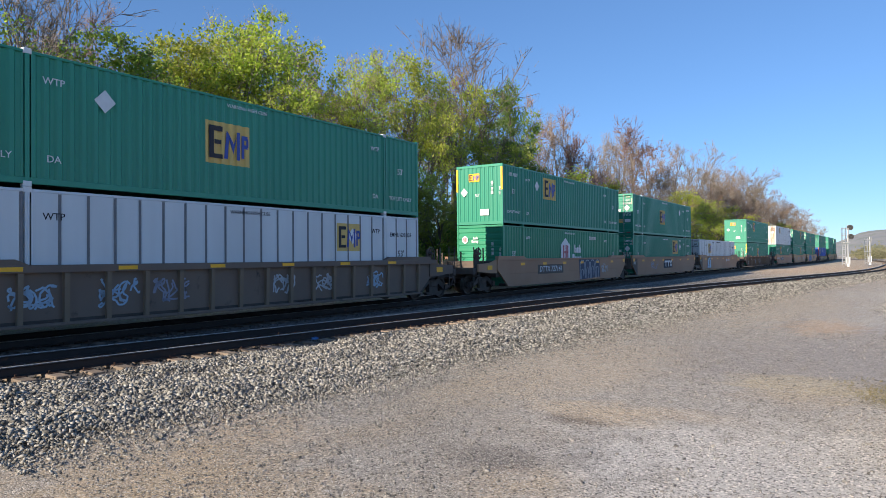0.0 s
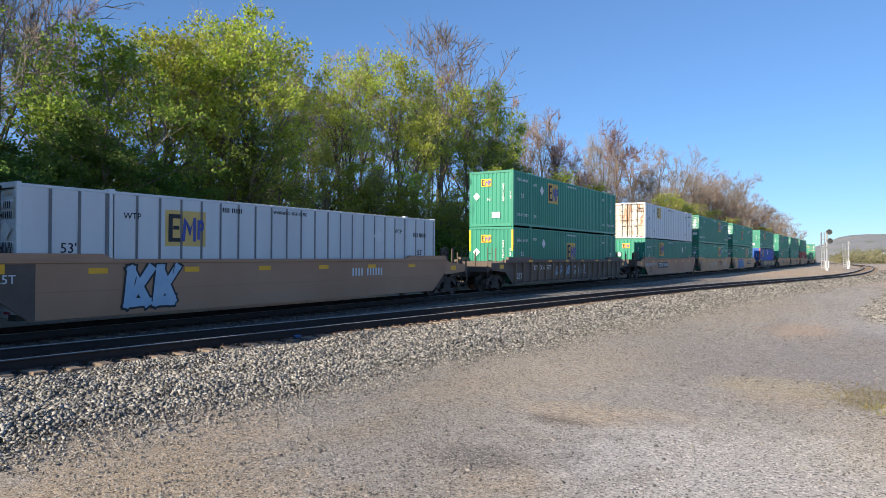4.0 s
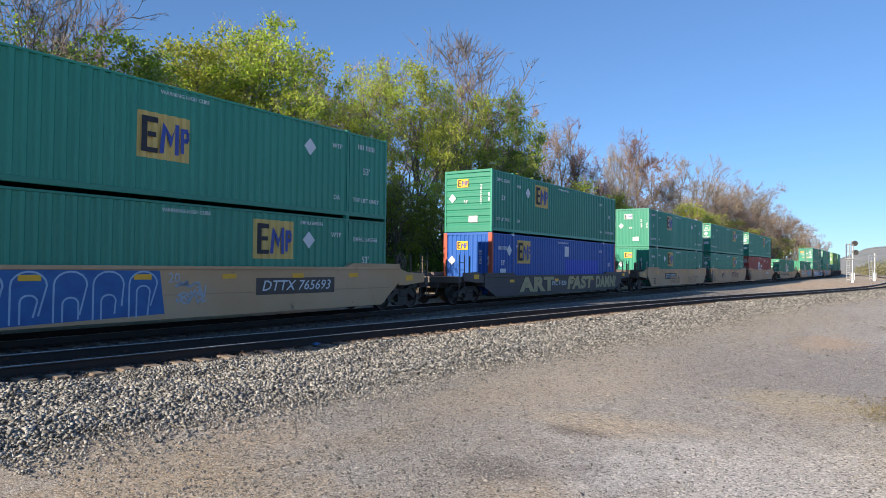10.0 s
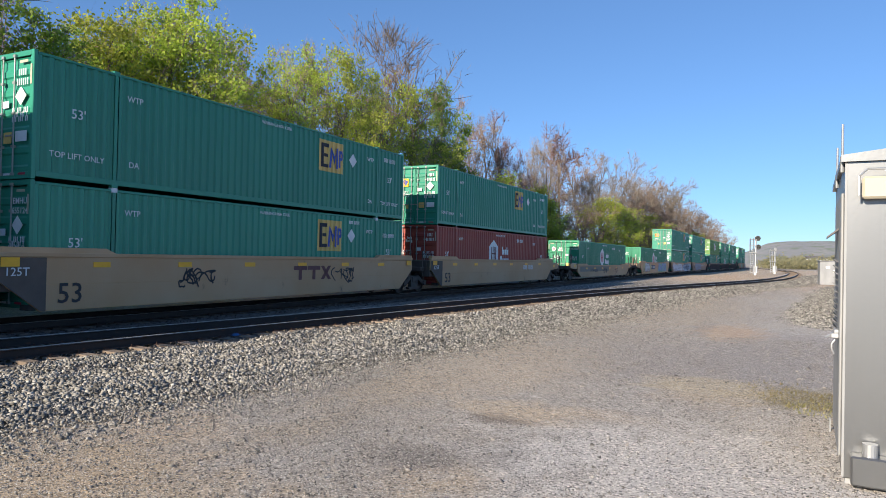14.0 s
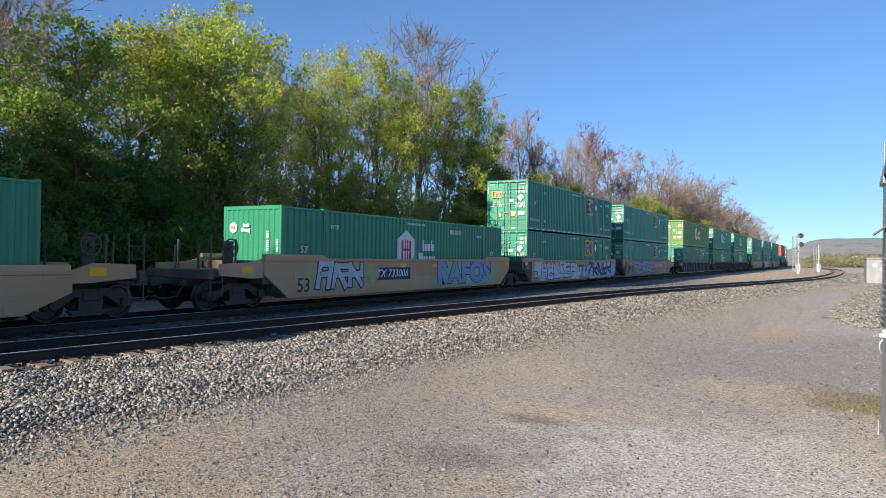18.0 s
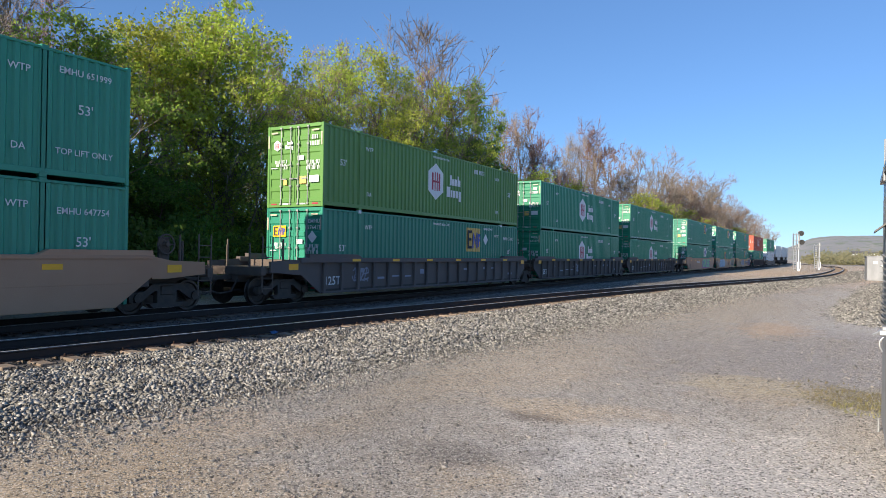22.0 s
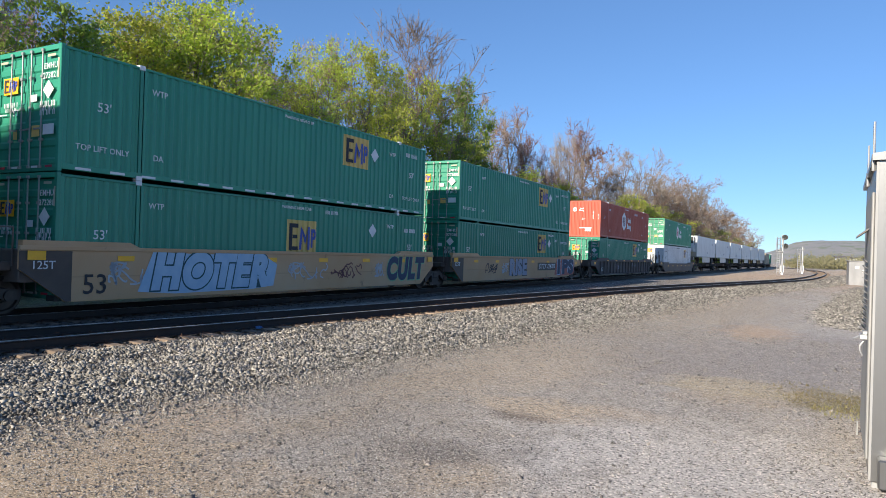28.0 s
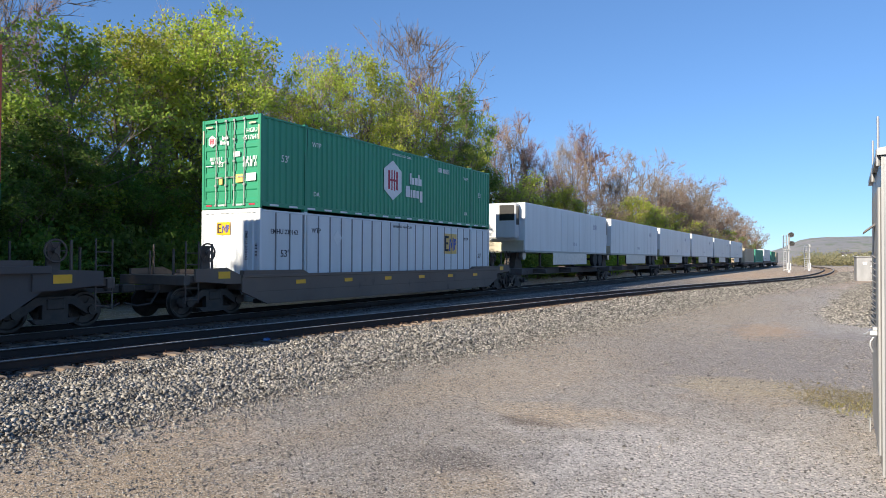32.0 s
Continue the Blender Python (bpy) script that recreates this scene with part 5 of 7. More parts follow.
def make_well_car(paint, kind, lead_end, trail_end, top, seed, extras=()):
    """A well-car unit: two deep sides, cross-bearers, end platforms, trucks, ladders and brake wheel, reflectors and lettering."""
    bottom = 0.3
    rng = random.Random(seed)
    car = thing("well_car", CAR_LABEL[paint] + (" and spray-painted graffiti" if any(e[0] in ("bubble", "scrawl", "piece", "slab", "tagword") for e in extras) else ""), "railcar", "well cars of the train")
    for sx in (1, -1):
        if kind == "rib":
            sd = part("side_sill", shared(("rib_side", top, sx), lambda: rib_side(top, bottom, sx)), paint, car)
            for i in range(18):
                part("rib", shared(("rib", top, sx), lambda: rib_mesh(top, bottom, sx)), "rib_dust" if paint == "rib_car" else paint, sd, at=Matrix.Translation((0, -8.1 + i * 0.953, 0)))
        else:
            sd = part("side_sill", shared(("smooth_side", top, sx), lambda: smooth_side(top, bottom, sx)), paint, car)
            part("lower_panel", shared(("low_strip", top, sx), lambda: low_strip(top, bottom, sx)), paint, sd)
    part("floor", shared(("floor", bottom), lambda: floor_mesh(bottom)), "truck", car)
    for sy in (-1, 1):
        end = lead_end if sy < 0 else trail_end
        long = end == "coupler"
        pf = part("end_platform", shared(("platform", sy, long, top), lambda: platform_mesh(sy, long, top)), "sooty", car, "end platform darkened for the shade between cars")
        for sx in (-1, 1):
            part("corner_guide", shared(("guide", sy, top), lambda: guide_mesh(sy, top)), paint, car, at=Matrix.Translation((sx * 1.4, 0, 0)))
        if long:
            for sx in (-1, 1):
                part("platform_sill", shared(("platform_sill", sy, sx, top), lambda: Shape().prism([(sy * 8.93, top - 0.02), (sy * 9.5, 1.42), (sy * 10.6, 1.38), (sy * 10.6, 1.05), (sy * 9.4, 0.95), (sy * 8.93, 0.95)], 0, *sorted((sx * 1.33, sx * 1.42)))), paint, car)
            part("coupler", shared(("coupler", sy), lambda: coupler_mesh(sy)), "truck", car, "cast coupler with air hose")
            part("ladder", shared(("ladder", sy), lambda: ladder_mesh(sy, 2.15)), "sooty", car)
            for x, y, h in ((1.25, 9.9, 2.1), (0.5, 10.6, 1.95), (-1.25, 9.9, 2.1), (-0.5, 10.6, 1.9)):
                part("post", shared(("post", sy, x, y, h), lambda: post_mesh(sy, x, y, h)), "sooty", pf)
            if sy > 0 or seed % 2:
                part("brake_wheel", shared(("brake", sy), lambda: brake_wheel_mesh(sy)), "sooty", car, "spoked hand brake wheel")
            make_truck(car, sy * 9.65)
            part("reflector", flat([rect(-0.22, 0.22, -0.1, 0.1)], "end_tape"), "yellow", car, at=Matrix.Translation((1.425, sy * 9.6, 1.21)) @ SIDE)
        else:
            if sy < 0:
                make_truck(car, -9.82)
            if sy < 0 and kind != "rib":
                part("end_plate", shared(("end_plate", top), lambda: Shape().prism([(-8.96, top - 0.1), (-7.78, top - 0.1), (-7.78, bottom), (-7.9, bottom), (-8.96, top - 0.5)], 0, 1.474, 1.479)), "sooty", car, "dark end plate")
            part("walkway_rail", shared(("arail", sy), lambda: Shape().path([(1.2, sy * 8.95, 1.1), (1.2, sy * 8.95, 1.95), (1.2, sy * 9.3, 1.95), (1.2, sy * 9.3, 0.6)], 0.02)), "sooty", car)
            part("reflector", flat([rect(-0.2, 0.2, -0.1, 0.1)], "end_tape2"), "yellow", car, at=Matrix.Translation((1.507, sy * 8.6, top - 0.2)) @ SIDE)
    xo = 1.504
    for i in range(6):
        y = -6.4 + i * 2.55
        part("reflector", flat([rect(-0.24, 0.24, -0.045, 0.045)] if kind == "rib" else [rect(-0.23, 0.23, -0.065, 0.065)], ("tape_y", kind)), "yellow", car, at=Matrix.Translation((xo - (0.0 if kind == "rib" else 0.027), y, top - (0.075 if kind == "rib" else 0.26))) @ SIDE)
    zt = (top + bottom) / 2
    for e in extras:
        if e[0] == "bubble":
            _, y, w, n, fill, edge, back = e
            graffiti(car, y, zt + 0.02, w, (top - bottom) * 0.86, n, fill, edge, seed + int(10 * y), back)
        elif e[0] == "scrawl":
            _, y, w, ink = e
            rr = random.Random(seed + int(y * 7))
            put(car, scrawl(rr, w * 1.15, 0.45 * (top - bottom), 11), ink, Matrix.Translation((1.377 if kind == "rib" else 1.478, y, zt)) @ SIDE, "graffiti")
        elif e[0] == "outline":
            _, y, w, n = e
            graffiti(car, y, bottom + 0.42, w, 0.62, n, paint, "spray_black", seed + int(10 * y), None, 0.0)
        elif e[0] == "53":
            put(car, words("53", 0.66), "spray_black", Matrix.Translation((1.482, -7.2, bottom + 0.36)) @ SIDE, "lettering")
        elif e[0] == "tags":
            for y, z, w, k in ((-6.0, 1.05, 0.3, 0.16), (-4.7, 0.75, 0.45, 0.08), (-3.7, 0.8, 0.5, 0.06), (-2.8, 0.78, 0.45, 0.06), (-1.7, 0.95, 0.3, 0.2), (2.2, 1.0, 0.4, 0.09), (4.2, 1.02, 0.35, 0.12), (5.1, 1.02, 0.3, 0.08), (7.2, 0.7, 0.5, 0.1)):
                put(car, flat([rect(-w / 2, w / 2, -k / 2, k / 2)], ("tag", w, k)), "spray_grey", Matrix.Translation((1.376, y, z)) @ SIDE, "stencil_block")
        elif e[0] == "patch":
            _, y, w, tone = e
            put(car, Shape().prism([(y - w / 2, top - 0.1), (y + w / 2, top - 0.1), (y + w / 2 - 0.1, zt - 0.04), (y - w / 2 + 0.06, zt - 0.04)], 0, 1.4705, 1.4735), tone, Matrix(), "paint_patch", "repainted patch")
        elif e[0] == "piece":
            _, y, w, h, text, fill, edge, back, slant = e
            m = Matrix.Translation((1.48, y, zt)) @ SIDE
            if back:
                wide = [(-0.5 * w - 0.25, -0.42 * h), (-0.3 * w, -0.5 * h), (0.35 * w, -0.47 * h), (0.5 * w + 0.2, -0.4 * h), (0.5 * w + 0.35, 0.2 * h), (0.42 * w, 0.5 * h), (-0.1 * w, 0.45 * h), (-0.46 * w, 0.5 * h)]
                put(car, Shape().prism(wide, 2, 0, 0.003), back, m, "graffiti_ground", "spray-painted colour ground")
            for fat, ink, dz in ((0.13, edge, 0.005), (0.085, fill, 0.010)):
                me = letters(text, 1.0, fat, slant)
                fit_x, fit_y = letter_size(letters(text, 1.0, 0.13, slant))
                put(car, me, ink, m @ Matrix.Translation((0, 0, dz)) @ Matrix.Diagonal((w / fit_x, h / fit_y, 1, 1)), "graffiti", "bold spray-painted letters" if fat < 0.1 else "")
        elif e[0] == "tagword":
            _, y, dz, size, text, ink, slant = e
            put(car, words(text, size, slant), ink, Matrix.Translation((1.377 if kind == "rib" else 1.479, y, zt + dz)) @ SIDE, "graffiti", "thin spray-painted writing")
        elif e[0] == "slab":
            _, y, w, ground_, ink = e
            m = Matrix.Translation((1.476, y, zt)) @ SIDE
            hh = (top - bottom) / 2 - 0.03
            put(car, Shape().prism([(-w / 2, -hh), (w / 2 + 0.15, -hh + 0.1), (w / 2, hh - 0.08), (-w / 2 - 0.1, hh - 0.05)], 2, 0, 0.003), ground_, m, "graffiti_ground", "dark spray-painted ground")
            put(car, arcs(random.Random(seed), w, 2 * hh), ink, m @ Matrix.Translation((0, 0, 0.004)), "graffiti", "thin rounded spray-painted outlines")
        elif e[0] == "panel":
            _, y, ink, ground_, code = e
            w = 1.62
            put(car, flat([rect(-w, w, -0.24, 0.24)], "number_panel"), ground_, Matrix.Translation((1.474, y, top - 0.56)) @ SIDE, "number_panel")
            put(car, words(code, 0.42, 0.25), ink, Matrix.Translation((1.479, y, top - 0.56)) @ SIDE @ Matrix.Diagonal((1.14, 1, 1, 1)), "lettering")
        elif e[0] == "bars":
            _, y, ink, code = e
            put(car, bars(code, 0.27), ink, Matrix.Translation((1.48 if kind != "rib" else 1.378, y, top - 0.45)) @ SIDE @ Matrix.Diagonal((1.2, 1, 1, 1)), "lettering")
        elif e[0] == "mark3":
            _, y, ink, ground_ = e
            shapes = [rect(-1.0, -0.3, 0.1, 0.24), rect(-0.73, -0.57, -0.24, 0.1), rect(-0.25, 0.45, 0.1, 0.24), rect(0.02, 0.18, -0.24, 0.1), [(0.5, 0.24), (0.68, 0.24), (1.1, -0.24), (0.92, -0.24)], [(0.92, 0.24), (1.1, 0.24), (0.68, -0.24), (0.5, -0.24)]]
            if ground_:
                put(car, flat([rect(-1.25, 1.25, -0.34, 0.34)], "mark3_panel"), ground_, Matrix.Translation((1.474, y, zt + 0.1)) @ SIDE, "owner_panel")
            put(car, flat(shapes, "mark3"), ink, Matrix.Translation((1.48, y, zt + 0.1)) @ SIDE, "owner_mark", "faded owner's mark shapes")
    if lead_end != "coupler" or kind == "rib":
        put(car, words("125T", 0.26 if kind != "rib" else 0.42), "decal_white", Matrix.Translation((1.508 if kind != "rib" else 1.378, -8.45 if kind != "rib" else -7.6, top - 0.42 if kind != "rib" else bottom + 0.4)) @ SIDE, "lettering")
    return car


def make_trailer(seed, cooler):
    root = thing("semi_trailer", "white van trailer on a flat railcar" + (", cooling unit on nose" if cooler else ""), "trailer", "trailers on the train")
    w, l = 1.29, HALF
    box = Shape().box(-w, w, -l, l, 2.15, 5.02, 0.03)
    part("van_body", box, "white", root)
    part("lower_rail", Shape().box(-w - 0.01, w + 0.01, -l, l, 2.1, 2.22, 0.01), "rod", root)
    for i in range(12):
        part("rivet_seam", shared("seam", lambda: Shape().box(w - 0.002, w + 0.006, -0.012, 0.012, 2.22, 4.98)), "white", root, at=Matrix.Translation((0, -l + 1.2 + i * 1.23, 0)))
    if cooler:
        c = part("cooling_unit", Shape().box(-0.95, 0.95, -l - 0.55, -l, 2.9, 4.95, 0.08), "white", root, "white refrigeration unit")
        part("grille", Shape().box(-0.1, 0.85, -l - 0.57, -l - 0.53, 3.95, 4.85, 0.01), "glass_dark", c)
        part("grille", Shape().box(0.94, 0.965, -l - 0.5, -l - 0.1, 3.7, 4.8, 0.01), "glass_dark", c)
        part("fuel_tank", Shape().tube((-0.6, -l + 1.5, 1.95), (0.6, -l + 1.5, 1.95), 0.28, n=14), "galv", root)
        part("bumper_panel", Shape().box(-1.2, 1.2, -l - 0.03, -l, 2.15, 2.8, 0.01), "cream", root)
    for x in (-0.9, 0.9):
        part("landing_leg", Shape().box(x - 0.06, x + 0.06, -l + 3.2, -l + 3.35, 1.25, 2.15).box(x - 0.15, x + 0.15, -l + 3.1, -l + 3.45, 1.2, 1.26), "truck", root)
    for y in (l - 2.6, l - 1.35):
        ax = part("axle", Shape().tube((-1.1, y, 1.72), (1.1, y, 1.72), 0.07), "truck", root)
        for x in (-1.05, 1.05):
            part("tyre", shared(("tyre", x > 0), lambda: Shape().lathe([(-0.14, 0.3), (-0.14, 0.48), (-0.1, 0.52), (0.1, 0.52), (0.14, 0.48), (0.14, 0.3)], (0, 0, 0), 0, 20)), "hub_rust", ax, at=Matrix.Translation((x, y, 1.72)))
    part("side_skirt", Shape().box(w - 0.03, w, -3.6, 3.2, 1.35, 2.12, 0.01), "galv", root)
    put(root, bars("xxxx xx", 0.22), "spray_grey", Matrix.Translation((w + 0.006, 0.6, 2.75)) @ SIDE, "lettering")
    put(root, bars("xxxxx", 0.35), "spray_grey", Matrix.Translation((w + 0.006, 5.2, 4.1)) @ SIDE, "lettering")
    return root


def make_spine_car(seed):
    root = thing("spine_car", "dark skeleton flat railcar carrying a road trailer", "railcar", "flat cars of the train")
    part("centre_sill", Shape().box(-0.42, 0.42, -8.6, 8.6, 0.75, 1.15, 0.02), "dark_car", root)
    part("wheel_platform", Shape().box(-1.35, 1.35, 4.4, 8.0, 1.1, 1.2, 0.015), "dark_car", root)
    part("end_beam", Shape().box(-1.3, 1.3, -8.7, -8.3, 0.8, 1.15, 0.02), "dark_car", root)
    part("hitch", Shape().prism([(-7.6, 1.15), (-6.4, 1.15), (-6.9, 2.12), (-7.3, 2.12)], 0, -0.35, 0.35), "truck", root)
    part("side_step", Shape().path([(1.3, -8.4, 1.0), (1.3, -8.4, 0.4), (1.3, -7.9, 0.4), (1.3, -7.9, 1.0)], 0.02), "dark_car", root)
    part("cross_arm", Shape().box(-1.3, 1.3, -4.9, -4.6, 0.85, 1.1, 0.02).box(-1.3, 1.3, -0.2, 0.2, 0.85, 1.1, 0.02), "dark_car", root)
    make_truck(root, -8.85)
    return root


# lead position at the start, car paint, side kind, ends, side height, lower box, upper box, extras
# box: (paint, brand, doors lead, badge's place, more)
G = "green"
UNITS = [
    (4.9, "rib_car", "rib", "cc", 1.6, ("white", "square", 1, 4.25, {"code": "EMHU 639 235"}), (G, "square", 0, -0.75, {"lz": 1.6}), (("scrawl", -5.9, 0.9, "spray_blue"), ("scrawl", -4.0, 0.9, "spray_blue"), ("scrawl", -2.6, 0.9, "spray_grey"), ("scrawl", 1.2, 0.8, "spray_white"), ("scrawl", 2.9, 0.8, "spray_white"), ("scrawl", 5.5, 0.8, "spray_blue"))),
    (28.25, "brown_car", "smooth", "ca", 1.6, ("green_hub", "hex", 0, -0.72, {}), (G, "square", 0, -2.75, {"yellow_corners": True}), (("panel", -3.1, "decal_white", "sooty", "DTTX 727146"), ("slab", 2.5, 3.2, "spray_navy", "spray_white"), ("scrawl", 5.0, 1.0, "spray_white"))),
    (47.65, "brown_car", "smooth", "aa", 1.6, (G, "square", 1, 2.92, {"door_code": "EMHU 277155"}), (G, "square", 1, -0.7, {"lz": 1.5}), (("mark3", 0.05, "decal_white", "decal_dark"), ("scrawl", -3.6, 1.6, "spray_grey"))),
    (67.2, "brown_car", "smooth", "ac", 1.6, ("white", "square", 1, -3.9, {}), None, (("bubble", -5.0, 1.5, 2, "spray_blue", "spray_black", None), ("bars", 3.6, "decal_white", "xxxx xxxxxx"))),
    (91.0, "rib_car", "rib", "cc", 1.55, (G, "square", 0, -0.1, {"yellow_corners": True, "lz": 1.65, "code": "EMHU 264163"}), (G, "square", 0, -2.93, {"code": "EMHU 646506"}), (("bars", -4.5, "decal_white", "DTTX 656777"), ("scrawl", -2.3, 0.9, "spray_blue"), ("scrawl", -0.9, 0.9, "spray_blue"), ("scrawl", 0.5, 0.7, "spray_white"), ("scrawl", 1.6, 0.7, "spray_white"))),
    (114.9, "brown_car", "smooth", "ca", 1.6, (G, "square", 0, -3.08, {"code": "EMHU 648167", "dia": 4.3}), ("white_rust", "square", 1, -3.93, {"lz": 2.24, "code": "EMHU 241830", "door_code": "EMHU 241830"}), (("53",), ("panel", -3.27, "decal_white", "sooty", "DTTX 765693"), ("tagword", -7.0, 0.16, 0.3, "FEARLES WEAR BOOTS...", "spray_white", 0.0))),
    (134.55, "tan_car", "smooth", "aa", 1.6, (G, "square", 1, 2.95, {"code": "EMHU 652270"}), (G, "square", 1, 2.95, {"code": "EMHU 644859"}), (("53",), ("mark3", 2.3, "plum", None), ("scrawl", -1.5, 3.0, "spray_white"), ("scrawl", 5.4, 1.5, "spray_white"))),
    (154.2, "tan_car", "smooth", "ac", 1.6, (G, "square", 1, 3.0, {"code": "EMHU 640666", "door_code": "EMHU 640666"}), (G, "square", 1, -0.65, {"lz": 1.55}), (("53",), ("slab", -3.0, 4.3, "spray_deep", "spray_blue"), ("tagword", -0.45, 0.35, 0.34, "20", "spray_white", 0.0), ("scrawl", 0.1, 0.8, "spray_white"), ("panel", 3.8, "decal_white", "sooty", "DTTX 765693"))),
    (178.35, "dark_car", "smooth", "cc", 1.25, ("blue", "square", 0, -4.77, {}), (G, "square", 0, -2.83, {"code": "EMHU 653011"}), (("piece", -3.6, 4.2, 0.85, "ART", "spray_khaki", "spray_black", None, 0.0), ("piece", 1.9, 4.0, 0.82, "FAST", "spray_khaki", "spray_black", None, 0.15), ("piece", 6.1, 3.6, 0.8, "DAMN!", "spray_khaki", "spray_black", None, 0.1), ("bars", -0.95, "decal_white", "FEC 71620"))),
    (202.0, "tan_car", "smooth", "ca", 1.6, (G, "square", 0, -2.4, {}), (G, "square", 0, -2.65, {"badge": "pale_gold", "dia": 4.3}), (("53",), ("panel", -2.9, "decal_white", "sooty", "DTTX 767337"), ("outline", -1.5, 2.6, 5), ("outline", 4.1, 3.5, 5))),
    (221.7, "tan_car", "smooth", "aa", 1.6, (G, "square", 1, 3.07, {"door_code": "EMHU 655124"}), (G, "square", 1, 3.06, {}), (("53",), ("mark3", 1.8, "plum", None), ("scrawl", -3.4, 1.2, "spray_black"), ("scrawl", 3.6, 1.4, "spray_black"))),
    (241.4, "tan_car", "smooth", "ac", 1.6, ("red", "hex", 1, -1.1, {}), (G, "square", 1, 2.84, {}), (("53",), ("bars", 4.2, "decal_white", "xxxx xxxxxx"))),
    (265.7, "tan_car", "smooth", "cc", 1.25, ("green_hub", "hex", 1, -0.82, {"full": 1, "door_code": "HGIU 504926"}), None, (("patch", -3.6, 9.4, "dust_car"), ("bars", -4.1, "spray_black", "DTTX 45521"), ("scrawl", -0.4, 1.4, "spray_black"), ("scrawl", 3.4, 1.6, "plum"))),
    (289.6, "tan_car", "smooth", "ca", 1.55, ("green_hub", "hex", 0, -0.85, {}), None, (("53",), ("patch", -0.9, 6.2, "brown_car"), ("bubble", -5.3, 2.6, 3, "spray_white", "spray_navy", "spray_khaki"), ("panel", -2.4, "decal_white", "spray_navy", "DTTX 733006"), ("scrawl", -3.6, 0.9, "spray_white"), ("piece", 4.0, 5.4, 1.1, "RAFOS", "spray_lilac", "spray_black", "spray_green", 0.0))),
    (309.4, "tan_car", "smooth", "aa", 1.55, (G, "square", 1, 3.02, {}), (G, "square", 1, 3.14, {"tape": True}), (("53",), ("bubble", -3.4, 5.9, 6, "spray_silver", "spray_navy", "spray_silver"), ("mark3", 1.0, "plum", None), ("bubble", 4.9, 5.4, 5, "spray_navy", "spray_silver", "spray_blue"), ("patch", 8.1, 1.6, "brown_car"))),
    (329.2, "brown_car", "smooth", "ac", 1.55, (G, "square", 1, 3.13, {"code": "EMHU 647754", "door_code": "EMHU 647754"}), (G, "square", 1, 2.85, {"code": "EMHU 651999", "door_code": "EMHU 651999"}), (("53",), ("patch", -2.0, 7.0, "spray_grey"), ("bubble", -2.0, 7.0, 5, "spray_grey", "plum", None), ("scrawl", -6.2, 2.0, "spray_black"), ("bars", 3.4, "decal_white", "DTTX 733006"))),
    (352.95, "dark_car", "rib", "ca", 1.5, (G, "square", 1, 3.15, {"code": "EMHU 276417", "door_code": "EMHU 276417"}), ("green_light", "hex", 1, -0.54, {}), (("scrawl", -6.0, 0.9, "spray_grey"), ("tags",))),
    (372.7, "dark_car", "rib", "aa", 1.5, ("green_hub", "hex", 1, -0.58, {"full": 1, "door_code": "HGIU 643175"}), ("green_hub", "hex", 1, -0.55, {}), (("scrawl", -2.0, 0.9, "spray_grey"), ("tags",))),
    (392.5, "dark_car", "rib", "ac", 1.5, ("green_hub", "hex", 1, -0.84, {"door_code": "HGIU 514659"}), ("green_hub", "hex", 1, -0.85, {"tape": True, "door_code": "HGIU 506864"}), (("tags",), ("scrawl", 3.0, 0.8, "spray_grey"))),
    (416.3, "brown_car", "smooth", "ca", 1.6, (G, "square", 1, 3.29, {"badge": "decal_white"}), (G, "square", 1, 3.12, {"code": "EMHU 652659"}), (("53",), ("piece", 3.0, 5.2, 1.12, "GREE", "spray_green", "spray_deep", "spray_pink", 0.0), ("bars", -2.0, "decal_white", "xxxx xxxxxx"))),
    (436.0, "tan_car", "smooth", "aa", 1.55, (G, "square", 1, 0.32, {"lz": 1.7, "door_code": "EMHU 272281"}), (G, "square", 1, 3.23, {"tape": True, "door_code": "EMHU 273821"}), (("53",), ("piece", -3.6, 4.4, 1.1, "HOTER", "spray_blue", "spray_teal", "spray_blue", 0.2), ("scrawl", -6.2, 1.2, "spray_white"), ("scrawl", 0.5, 1.8, "spray_white"), ("scrawl", 2.6, 1.6, "plum"), ("piece", 6.6, 3.0, 1.05, "CULT", "spray_navy", "spray_green", None, 0.15), ("scrawl", 4.7, 0.5, "spray_white"))),
    (455.7, "tan_car", "smooth", "ac", 1.55, (G, "square", 1, 3.16, {"code": "EMHU 278038", "door_code": "EMHU 278038"}), (G, "square", 1, 3.21, {"code": "EMHU 276803", "door_code": "EMHU 276800"}), (("piece", -1.0, 2.6, 1.05, "RISE", "spray_grey", "spray_black", None, 0.0), ("scrawl", -2.8, 0.8, "spray_white"), ("scrawl", -4.6, 1.4, "spray_black"), ("panel", 3.66, "decal_white", "sooty", "DTTX 724703"), ("patch", 7.3, 2.6, "plum"), ("piece", 7.0, 3.4, 1.12, "1PS", "spray_navy", "spray_blue", "spray_coral", 0.0))),
    (479.45, "dark_car", "rib", "cc", 1.5, (G, "square", 1, 3.17, {"door_code": "EMHU 272340"}), ("orange", "hex", 0, -0.98, {}), (("scrawl", -3.0, 0.9, "spray_grey"), ("bars", 2.4, "spray_grey", "xxxx xxxxxx"))),
    (503.4, "rib_car", "smooth", "cc", 1.2, ("white", "square", 0, 4.12, {"code": "EMHU 230162"}), ("green_hub", "hex", 1, -0.73, {"tape": True, "door_code": "HGIU 517643"}), ()),
]
BOX_Z = 0.34
MOVING = []       # thing, arc of its middle at the start, height above the rail


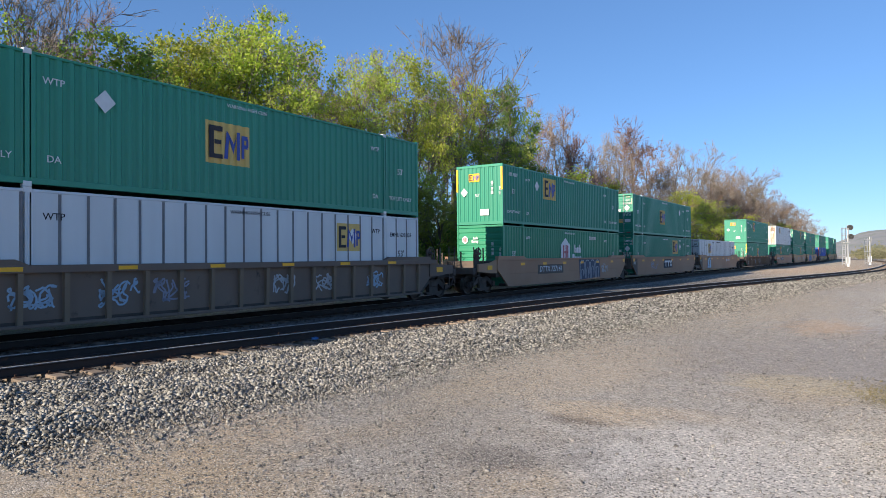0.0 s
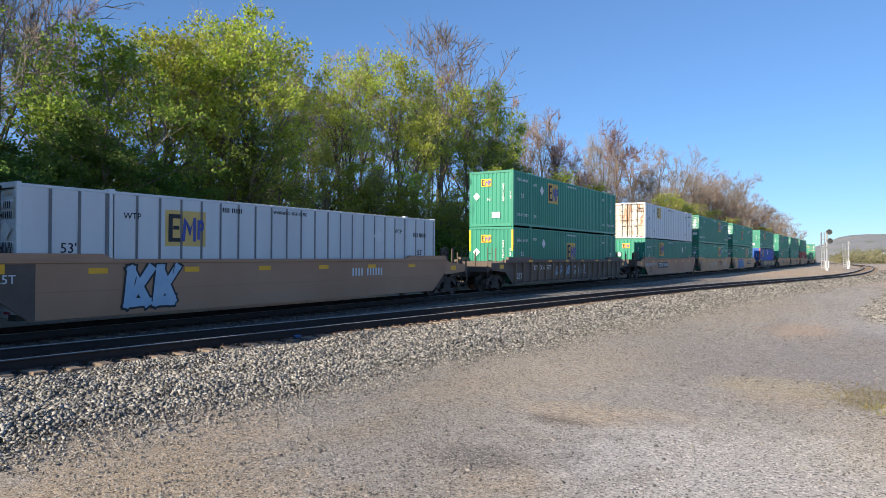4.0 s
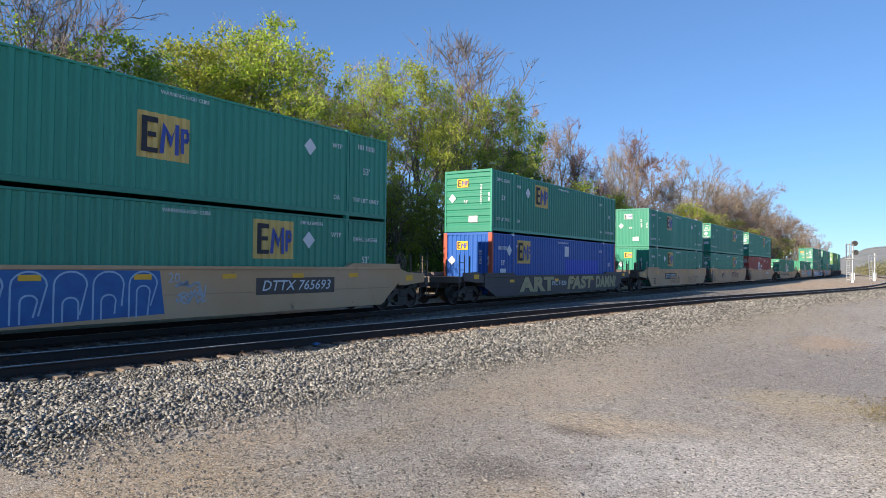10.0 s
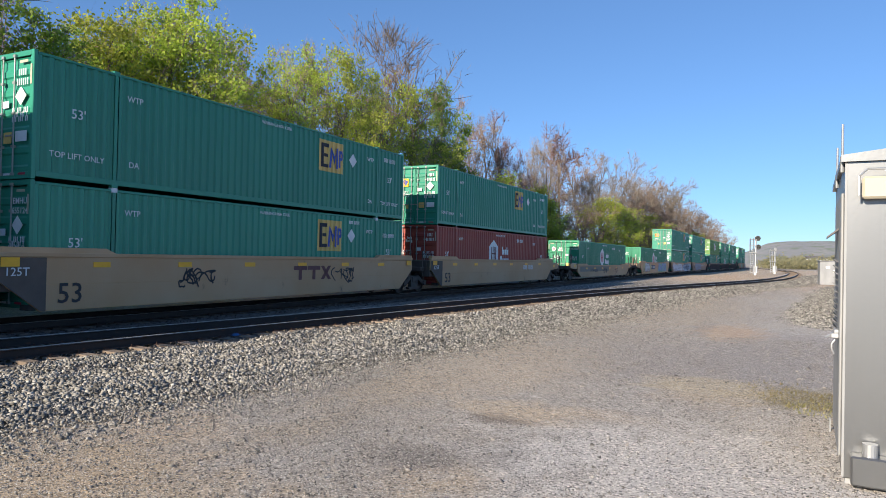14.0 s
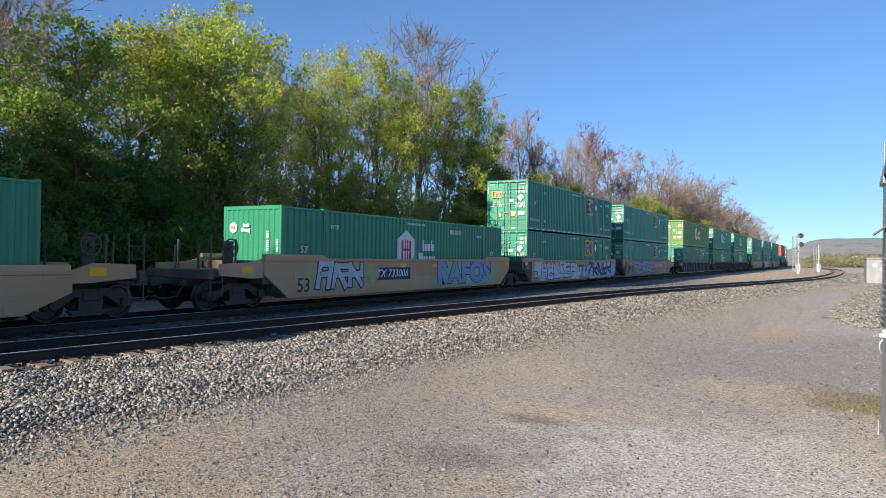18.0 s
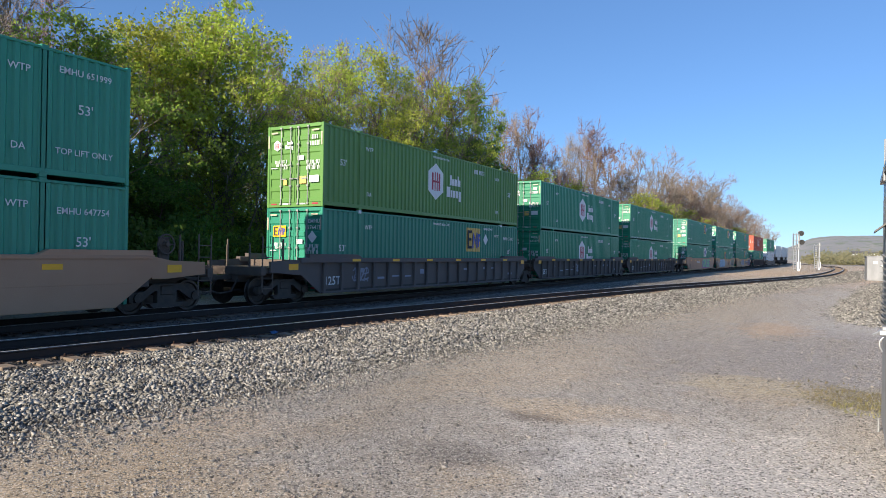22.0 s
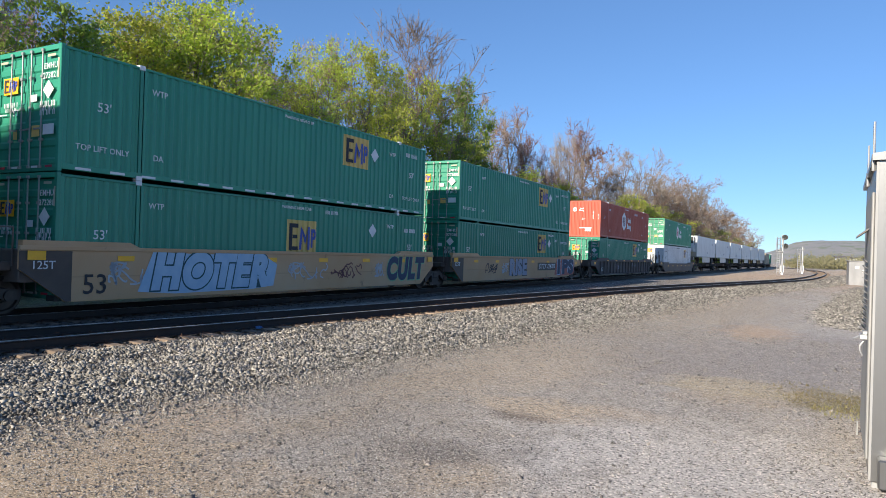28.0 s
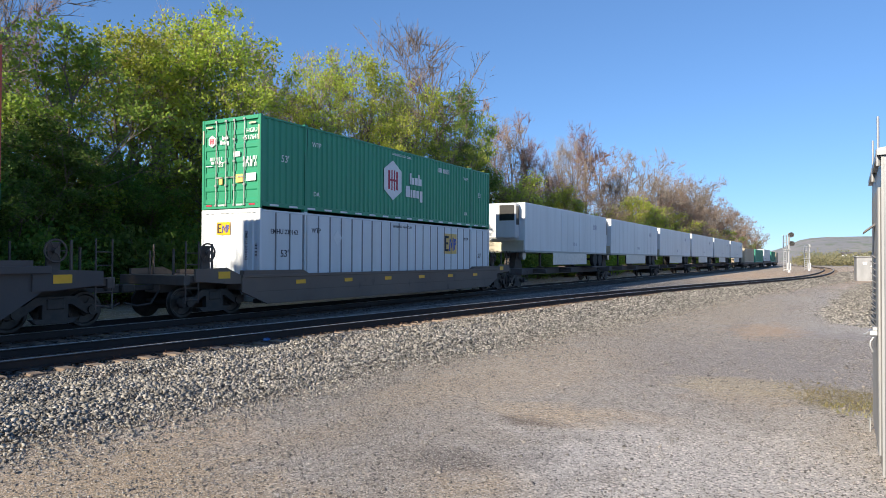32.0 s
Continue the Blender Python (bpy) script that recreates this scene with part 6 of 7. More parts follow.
def load_unit(i, u):
    lead, paint, kind, ends, top, low, up, extras = u
    mid = lead + HALF
    car_mid = lead + 8.08
    car = make_well_car(paint, kind, *("coupler" if c == "c" else "joint" for c in ends), top, i, extras)
    MOVING.append((car, car_mid, 0.0))
    for k, b in enumerate((low, up)):
        if b is None:
            continue
        p, brand, doors, ly, more = b
        more = {a: c for a, c in more.items() if a not in ("full", "badge_end")}
        box = make_container(p, brand, bool(doors), bool(k) or (low is b and "full" in b[4]), round(ly - 0.12, 3), 10 * i + k, **more)
        MOVING.append((box, mid, BOX_Z + k * (CH + 0.012)))


for i, u in enumerate(UNITS):
    load_unit(i, u)
for i in range(6):
    mid = 524.6 + 17.75 * i + HALF
    MOVING.append((make_spine_car(i), mid, 0.0))
    MOVING.append((make_trailer(i, i in (0, 1, 2)), mid, 0.0))
for i, (p, z) in enumerate((("tan_box", 1.2), ("green", 1.2), ("white", 1.5), ("green", 1.2), ("tan_box", 1.2))):
    mid = 633 + 19.5 * i + HALF
    flatcar = thing("flat_car", "dark low flat railcar carrying one container", "railcar", "flat cars of the train")
    part("deck", Shape().box(-1.3, 1.3, -9.4, 9.4, 0.95, z, 0.03), "dark_car", flatcar)
    part("centre_sill", Shape().prism([(-8, 0.95), (8, 0.95), (5.5, 0.5), (-5.5, 0.5)], 0, -0.5, 0.5), "dark_car", flatcar)
    for y in (-7.2, 7.2):
        make_truck(flatcar, y)
    MOVING.append((flatcar, mid, 0.0))
    MOVING.append((make_container(p, "plain", False, False, 0.5, 300 + i), mid, z))


# ---- trees ----
class Leaves:
    def __init__(self):
        self.c, self.s = [], []

    def mesh(self, name, seed, turn=0.7, thin=0.6):
        """Leaves turned a little towards the light from the south and above."""
        rng = np.random.RandomState(seed)
        c, s = np.array(self.c), np.array(self.s)
        n = len(c)
        up = rng.normal(size=(n, 3)) + np.array((-0.2, -0.8, 0.7)) * turn
        up /= np.linalg.norm(up, axis=1)[:, None]
        a = np.cross(up, rng.normal(size=(n, 3)))
        a /= np.linalg.norm(a, axis=1)[:, None]
        b = np.cross(up, a)
        v = np.stack([c - a * s[:, None], c + b * s[:, None] * thin, c + a * s[:, None], c - b * s[:, None] * thin], 1)
        me = bpy.data.meshes.new(name)
        me.vertices.add(n * 4)
        me.vertices.foreach_set("co", v.reshape(-1))
        me.loops.add(n * 4)
        me.loops.foreach_set("vertex_index", np.arange(n * 4, dtype=np.int32))
        me.polygons.add(n)
        me.polygons.foreach_set("loop_start", np.arange(0, n * 4, 4, dtype=np.int32))
        me.update(calc_edges=True)
        return me


def grow_tree(seed, limbs=5, levels=4, fork=0.3, open_=0.5, rise=0.12, fill=0.9, per=34, clump=0.42, leaf=0.065, low=0.25, sprays=5, thin_=0.008, trunk_r=0.16, vine=0, reach=1.0, ragged=0.0):
    """A tree ten metres high: a trunk that breaks into limbs, limbs that fork again and again, twig sprays and clumps of leaves at their ends."""
    rng = random.Random(seed)
    wood, fine, lv, ends = Shape(), Shape(), Leaves(), []

    def wobble(way, k):
        return (way + Vector((rng.gauss(0, k), rng.gauss(0, k), rng.gauss(0, k * 0.6)))).normalized()

    def turned(way, tilt):
        side = way.cross(Vector((rng.gauss(0, 1), rng.gauss(0, 1), rng.gauss(0, 1)))).normalized()
        return (way * math.cos(tilt) + side * math.sin(tilt)).normalized()

    def sliver(p, way, length, w):
        side = way.cross(Vector((rng.gauss(0, 1), rng.gauss(0, 1), rng.gauss(0, 1)))).normalized() * w
        o, e = len(fine.v), p + way * length
        fine.v += [tuple(p - side), tuple(p + side), tuple(e + side * 0.35), tuple(e - side * 0.35)]
        fine.f.append([o, o + 1, o + 2, o + 3])

    def spray(p, way):
        for _ in range(sprays):
            w1 = turned(way, abs(rng.gauss(0, 0.6)))
            n1 = rng.uniform(0.3, 0.75)
            sliver(p, w1, n1, thin_ * 0.75)
            for _ in range(2):
                sliver(p + w1 * n1 * rng.uniform(0.2, 0.8), turned(w1, rng.uniform(0.3, 0.8)), n1 * rng.uniform(0.3, 0.6), thin_ * 0.5)

    def grow(p, way, length, r, depth):
        n = 3
        for k in range(n):
            way = wobble(way + Vector((0, 0, rise * 0.5)), 0.15 if depth else 0.06)
            q = p + way * (length / n)
            r1 = max(r * 0.86, thin_ * 0.8)
            (wood if depth < 3 else fine).tube(p, q, r, r1, 6 if depth < 2 else 4 if depth < 3 else 3, False)
            if depth and rng.random() < 0.45:
                child = turned(way, rng.uniform(0.5, 1.0))
                if depth < levels:
                    grow(q, child, length * rng.uniform(0.45, 0.7), r1 * 0.5, depth + 1)
                else:
                    ends.append((q, child))
            p, r = q, r1
        if depth >= levels:
            ends.append((p, way))
            return
        for _ in range(2 if rng.random() < 0.7 else 3):
            grow(p, turned(way, rng.uniform(0.25, 0.65)), length * rng.uniform(0.62, 0.85), r * rng.uniform(0.55, 0.75), depth + 1)

    # the stem, with limbs leaving it from the fork upwards
    p, way, r = Vector((0, 0, -0.3)), wobble(Vector((0, 0, 1)), 0.05), trunk_r
    stem = [p]
    for k in range(8):
        way = wobble(way + Vector((0, 0, 0.2)), 0.09)
        q = p + way * 0.92
        wood.tube(p, q, r, r * 0.86, 7, False)
        p, r = q, r * 0.86
        stem.append(p)
    for i in range(limbs):
        f = fork + (0.96 - fork) * (i + rng.uniform(0, 0.8)) / limbs
        at = stem[int(f * 8)].lerp(stem[min(int(f * 8) + 1, 8)], f * 8 % 1)
        a = i * 2.4 + rng.uniform(-0.5, 0.5)
        tilt = open_ * rng.uniform(0.75, 1.25) * (1.15 - 0.5 * f)
        out = Vector((math.cos(a) * math.sin(tilt), math.sin(a) * math.sin(tilt), math.cos(tilt)))
        grow(at, out, reach * (2.5 - 1.15 * f) * rng.uniform(0.8, 1.2), trunk_r * (0.62 - 0.32 * f), 1)
    # weak shoots low on the stem
    for _ in range(int(low * 26)):
        f = rng.uniform(0.06, 0.55)
        a = rng.uniform(0, 6.28)
        grow(stem[int(f * 8)], Vector((math.cos(a), math.sin(a), rng.uniform(0.0, 0.7))).normalized(), rng.uniform(0.7, 1.4), 0.03, max(levels - 1, 2))
    for q, w in ends:
        spray(q, w)
        if rng.random() < fill * (1 - ragged * noise.noise(q * 0.45 + Vector((seed, 0, 0))) * 2):
            k, c = clump * rng.uniform(0.55, 1.25), q + w * 0.2
            for _ in range(int(per * rng.uniform(0.5, 1.4))):
                lv.c.append((c.x + rng.gauss(0, k * 0.6), c.y + rng.gauss(0, k * 0.6), c.z + rng.gauss(0, k * 0.38)))
                lv.s.append(leaf * rng.uniform(0.6, 1.35))
    # creepers hanging round the stem
    for _ in range(vine):
        f = rng.random() ** 0.8 * 0.99
        c = stem[int(f * 8)].lerp(stem[int(f * 8) + 1], f * 8 % 1)
        a, q = rng.uniform(0, 6.28), abs(rng.gauss(0, 0.2)) + 0.05 + 0.25 * (f > 0.85) * rng.random()
        sliver(c + Vector((math.cos(a) * q, math.sin(a) * q, 0)), Vector((rng.gauss(0, 0.5), rng.gauss(0, 0.5), rng.uniform(-1, 0.7))).normalized(), rng.uniform(0.25, 0.8), thin_)
    top = max(max(v[2] for v in fine.v), max(q.z for q, w in ends))
    return wood.mesh("trunk", True), fine.mesh("twigs"), (lv.mesh("leaves", seed) if lv.c else None), top


# leaf colour, twig colour, label, how it grows
TREE_KINDS = {
    "bright": ("leaf_bright", "twig_grey", "tall spring tree with fresh yellow green leaves", dict(fill=0.62, ragged=0.7, per=44, clump=0.44, limbs=8, sprays=4, levels=3, fork=0.2, low=0.35, leaf=0.07, reach=1.15)),
    "mid": ("leaf_mid", "bark", "leafy spring green tree at the trackside", dict(fill=0.75, per=52, clump=0.45, limbs=8, levels=3, fork=0.18, low=0.6, leaf=0.07, ragged=0.5, reach=1.15)),
    "dark": ("leaf_dark", "bark", "dense dark green tree at the trackside", dict(fill=1.0, per=80, clump=0.5, limbs=8, levels=3, fork=0.15, low=0.9, leaf=0.075, reach=1.15)),
    "olive": ("leaf_olive", "twig", "half-bare tree with yellow green catkins", dict(fill=0.5, ragged=0.8, per=34, clump=0.4, limbs=8, levels=3, fork=0.2, open_=0.42, rise=0.2, low=0.3, sprays=6, thin_=0.01, reach=1.15)),
    "red": ("leaf_red", "twig", "bare tree with red brown buds", dict(fill=0.5, per=14, leaf=0.045, limbs=8, levels=3, fork=0.25, sprays=9, thin_=0.011, low=0.3, reach=1.15)),
    "bare": (None, "bark", "tall leafless tree with dark forking limbs", dict(fill=0, limbs=5, levels=4, fork=0.45, open_=0.55, rise=0.14, low=0, sprays=2, thin_=0.016, trunk_r=0.17, reach=1.2)),
    "vine": ("leaf_red", "twig_vine", "bare stem wrapped in red brown creepers", dict(fill=0.1, per=12, leaf=0.05, limbs=4, levels=3, fork=0.55, open_=0.5, low=0, sprays=5, thin_=0.016, vine=900, reach=0.8)),
    "far_olive": ("leaf_olive", "twig", "half-bare tree with yellow green catkins", dict(fill=0.7, per=16, leaf=0.11, clump=0.6, limbs=6, levels=3, fork=0.2, low=0.5, sprays=6, thin_=0.02)),
    "far_green": ("leaf_bright", "twig", "low spring tree with fresh green leaves", dict(fill=0.95, per=26, leaf=0.11, clump=0.6, limbs=7, levels=3, fork=0.15, low=0.9, sprays=3, thin_=0.02)),
    "far_bare": (None, "twig_grey", "leafless grey brown tree", dict(fill=0, limbs=8, levels=3, fork=0.25, open_=0.55, rise=0.16, low=0.3, sprays=4, thin_=0.016, reach=1.2)),
    "far_red": ("leaf_red", "twig", "bare tree with red brown buds", dict(fill=0.4, per=8, leaf=0.07, limbs=7, levels=3, fork=0.25, open_=0.5, low=0.3, sprays=5, thin_=0.016)),
}
PROTO = {}
for kind, seeds in (("bright", (3, 14, 17)), ("mid", (5, 21, 24)), ("dark", (7, 8)), ("olive", (9, 30)), ("red", (11,)), ("bare", (13, 37)), ("vine", (51, 52)), ("far_olive", (41, 42)), ("far_green", (61, 62)), ("far_bare", (45, 46, 47)), ("far_red", (43, 44))):
    PROTO[kind] = [grow_tree(s_, **TREE_KINDS[kind][3]) for s_ in seeds]


def plant(x, y, h, kind, rng, wide=1.0):
    wood, fine, leaves, top = PROTO[kind][rng.randrange(len(PROTO[kind]))]
    leaf, twig, label, _ = TREE_KINDS[kind]
    k = h / top
    root = thing("tree", label, "tree", "trees along the railway")
    root.matrix_basis = pose(x, y, ground_z(x, min(y, 320)) if y < 190 else -0.2, 0, 0, rng.uniform(0, 360)) @ Matrix.Diagonal((k * wide, k * wide, k, 1))
    part("trunk", wood, "bark", root)
    part("twig_spray", fine, twig, root)
    if leaves:
        part("crown", leaves, leaf, root)
    return root


rng_t = random.Random(4)


def by_sight(az, el, x, kind, wide=1.0):
    """A tree whose top is seen under these angles from the lot, standing at x."""
    y = x / math.tan(radians(az))
    h = EYE + math.tan(radians(el)) * math.hypot(x, y) - (0.6 if x < -20 else 0)
    return plant(x, y, h, kind, rng_t, wide)


# the trees that stand out, stand by stand: bearing, height angle, x, kind, width
for az, el, x, kind, wide in (
        (-67.5, 20, -26, "mid", 1), (-65.5, 22, -25, "bare", 0.8), (-62.3, 22.5, -26.5, "bare", 0.8), (-60.5, 18.5, -31, "red", 0.9), (-59, 18.4, -24, "mid", 1), (-56, 18.8, -25.5, "bright", 1.05),
        (-53.5, 19.4, -24.5, "mid", 1.0), (-51.6, 20.0, -27, "red", 0.8), (-50.2, 19.8, -25, "bright", 0.9), (-47.6, 18.8, -24.5, "bright", 1.0), (-46.3, 18.4, -28, "bare", 0.6), (-47, 14.5, -23.5, "mid", 0.9)):
    by_sight(az, el, x, kind, wide)
for az, el, x, kind, wide in (
        (-44.2, 17.2, -27, "olive", 0.75), (-42.6, 15.6, -30, "red", 0.9), (-41.2, 17.4, -26, "olive", 0.8), (-39.7, 16.6, -25, "bright", 0.7), (-38.4, 17.4, -27, "olive", 0.8), (-36.5, 17.2, -25.5, "bright", 0.75),
        (-34.6, 16.6, -26, "olive", 0.8), (-33.4, 15.6, -29, "red", 0.9), (-32.2, 20.8, -27, "bare", 0.95), (-31.8, 15.8, -25, "bright", 0.8), (-30.0, 15.0, -25.5, "mid", 0.75), (-27.3, 15.4, -26.5, "mid", 0.62), (-26.8, 10.4, -23.8, "dark", 0.95)):
    by_sight(az, el, x, kind, wide)
for az, el, x, kind, wide in (
        (-24.9, 13.6, -28, "far_red", 0.7), (-23.9, 12.2, -27, "far_bare", 0.7), (-22.55, 12.8, -26.5, "vine", 0.8), (-21.0, 9.6, -26.5, "vine", 0.8), (-20.0, 10.6, -27.5, "far_bare", 0.5), (-18.7, 10.8, -26, "far_bare", 0.45), (-16.95, 11.3, -26.5, "vine", 0.95),
        (-15.6, 10.0, -27, "far_red", 0.7), (-14.4, 9.2, -27, "far_bare", 0.9), (-12.9, 9.1, -26.5, "far_bare", 1.1), (-11.6, 8.6, -26.5, "far_bare", 1.0), (-10.5, 7.4, -26, "far_red", 0.9), (-9.3, 6.9, -25.5, "far_bare", 1.0), (-8.2, 6.3, -25.5, "far_bare", 1.0)):
    by_sight(az, el, x, kind, wide)
# crowns that fill the stand under its top line
LINE_AZ, LINE_EL = (-68, -56, -50, -46.4, -45.3, -44, -38, -34, -30, -26, -24, -20, -16, -12, -9, -6.5, -4.5, -3.7), (17, 17, 18, 16.5, 12.5, 15.4, 15.8, 15.2, 14, 12.4, 9.2, 8.2, 8, 7.2, 6.2, 5.0, 3.2, 1.8)


def fill_stand(lo, hi, step, share, xs, kinds, wide):
    az = lo
    while az < hi:
        el = float(np.interp(az, LINE_AZ, LINE_EL)) * rng_t.uniform(*share)
        by_sight(az, el, rng_t.uniform(*xs), rng_t.choice(kinds), wide * rng_t.uniform(0.85, 1.15))
        az += step * rng_t.uniform(0.8, 1.2)


# the dark leaf kind low in this left stand stands in for shade
fill_stand(-68, -46.5, 4.4, (0.45, 0.7), (-24, -22.5), ("mid", "dark", "mid"), 1.2)
fill_stand(-45, -29, 3.6, (0.45, 0.7), (-24.5, -22.5), ("bright", "mid", "olive"), 1.1)
fill_stand(-37, -25, 2.4, (0.3, 0.52), (-23.5, -22), ("bright", "mid"), 1.4)
fill_stand(-24.6, -17, 1.2, (0.7, 0.88), (-24.5, -22.5), ("far_green", "far_green", "far_green", "far_olive"), 1.1)
fill_stand(-17, -9, 0.9, (0.5, 0.78), (-24.5, -22.5), ("far_olive", "far_red", "far_olive", "far_bare", "far_green"), 1.1)
fill_stand(-11, -4.2, 0.6, (0.5, 0.75), (-23.5, -22), ("far_olive", "far_olive", "far_red"), 1.2)
fill_stand(-24, -3.9, 1.1, (0.8, 1.0), (-29, -25), ("far_bare", "far_red", "far_bare"), 0.95)
fill_stand(-9, -3.9, 0.6, (0.75, 1.0), (-24.5, -22), ("far_bare", "far_bare", "far_red"), 1.15)
fill_stand(-12, -4.2, 0.7, (0.85, 1.03), (-25.5, -23.5), ("far_bare", "far_red", "far_bare"), 0.9)
# the wood goes on to the south and shades the stand from the low sun
for i in range(6):
    plant(-26 - (i % 2) * 2.6, -2 - i * 6.5, rng_t.uniform(9, 12), ("olive", "bright")[i % 2], rng_t, 1.0)


for i in range(10):
    plant(-20.9 - (i % 3) * 1.3, -11 - i * 2.4, rng_t.uniform(13, 15), ("mid", "dark", "mid", "bright")[i % 4], rng_t, 1.1)
# low dark trees out of view, added to shade the foot of the left stand
for i in range(5):
    plant(-22.8 - (i % 2), 8 - i * 3, rng_t.uniform(6, 8), "dark", rng_t, 1.3)


def grow_bush(seed, n, size, r=1.6, h=2.6):
    rng = random.Random(seed)
    stems = Shape()
    lv = Leaves()
    heads = []
    for _ in range(22):
        a, q = rng.uniform(0, 6.28), rng.uniform(0.1, 1)
        e = Vector((math.cos(a) * r * q, math.sin(a) * r * q, h * rng.uniform(0.35, 1) * (1.1 - 0.5 * q)))
        m = Vector((e.x * 0.4, e.y * 0.4, e.z * 0.55))
        stems.tube((e.x * 0.1, e.y * 0.1, -0.1), m, 0.03, 0.02, 4, False).tube(m, e, 0.02, 0.006, 4, False)
        heads += [e, m.lerp(e, 0.6), m]
    for _ in range(n):
        c = heads[rng.randrange(len(heads))]
        lv.c.append((c.x + rng.gauss(0, 0.26), c.y + rng.gauss(0, 0.26), max(0.03, c.z + rng.gauss(0, 0.2))))
        lv.s.append(size * rng.uniform(0.6, 1.4))
    return stems.mesh("stems"), lv.mesh("foliage", seed)


def shrubs():
    """Tall tangled shrubs that close the view between the trunks."""
    kinds = [grow_bush(s_, 5200, 0.085, 2.2, 5.0) for s_ in (12, 15)]
    for i in range(32):
        y = -4 + i * 2.0 + max(0, i - 18) * 2.0
        x = -25.5 - rng_t.uniform(0, 3)
        b = thing("bush", "tall tangled shrub under the trackside trees", "bush", "undergrowth along the railway")
        b.matrix_basis = pose(x, y, ground_z(x, y) - 0.03, 0, 0, rng_t.uniform(0, 360)) @ Matrix.Diagonal((1.2, 1.2, rng_t.uniform(0.8, 1.15), 1))
        part("stem", kinds[i % 2][0], "bark", b)
        part("foliage", kinds[i % 2][1], rng_t.choice(("leaf_dark", "leaf_mid")), b)


shrubs()
BUSHES = [grow_bush(s_, 4200, 0.075) for s_ in (2, 4, 8)]
for i in range(84):
    y = 1 + i * 1.25 + (max(0, i - 30) ** 1.5) * 0.25
    if y > 235:
        break
    x = rng_t.uniform(-22.5, -20.6) if y < 190 else rng_t.uniform(-22.5, -20)
    st, fo = BUSHES[i % 3]
    b = thing("bush", "tangled green undergrowth beside the railway", "bush", "undergrowth along the railway")
    k = rng_t.uniform(0.8, 1.25) * (1 + 0.15 * (y > 60))
    b.matrix_basis = pose(x, y, ground_z(x, y) - 0.03, 0, 0, rng_t.uniform(0, 360)) @ Matrix.Diagonal((k, k, k * rng_t.uniform(0.8, 1.2), 1))
    part("stem", st, "bark", b)
    part("foliage", fo, rng_t.choice(("leaf_dark", "leaf_mid", "leaf_dark") if y < 60 else ("leaf_mid", "leaf_olive", "leaf_mid")), b)


# ---- signals, cabinets, far distance ----
def make_signal(x, y, h, facing):
    """A silver mast inside a caged ladder, with a railed platform and two round heads."""
    z = ground_z(x, y)
    root = thing("railway_signal", "silver signal mast with caged ladder and round black heads", "signal", "signals beside the track", at=pose(x, y, z))
    part("base", Shape().box(-0.2, 0.2, -0.2, 0.2, -0.1, 0.35, 0.03), "galv", root)
    part("mast", Shape().tube((0, 0, 0.3), (0, 0, h), 0.13, n=12), "galv", root)
    lad = Shape()
    for dx in (-0.75, -0.32):
        lad.tube((dx, -0.05, 0.2), (dx, -0.05, h - 0.3), 0.055)
    for i in range(int((h - 0.8) / 0.36)):
        lad.tube((-0.75, -0.05, 0.45 + 0.36 * i), (-0.32, -0.05, 0.45 + 0.36 * i), 0.035)
    part("ladder", lad, "galv", root)
    for z1 in (h - 2.6, h - 1.5, h - 0.5):
        part("cage_hoop", Shape().path([(-0.85, 0.3, z1), (-0.85, -0.45, z1), (0.15, -0.45, z1), (0.15, 0.3, z1), (-0.85, 0.3, z1)], 0.045), "galv", root)
    for dx in (-0.85, -0.35, 0.15):
        part("cage_bar", Shape().tube((dx, -0.45, h - 2.6), (dx, -0.45, h - 0.5), 0.035), "galv", root)
    part("platform", Shape().box(-0.9, 0.3, -0.5, 0.35, h - 2.72, h - 2.64, 0.01), "galv_dull", root)
    if facing:
        for z1, x1 in ((h - 0.35, 0.34), (h - 1.75, 0.42)):
            hd = part("signal_head", Shape().lathe([(-0.05, 0.05), (-0.06, 0.40), (-0.02, 0.42), (0.02, 0.40), (0.04, 0.2)], (x1, -0.2, z1), 1, 28), "black", root, "round black signal target")
            for dx, dz in ((0, 0.18), (-0.16, -0.1), (0.16, -0.1)):
                part("lens", Shape().lathe([(-0.1, 0.02), (-0.1, 0.08), (0.02, 0.09)], (x1 + dx, -0.24, z1 + dz), 1, 14), "lens_dark", hd)
                part("hood", Shape().strip([[(x1 + dx + 0.11 * math.cos(a), yy, z1 + dz + 0.11 * math.sin(a)) for a in np.linspace(0.1, 3.04, 9)] for yy in (-0.5, -0.25)]), "black", hd)
    else:
        part("signal_head", Shape().box(0.16, 0.3, -0.2, 0.25, h - 1.0, h - 0.1, 0.03), "galv_dull", root, "signal head seen from behind")
    part("relay_box", Shape().box(-0.3, 0.3, 0.1, 0.45, 0.4, 1.5, 0.02), "galv", root)
    return root


make_signal(-4.65, 121, 6.35, True)
make_signal(-2.1, 141, 4.95, False)
make_signal(-21.4, 131, 6.3, True)


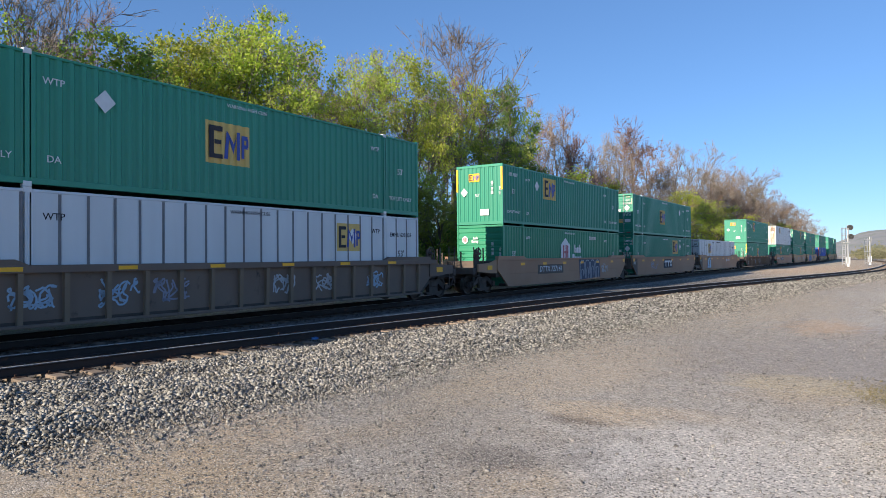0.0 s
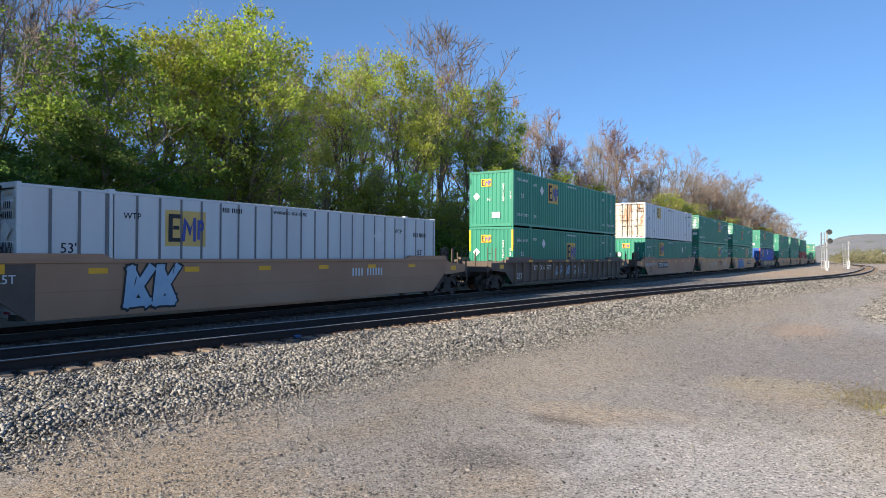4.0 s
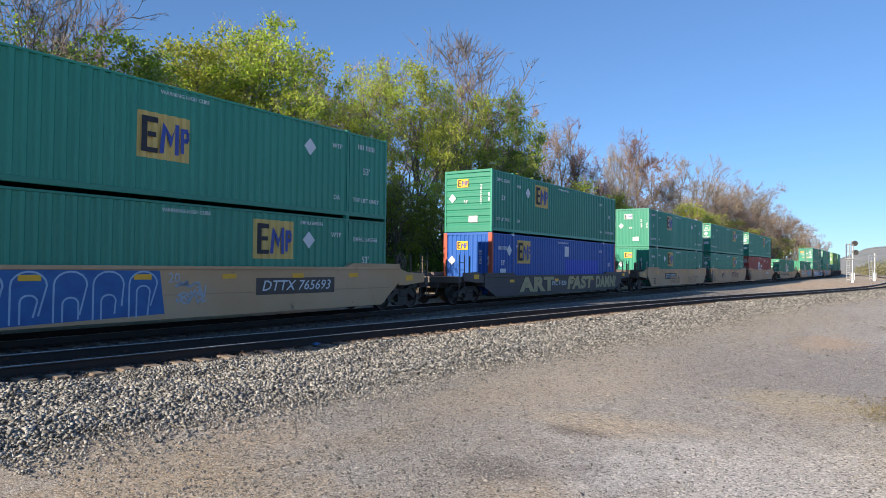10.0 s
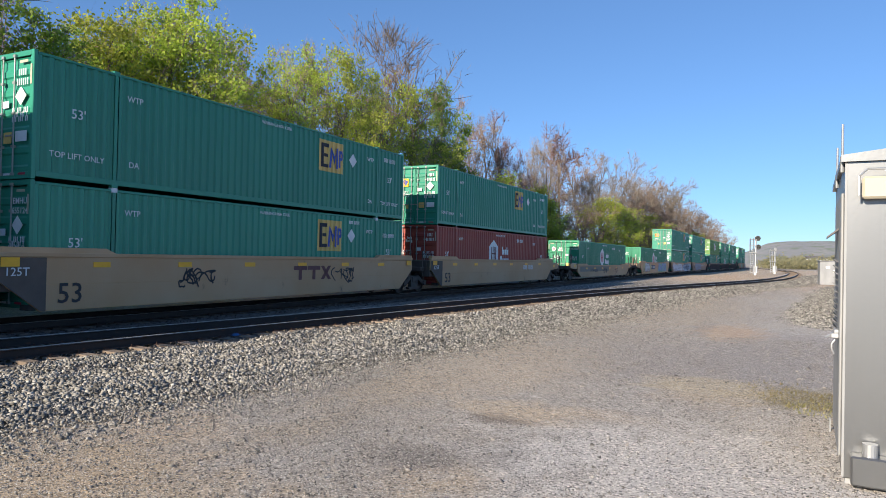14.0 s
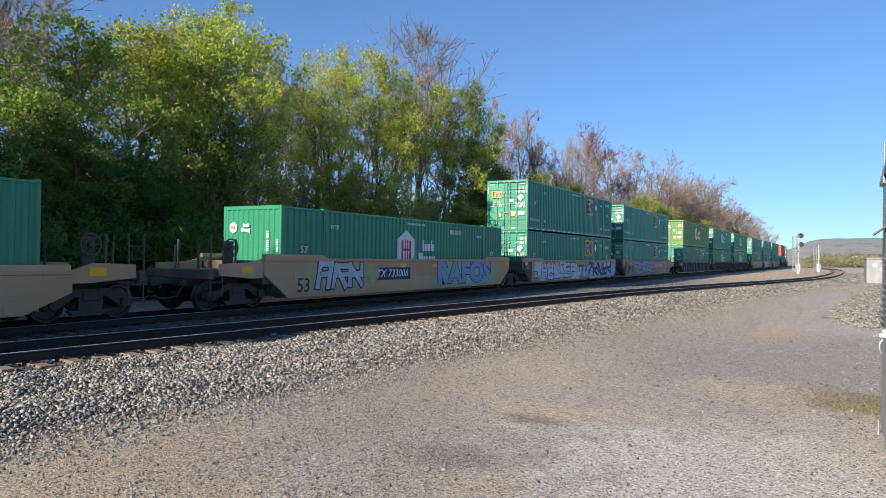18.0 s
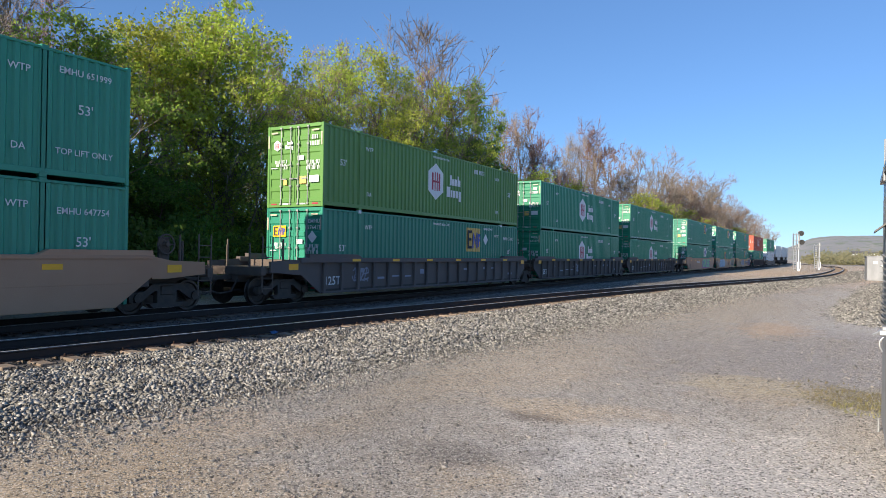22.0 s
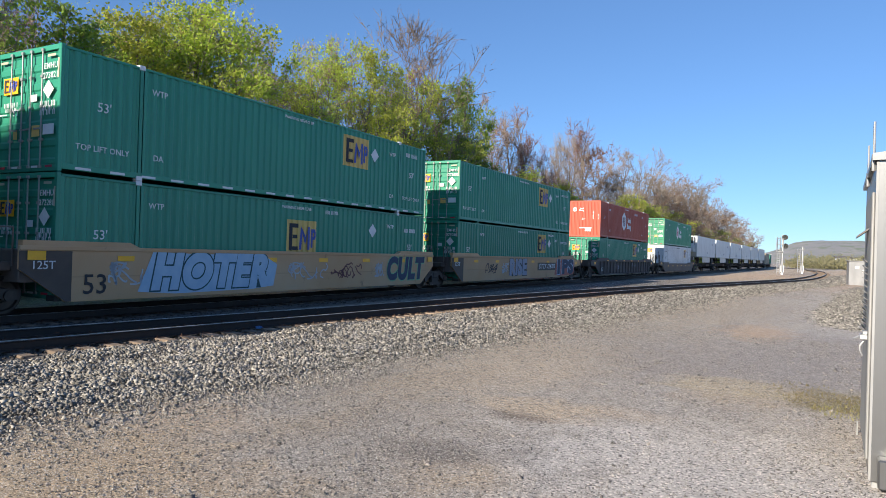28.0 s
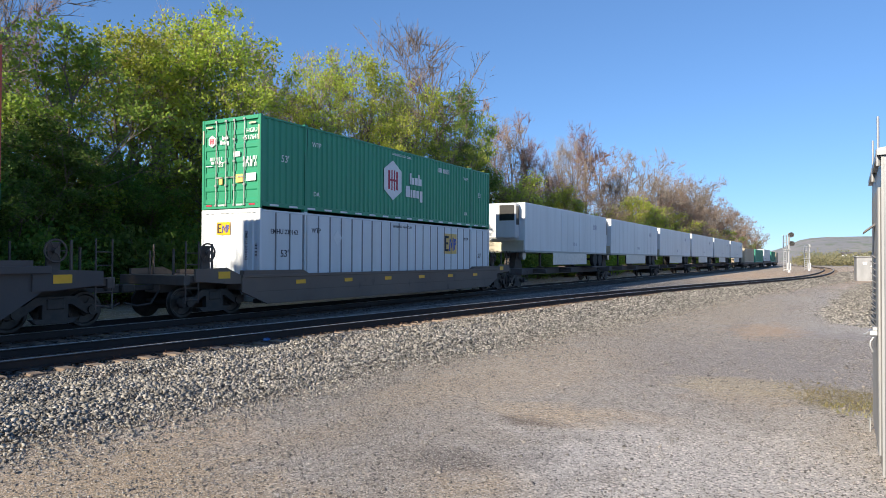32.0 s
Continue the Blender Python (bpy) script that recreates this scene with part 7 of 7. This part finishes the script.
def make_cabinet():
    """The near aluminium signal house: seamed sheet walls, lipped roof, louvres, lamp, hasp and aerials."""
    x0, x1, y0, y1, h = 0.0, 1.75, 0.0, 2.3, 2.43
    root = thing("signal_cabinet", "brushed aluminium trackside signal cabinet on the gravel", "cabinet", at=pose(0.375, 5.76, 0, 0, 0, -1.6))
    part("body", Shape().box(x0, x1, y0, y1, 0.04, h - 0.06, 0.012), "steel", root)
    part("roof", Shape().prism([(x0 - 0.03, h - 0.07), (x1 + 0.03, h - 0.07), (x1 + 0.03, h - 0.02), ((x0 + x1) / 2, h + 0.09), (x0 - 0.03, h - 0.02)], 1, y0 - 0.03, y1 + 0.03), "steel", root)
    part("skirt", Shape().box(x0 + 0.02, x1 - 0.02, y0 + 0.02, y1 - 0.02, -0.05, 0.05), "galv", root)
    part("corner_trim", Shape().box(x0 - 0.004, x0 + 0.012, y0 - 0.004, y0 + 0.012, 0.05, h - 0.08), "galv_dull", root)
    lamp = part("lamp_box", Shape().box(0.10, 0.32, y0 - 0.1, y0 - 0.002, 2.08, 2.24, 0.015), "cream", root, "cream box lamp under a bent hood")
    part("hood", Shape().path([(0.08, y0 - 0.11, 2.1), (0.08, y0 - 0.11, 2.24), (0.13, y0 - 0.11, 2.29), (0.26, y0 - 0.11, 2.29), (0.34, y0 - 0.11, 2.24)], 0.008), "galv", lamp)
    part("conduit_body", Shape().box(0.05, 0.39, y0 - 0.14, y0 - 0.002, 0.03, 0.24, 0.012), "steel", root)
    part("conduit_cap", Shape().tube((0.17, y0 - 0.07, 0.24), (0.17, y0 - 0.07, 0.33), 0.05, n=16), "galv", root)
    # paler sheet than the body: brightness painted onto the side away from the sun
    part("door", Shape().box(x0 - 0.02, x0, y0 + 0.2, y0 + 1.6, 0.15, 2.15, 0.006), "galv_dull", root)
    for i in range(12):
        part("louvre", shared("louvre", lambda: Shape().prism([(0, 0), (0.03, -0.025), (0.03, -0.03), (0, -0.005)], 1, 0, 0.42)), "steel", root, at=Matrix.Translation((x0 - 0.05, y0 + 0.65, 1.65 - i * 0.05)))
    part("hasp", Shape().box(x0 - 0.075, x0 - 0.018, y0 + 0.3, y0 + 0.4, 1.03, 1.07, 0.006).box(x0 - 0.055, x0 - 0.018, y0 + 0.3, y0 + 0.4, 1.07, 1.1, 0.006).path([(x0 - 0.075, y0 + 0.35, 1.05), (x0 - 0.11, y0 + 0.34, 1.03)], 0.01).path([(x0 - 0.045, y0 + 0.3, 1.02), (x0 - 0.068, y0 + 0.3, 0.985), (x0 - 0.068, y0 + 0.3, 0.95), (x0 - 0.05, y0 + 0.3, 0.91)], 0.006), "galv", root, "white latch and hook")
    part("awning", Shape().prism([(x0, 1.92), (x0 - 0.1, 1.84), (x0 - 0.1, 1.825), (x0, 1.905)], 1, y0 + 0.7, y0 + 1.1), "roof", root)
    for y in (y0 + 0.05, y0 + 1.2):
        part("aerial", Shape().tube((x0 - 0.02, y, h - 0.12), (x0 - 0.02, y, h + 0.22), 0.009, n=8).tube((x0 - 0.02, y, h - 0.14), (x0 - 0.02, y, h - 0.02), 0.016, n=8), "galv", root)
    part("ground_post", Shape().box(x0 - 0.045, x0 - 0.03, y0 + 1.7, y0 + 1.73, -0.05, 0.13, 0.003), "galv", root)


make_cabinet()
far_cab = thing("relay_cabinet", "weathered grey relay cabinet beyond the gravel heap", "cabinet", at=pose(3.1, 62, 0, 0, 0, 6))
part("body", Shape().box(-0.85, 0.85, -0.6, 0.6, 0.0, 1.85, 0.03), "galv_dull", far_cab)
part("roof", Shape().box(-0.92, 0.92, -0.67, 0.67, 1.85, 1.93, 0.02), "galv_dull", far_cab)
for z, x in ((1.4, -0.3), (1.1, 0.2), (0.8, 0.35)):
    part("notice", Shape().box(x - 0.14, x + 0.14, -0.615, -0.601, z - 0.1, z + 0.1), "wall_white", far_cab)


def heap_z(x, y):
    toe = -0.3 + 0.075 * (y - 22)
    along = min(1, max(0, (y - 19) / 5)) * min(1, max(0, (60 - y) / 10))
    return ground_z(x, y) - 0.06 + (1.16 * along) * math.exp(-((x - toe - 2.4) / 1.25) ** 2 if x < toe + 2.4 else -((x - toe - 2.4) / 3.0) ** 2) + 0.05 * along * noise.noise((x * 1.7, y * 1.7, 5))


def make_heap():
    """A long heap of spare ballast."""
    s = Shape()
    s.strip([[(x, y, heap_z(x, y)) for x in [-0.6 + 0.045 * (y - 19) + 0.3 * k for k in range(36)]] for y in [17 + 0.8 * i for i in range(56)]])
    tagged(part("gravel_heap", s.mesh("gravel_heap", True), "stone"), "heap of grey spare ballast beside the lot", "gravel heap", kind="structure")
    rng = np.random.RandomState(77)
    y = 19 + 39 * rng.uniform(0, 1, 24000) ** 1.5
    x = -0.3 + 0.075 * (y - 22) + rng.uniform(-0.6, 4.5, 24000)
    z = np.array([heap_z(a, b) for a, b in zip(x, y)])
    stones("heap_stones", "grey crushed stones on the heap", np.stack([x, y, z + 0.012], -1), rng.uniform(0.022, 0.05, 24000), "stone", 3)


make_heap()


def make_grass(x, y, n, r, seed, h=0.14):
    rng = random.Random(seed)
    s = Shape()
    for _ in range(n):
        a, q = rng.uniform(0, 6.28), r * math.sqrt(rng.random())
        px, py = x + q * math.cos(a), y + q * 1.3 * math.sin(a)
        z = ground_z(px, py)
        b = rng.uniform(0, 6.28)
        l = h * rng.uniform(0.4, 1.2)
        w = 0.006
        o = len(s.v)
        tx, ty = px + 0.6 * l * math.cos(b), py + 0.6 * l * math.sin(b)
        s.v += [(px - w * math.sin(b), py + w * math.cos(b), z), (px + w * math.sin(b), py - w * math.cos(b), z), (tx, ty, z + l)]
        s.f.append([o, o + 1, o + 2])
    return tagged(part("grass_tuft", s, "grass"), "dry yellow green grass growing through gravel", "grass", kind="stuff")


make_grass(0.2, 9.0, 520, 0.5, 1, 0.032)
make_grass(0.35, 8.5, 320, 0.35, 2, 0.034)
make_grass(-0.15, 9.7, 120, 0.45, 3, 0.04)
# a small blue solid added in place of sprayed paint on the rail
smear = tagged(part("blue_rag", Shape().prism([(-0.18, 0), (0.1, -0.02), (0.2, 0.03), (0.05, 0.09), (-0.1, 0.07)], 1, -0.12, 0.12), "spray_deep"), "small blue solid standing in for a paint smear on the rail", "litter")
smear.matrix_basis = pose(*near_line(11.0)[:2], TIE_TOP, 0, 0, 30) @ Matrix.Translation((1.0, 0, 0.0)) @ Matrix.Scale(0.55, 4)


def make_hill():
    s = Shape()
    rows = []
    for j, (d, k) in enumerate(((900, 0), (1150, 0.55), (1400, 0.9), (1650, 1.0), (2100, 0.8), (2600, 0))):
        row = []
        for i in range(81):
            az = radians(-14 + i * 0.6)
            hh = 50 * k * (0.35 + 0.65 / (1 + math.exp(-(math.degrees(az) + 2.2) * 1.6))) * (1 + 0.05 * noise.noise((i * 0.13, j * 0.4, 0))) * (1 - 0.012 * max(0, math.degrees(az) - 5))
            row.append((d * math.sin(az), d * math.cos(az), -0.5 + hh + 1.5 * k * noise.noise((i * 1.7, j, 1))))
        rows.append(row)
    s.strip(rows)
    tagged(part("hill", s.mesh("hill", True), "hill"), "long wooded ridge in the far distance", "hill", kind="structure")


make_hill()


def far_woods():
    rng = random.Random(31)
    lv = Leaves()
    for _ in range(2400):
        d = 200 + 440 * rng.random() ** 1.1
        az = rng.uniform(-5.5, 13)
        cx, cy = d * math.sin(radians(az)), d * math.cos(radians(az))
        if cx < (7 if d < 240 else -8) or (d < 240 and az < 3):
            continue
        r, h = rng.uniform(1.6, 4.0), rng.uniform(1.2, 3.6) * (1 + d / 420)
        for _ in range(80):
            a, q = rng.uniform(0, 6.28), r * math.sqrt(rng.random())
            lv.c.append((cx + q * math.cos(a), cy + q * math.sin(a), h * rng.random() ** 0.7 * (1.1 - 0.6 * q / r)))
            lv.s.append(rng.uniform(0.2, 0.42))
    tagged(part("far_trees", lv.mesh("far_trees", 5), "far_wood"), "distant spring woods and scrub", "trees", kind="stuff")


far_woods()
for x, y, a, w in ((9.5, 330, 20, 5), (16, 345, -10, 4.5), (23, 350, 15, 6)):
    ho = thing("house", "small white house among distant trees", "house", "houses below the ridge", at=pose(x, y, -0.2, 0, 0, a))
    part("wall", Shape().box(-w / 2, w / 2, -3, 3, 0, 4.4), "wall_white", ho)
    part("roof", Shape().prism([(-3.3, 4.35), (3.3, 4.35), (0, 5.4)], 0, -w / 2 - 0.3, w / 2 + 0.3), "roof", ho)
    for dx in (-w / 4, w / 4):
        part("window", Shape().box(dx - 0.5, dx + 0.5, -3.03, -2.98, 1.6, 2.9), "glass_dark", ho)


# ---- the train rolls by ----
SPEED_T, SPEED_V = (0, 5, 10, 15, 20, 25, 32), (14.8, 15.29, 15.24, 15.28, 15.36, 15.29, 15.3)
CLOCK = np.linspace(0, 32, 321)
RUN = np.concatenate([[0], np.cumsum((np.interp(CLOCK, SPEED_T, SPEED_V)[1:] + np.interp(CLOCK, SPEED_T, SPEED_V)[:-1]) / 2 * 0.1)])


def motions():
    for ob, mid, z in MOVING:
        rows = []
        for k in range(33):
            x, y, h = train_line(mid - float(np.interp(k, CLOCK, RUN)))
            rows.append((float(k), pose(x, y, RAIL + z, 0, 0, -h)))
        walk(ob, rows)
    # wheels roll at the train's speed; those on the same side of a truck share one set of keys
    keyed = {}
    for ob, dy in WHEELS:
        if dy not in keyed:
            walk(ob, [(k / FPS, pose(0, dy, 0.455, math.degrees(float(np.interp(k / FPS, CLOCK, RUN)) / 0.43) % 360, 0, 0)) for k in range(0, 32 * FPS + 1)])
            keyed[dy] = ob
        else:
            src = keyed[dy].animation_data
            ob.rotation_mode = "QUATERNION"
            ob.animation_data_create()
            ob.animation_data.action = src.action
            ob.animation_data.action_slot = src.action_slot


motions()
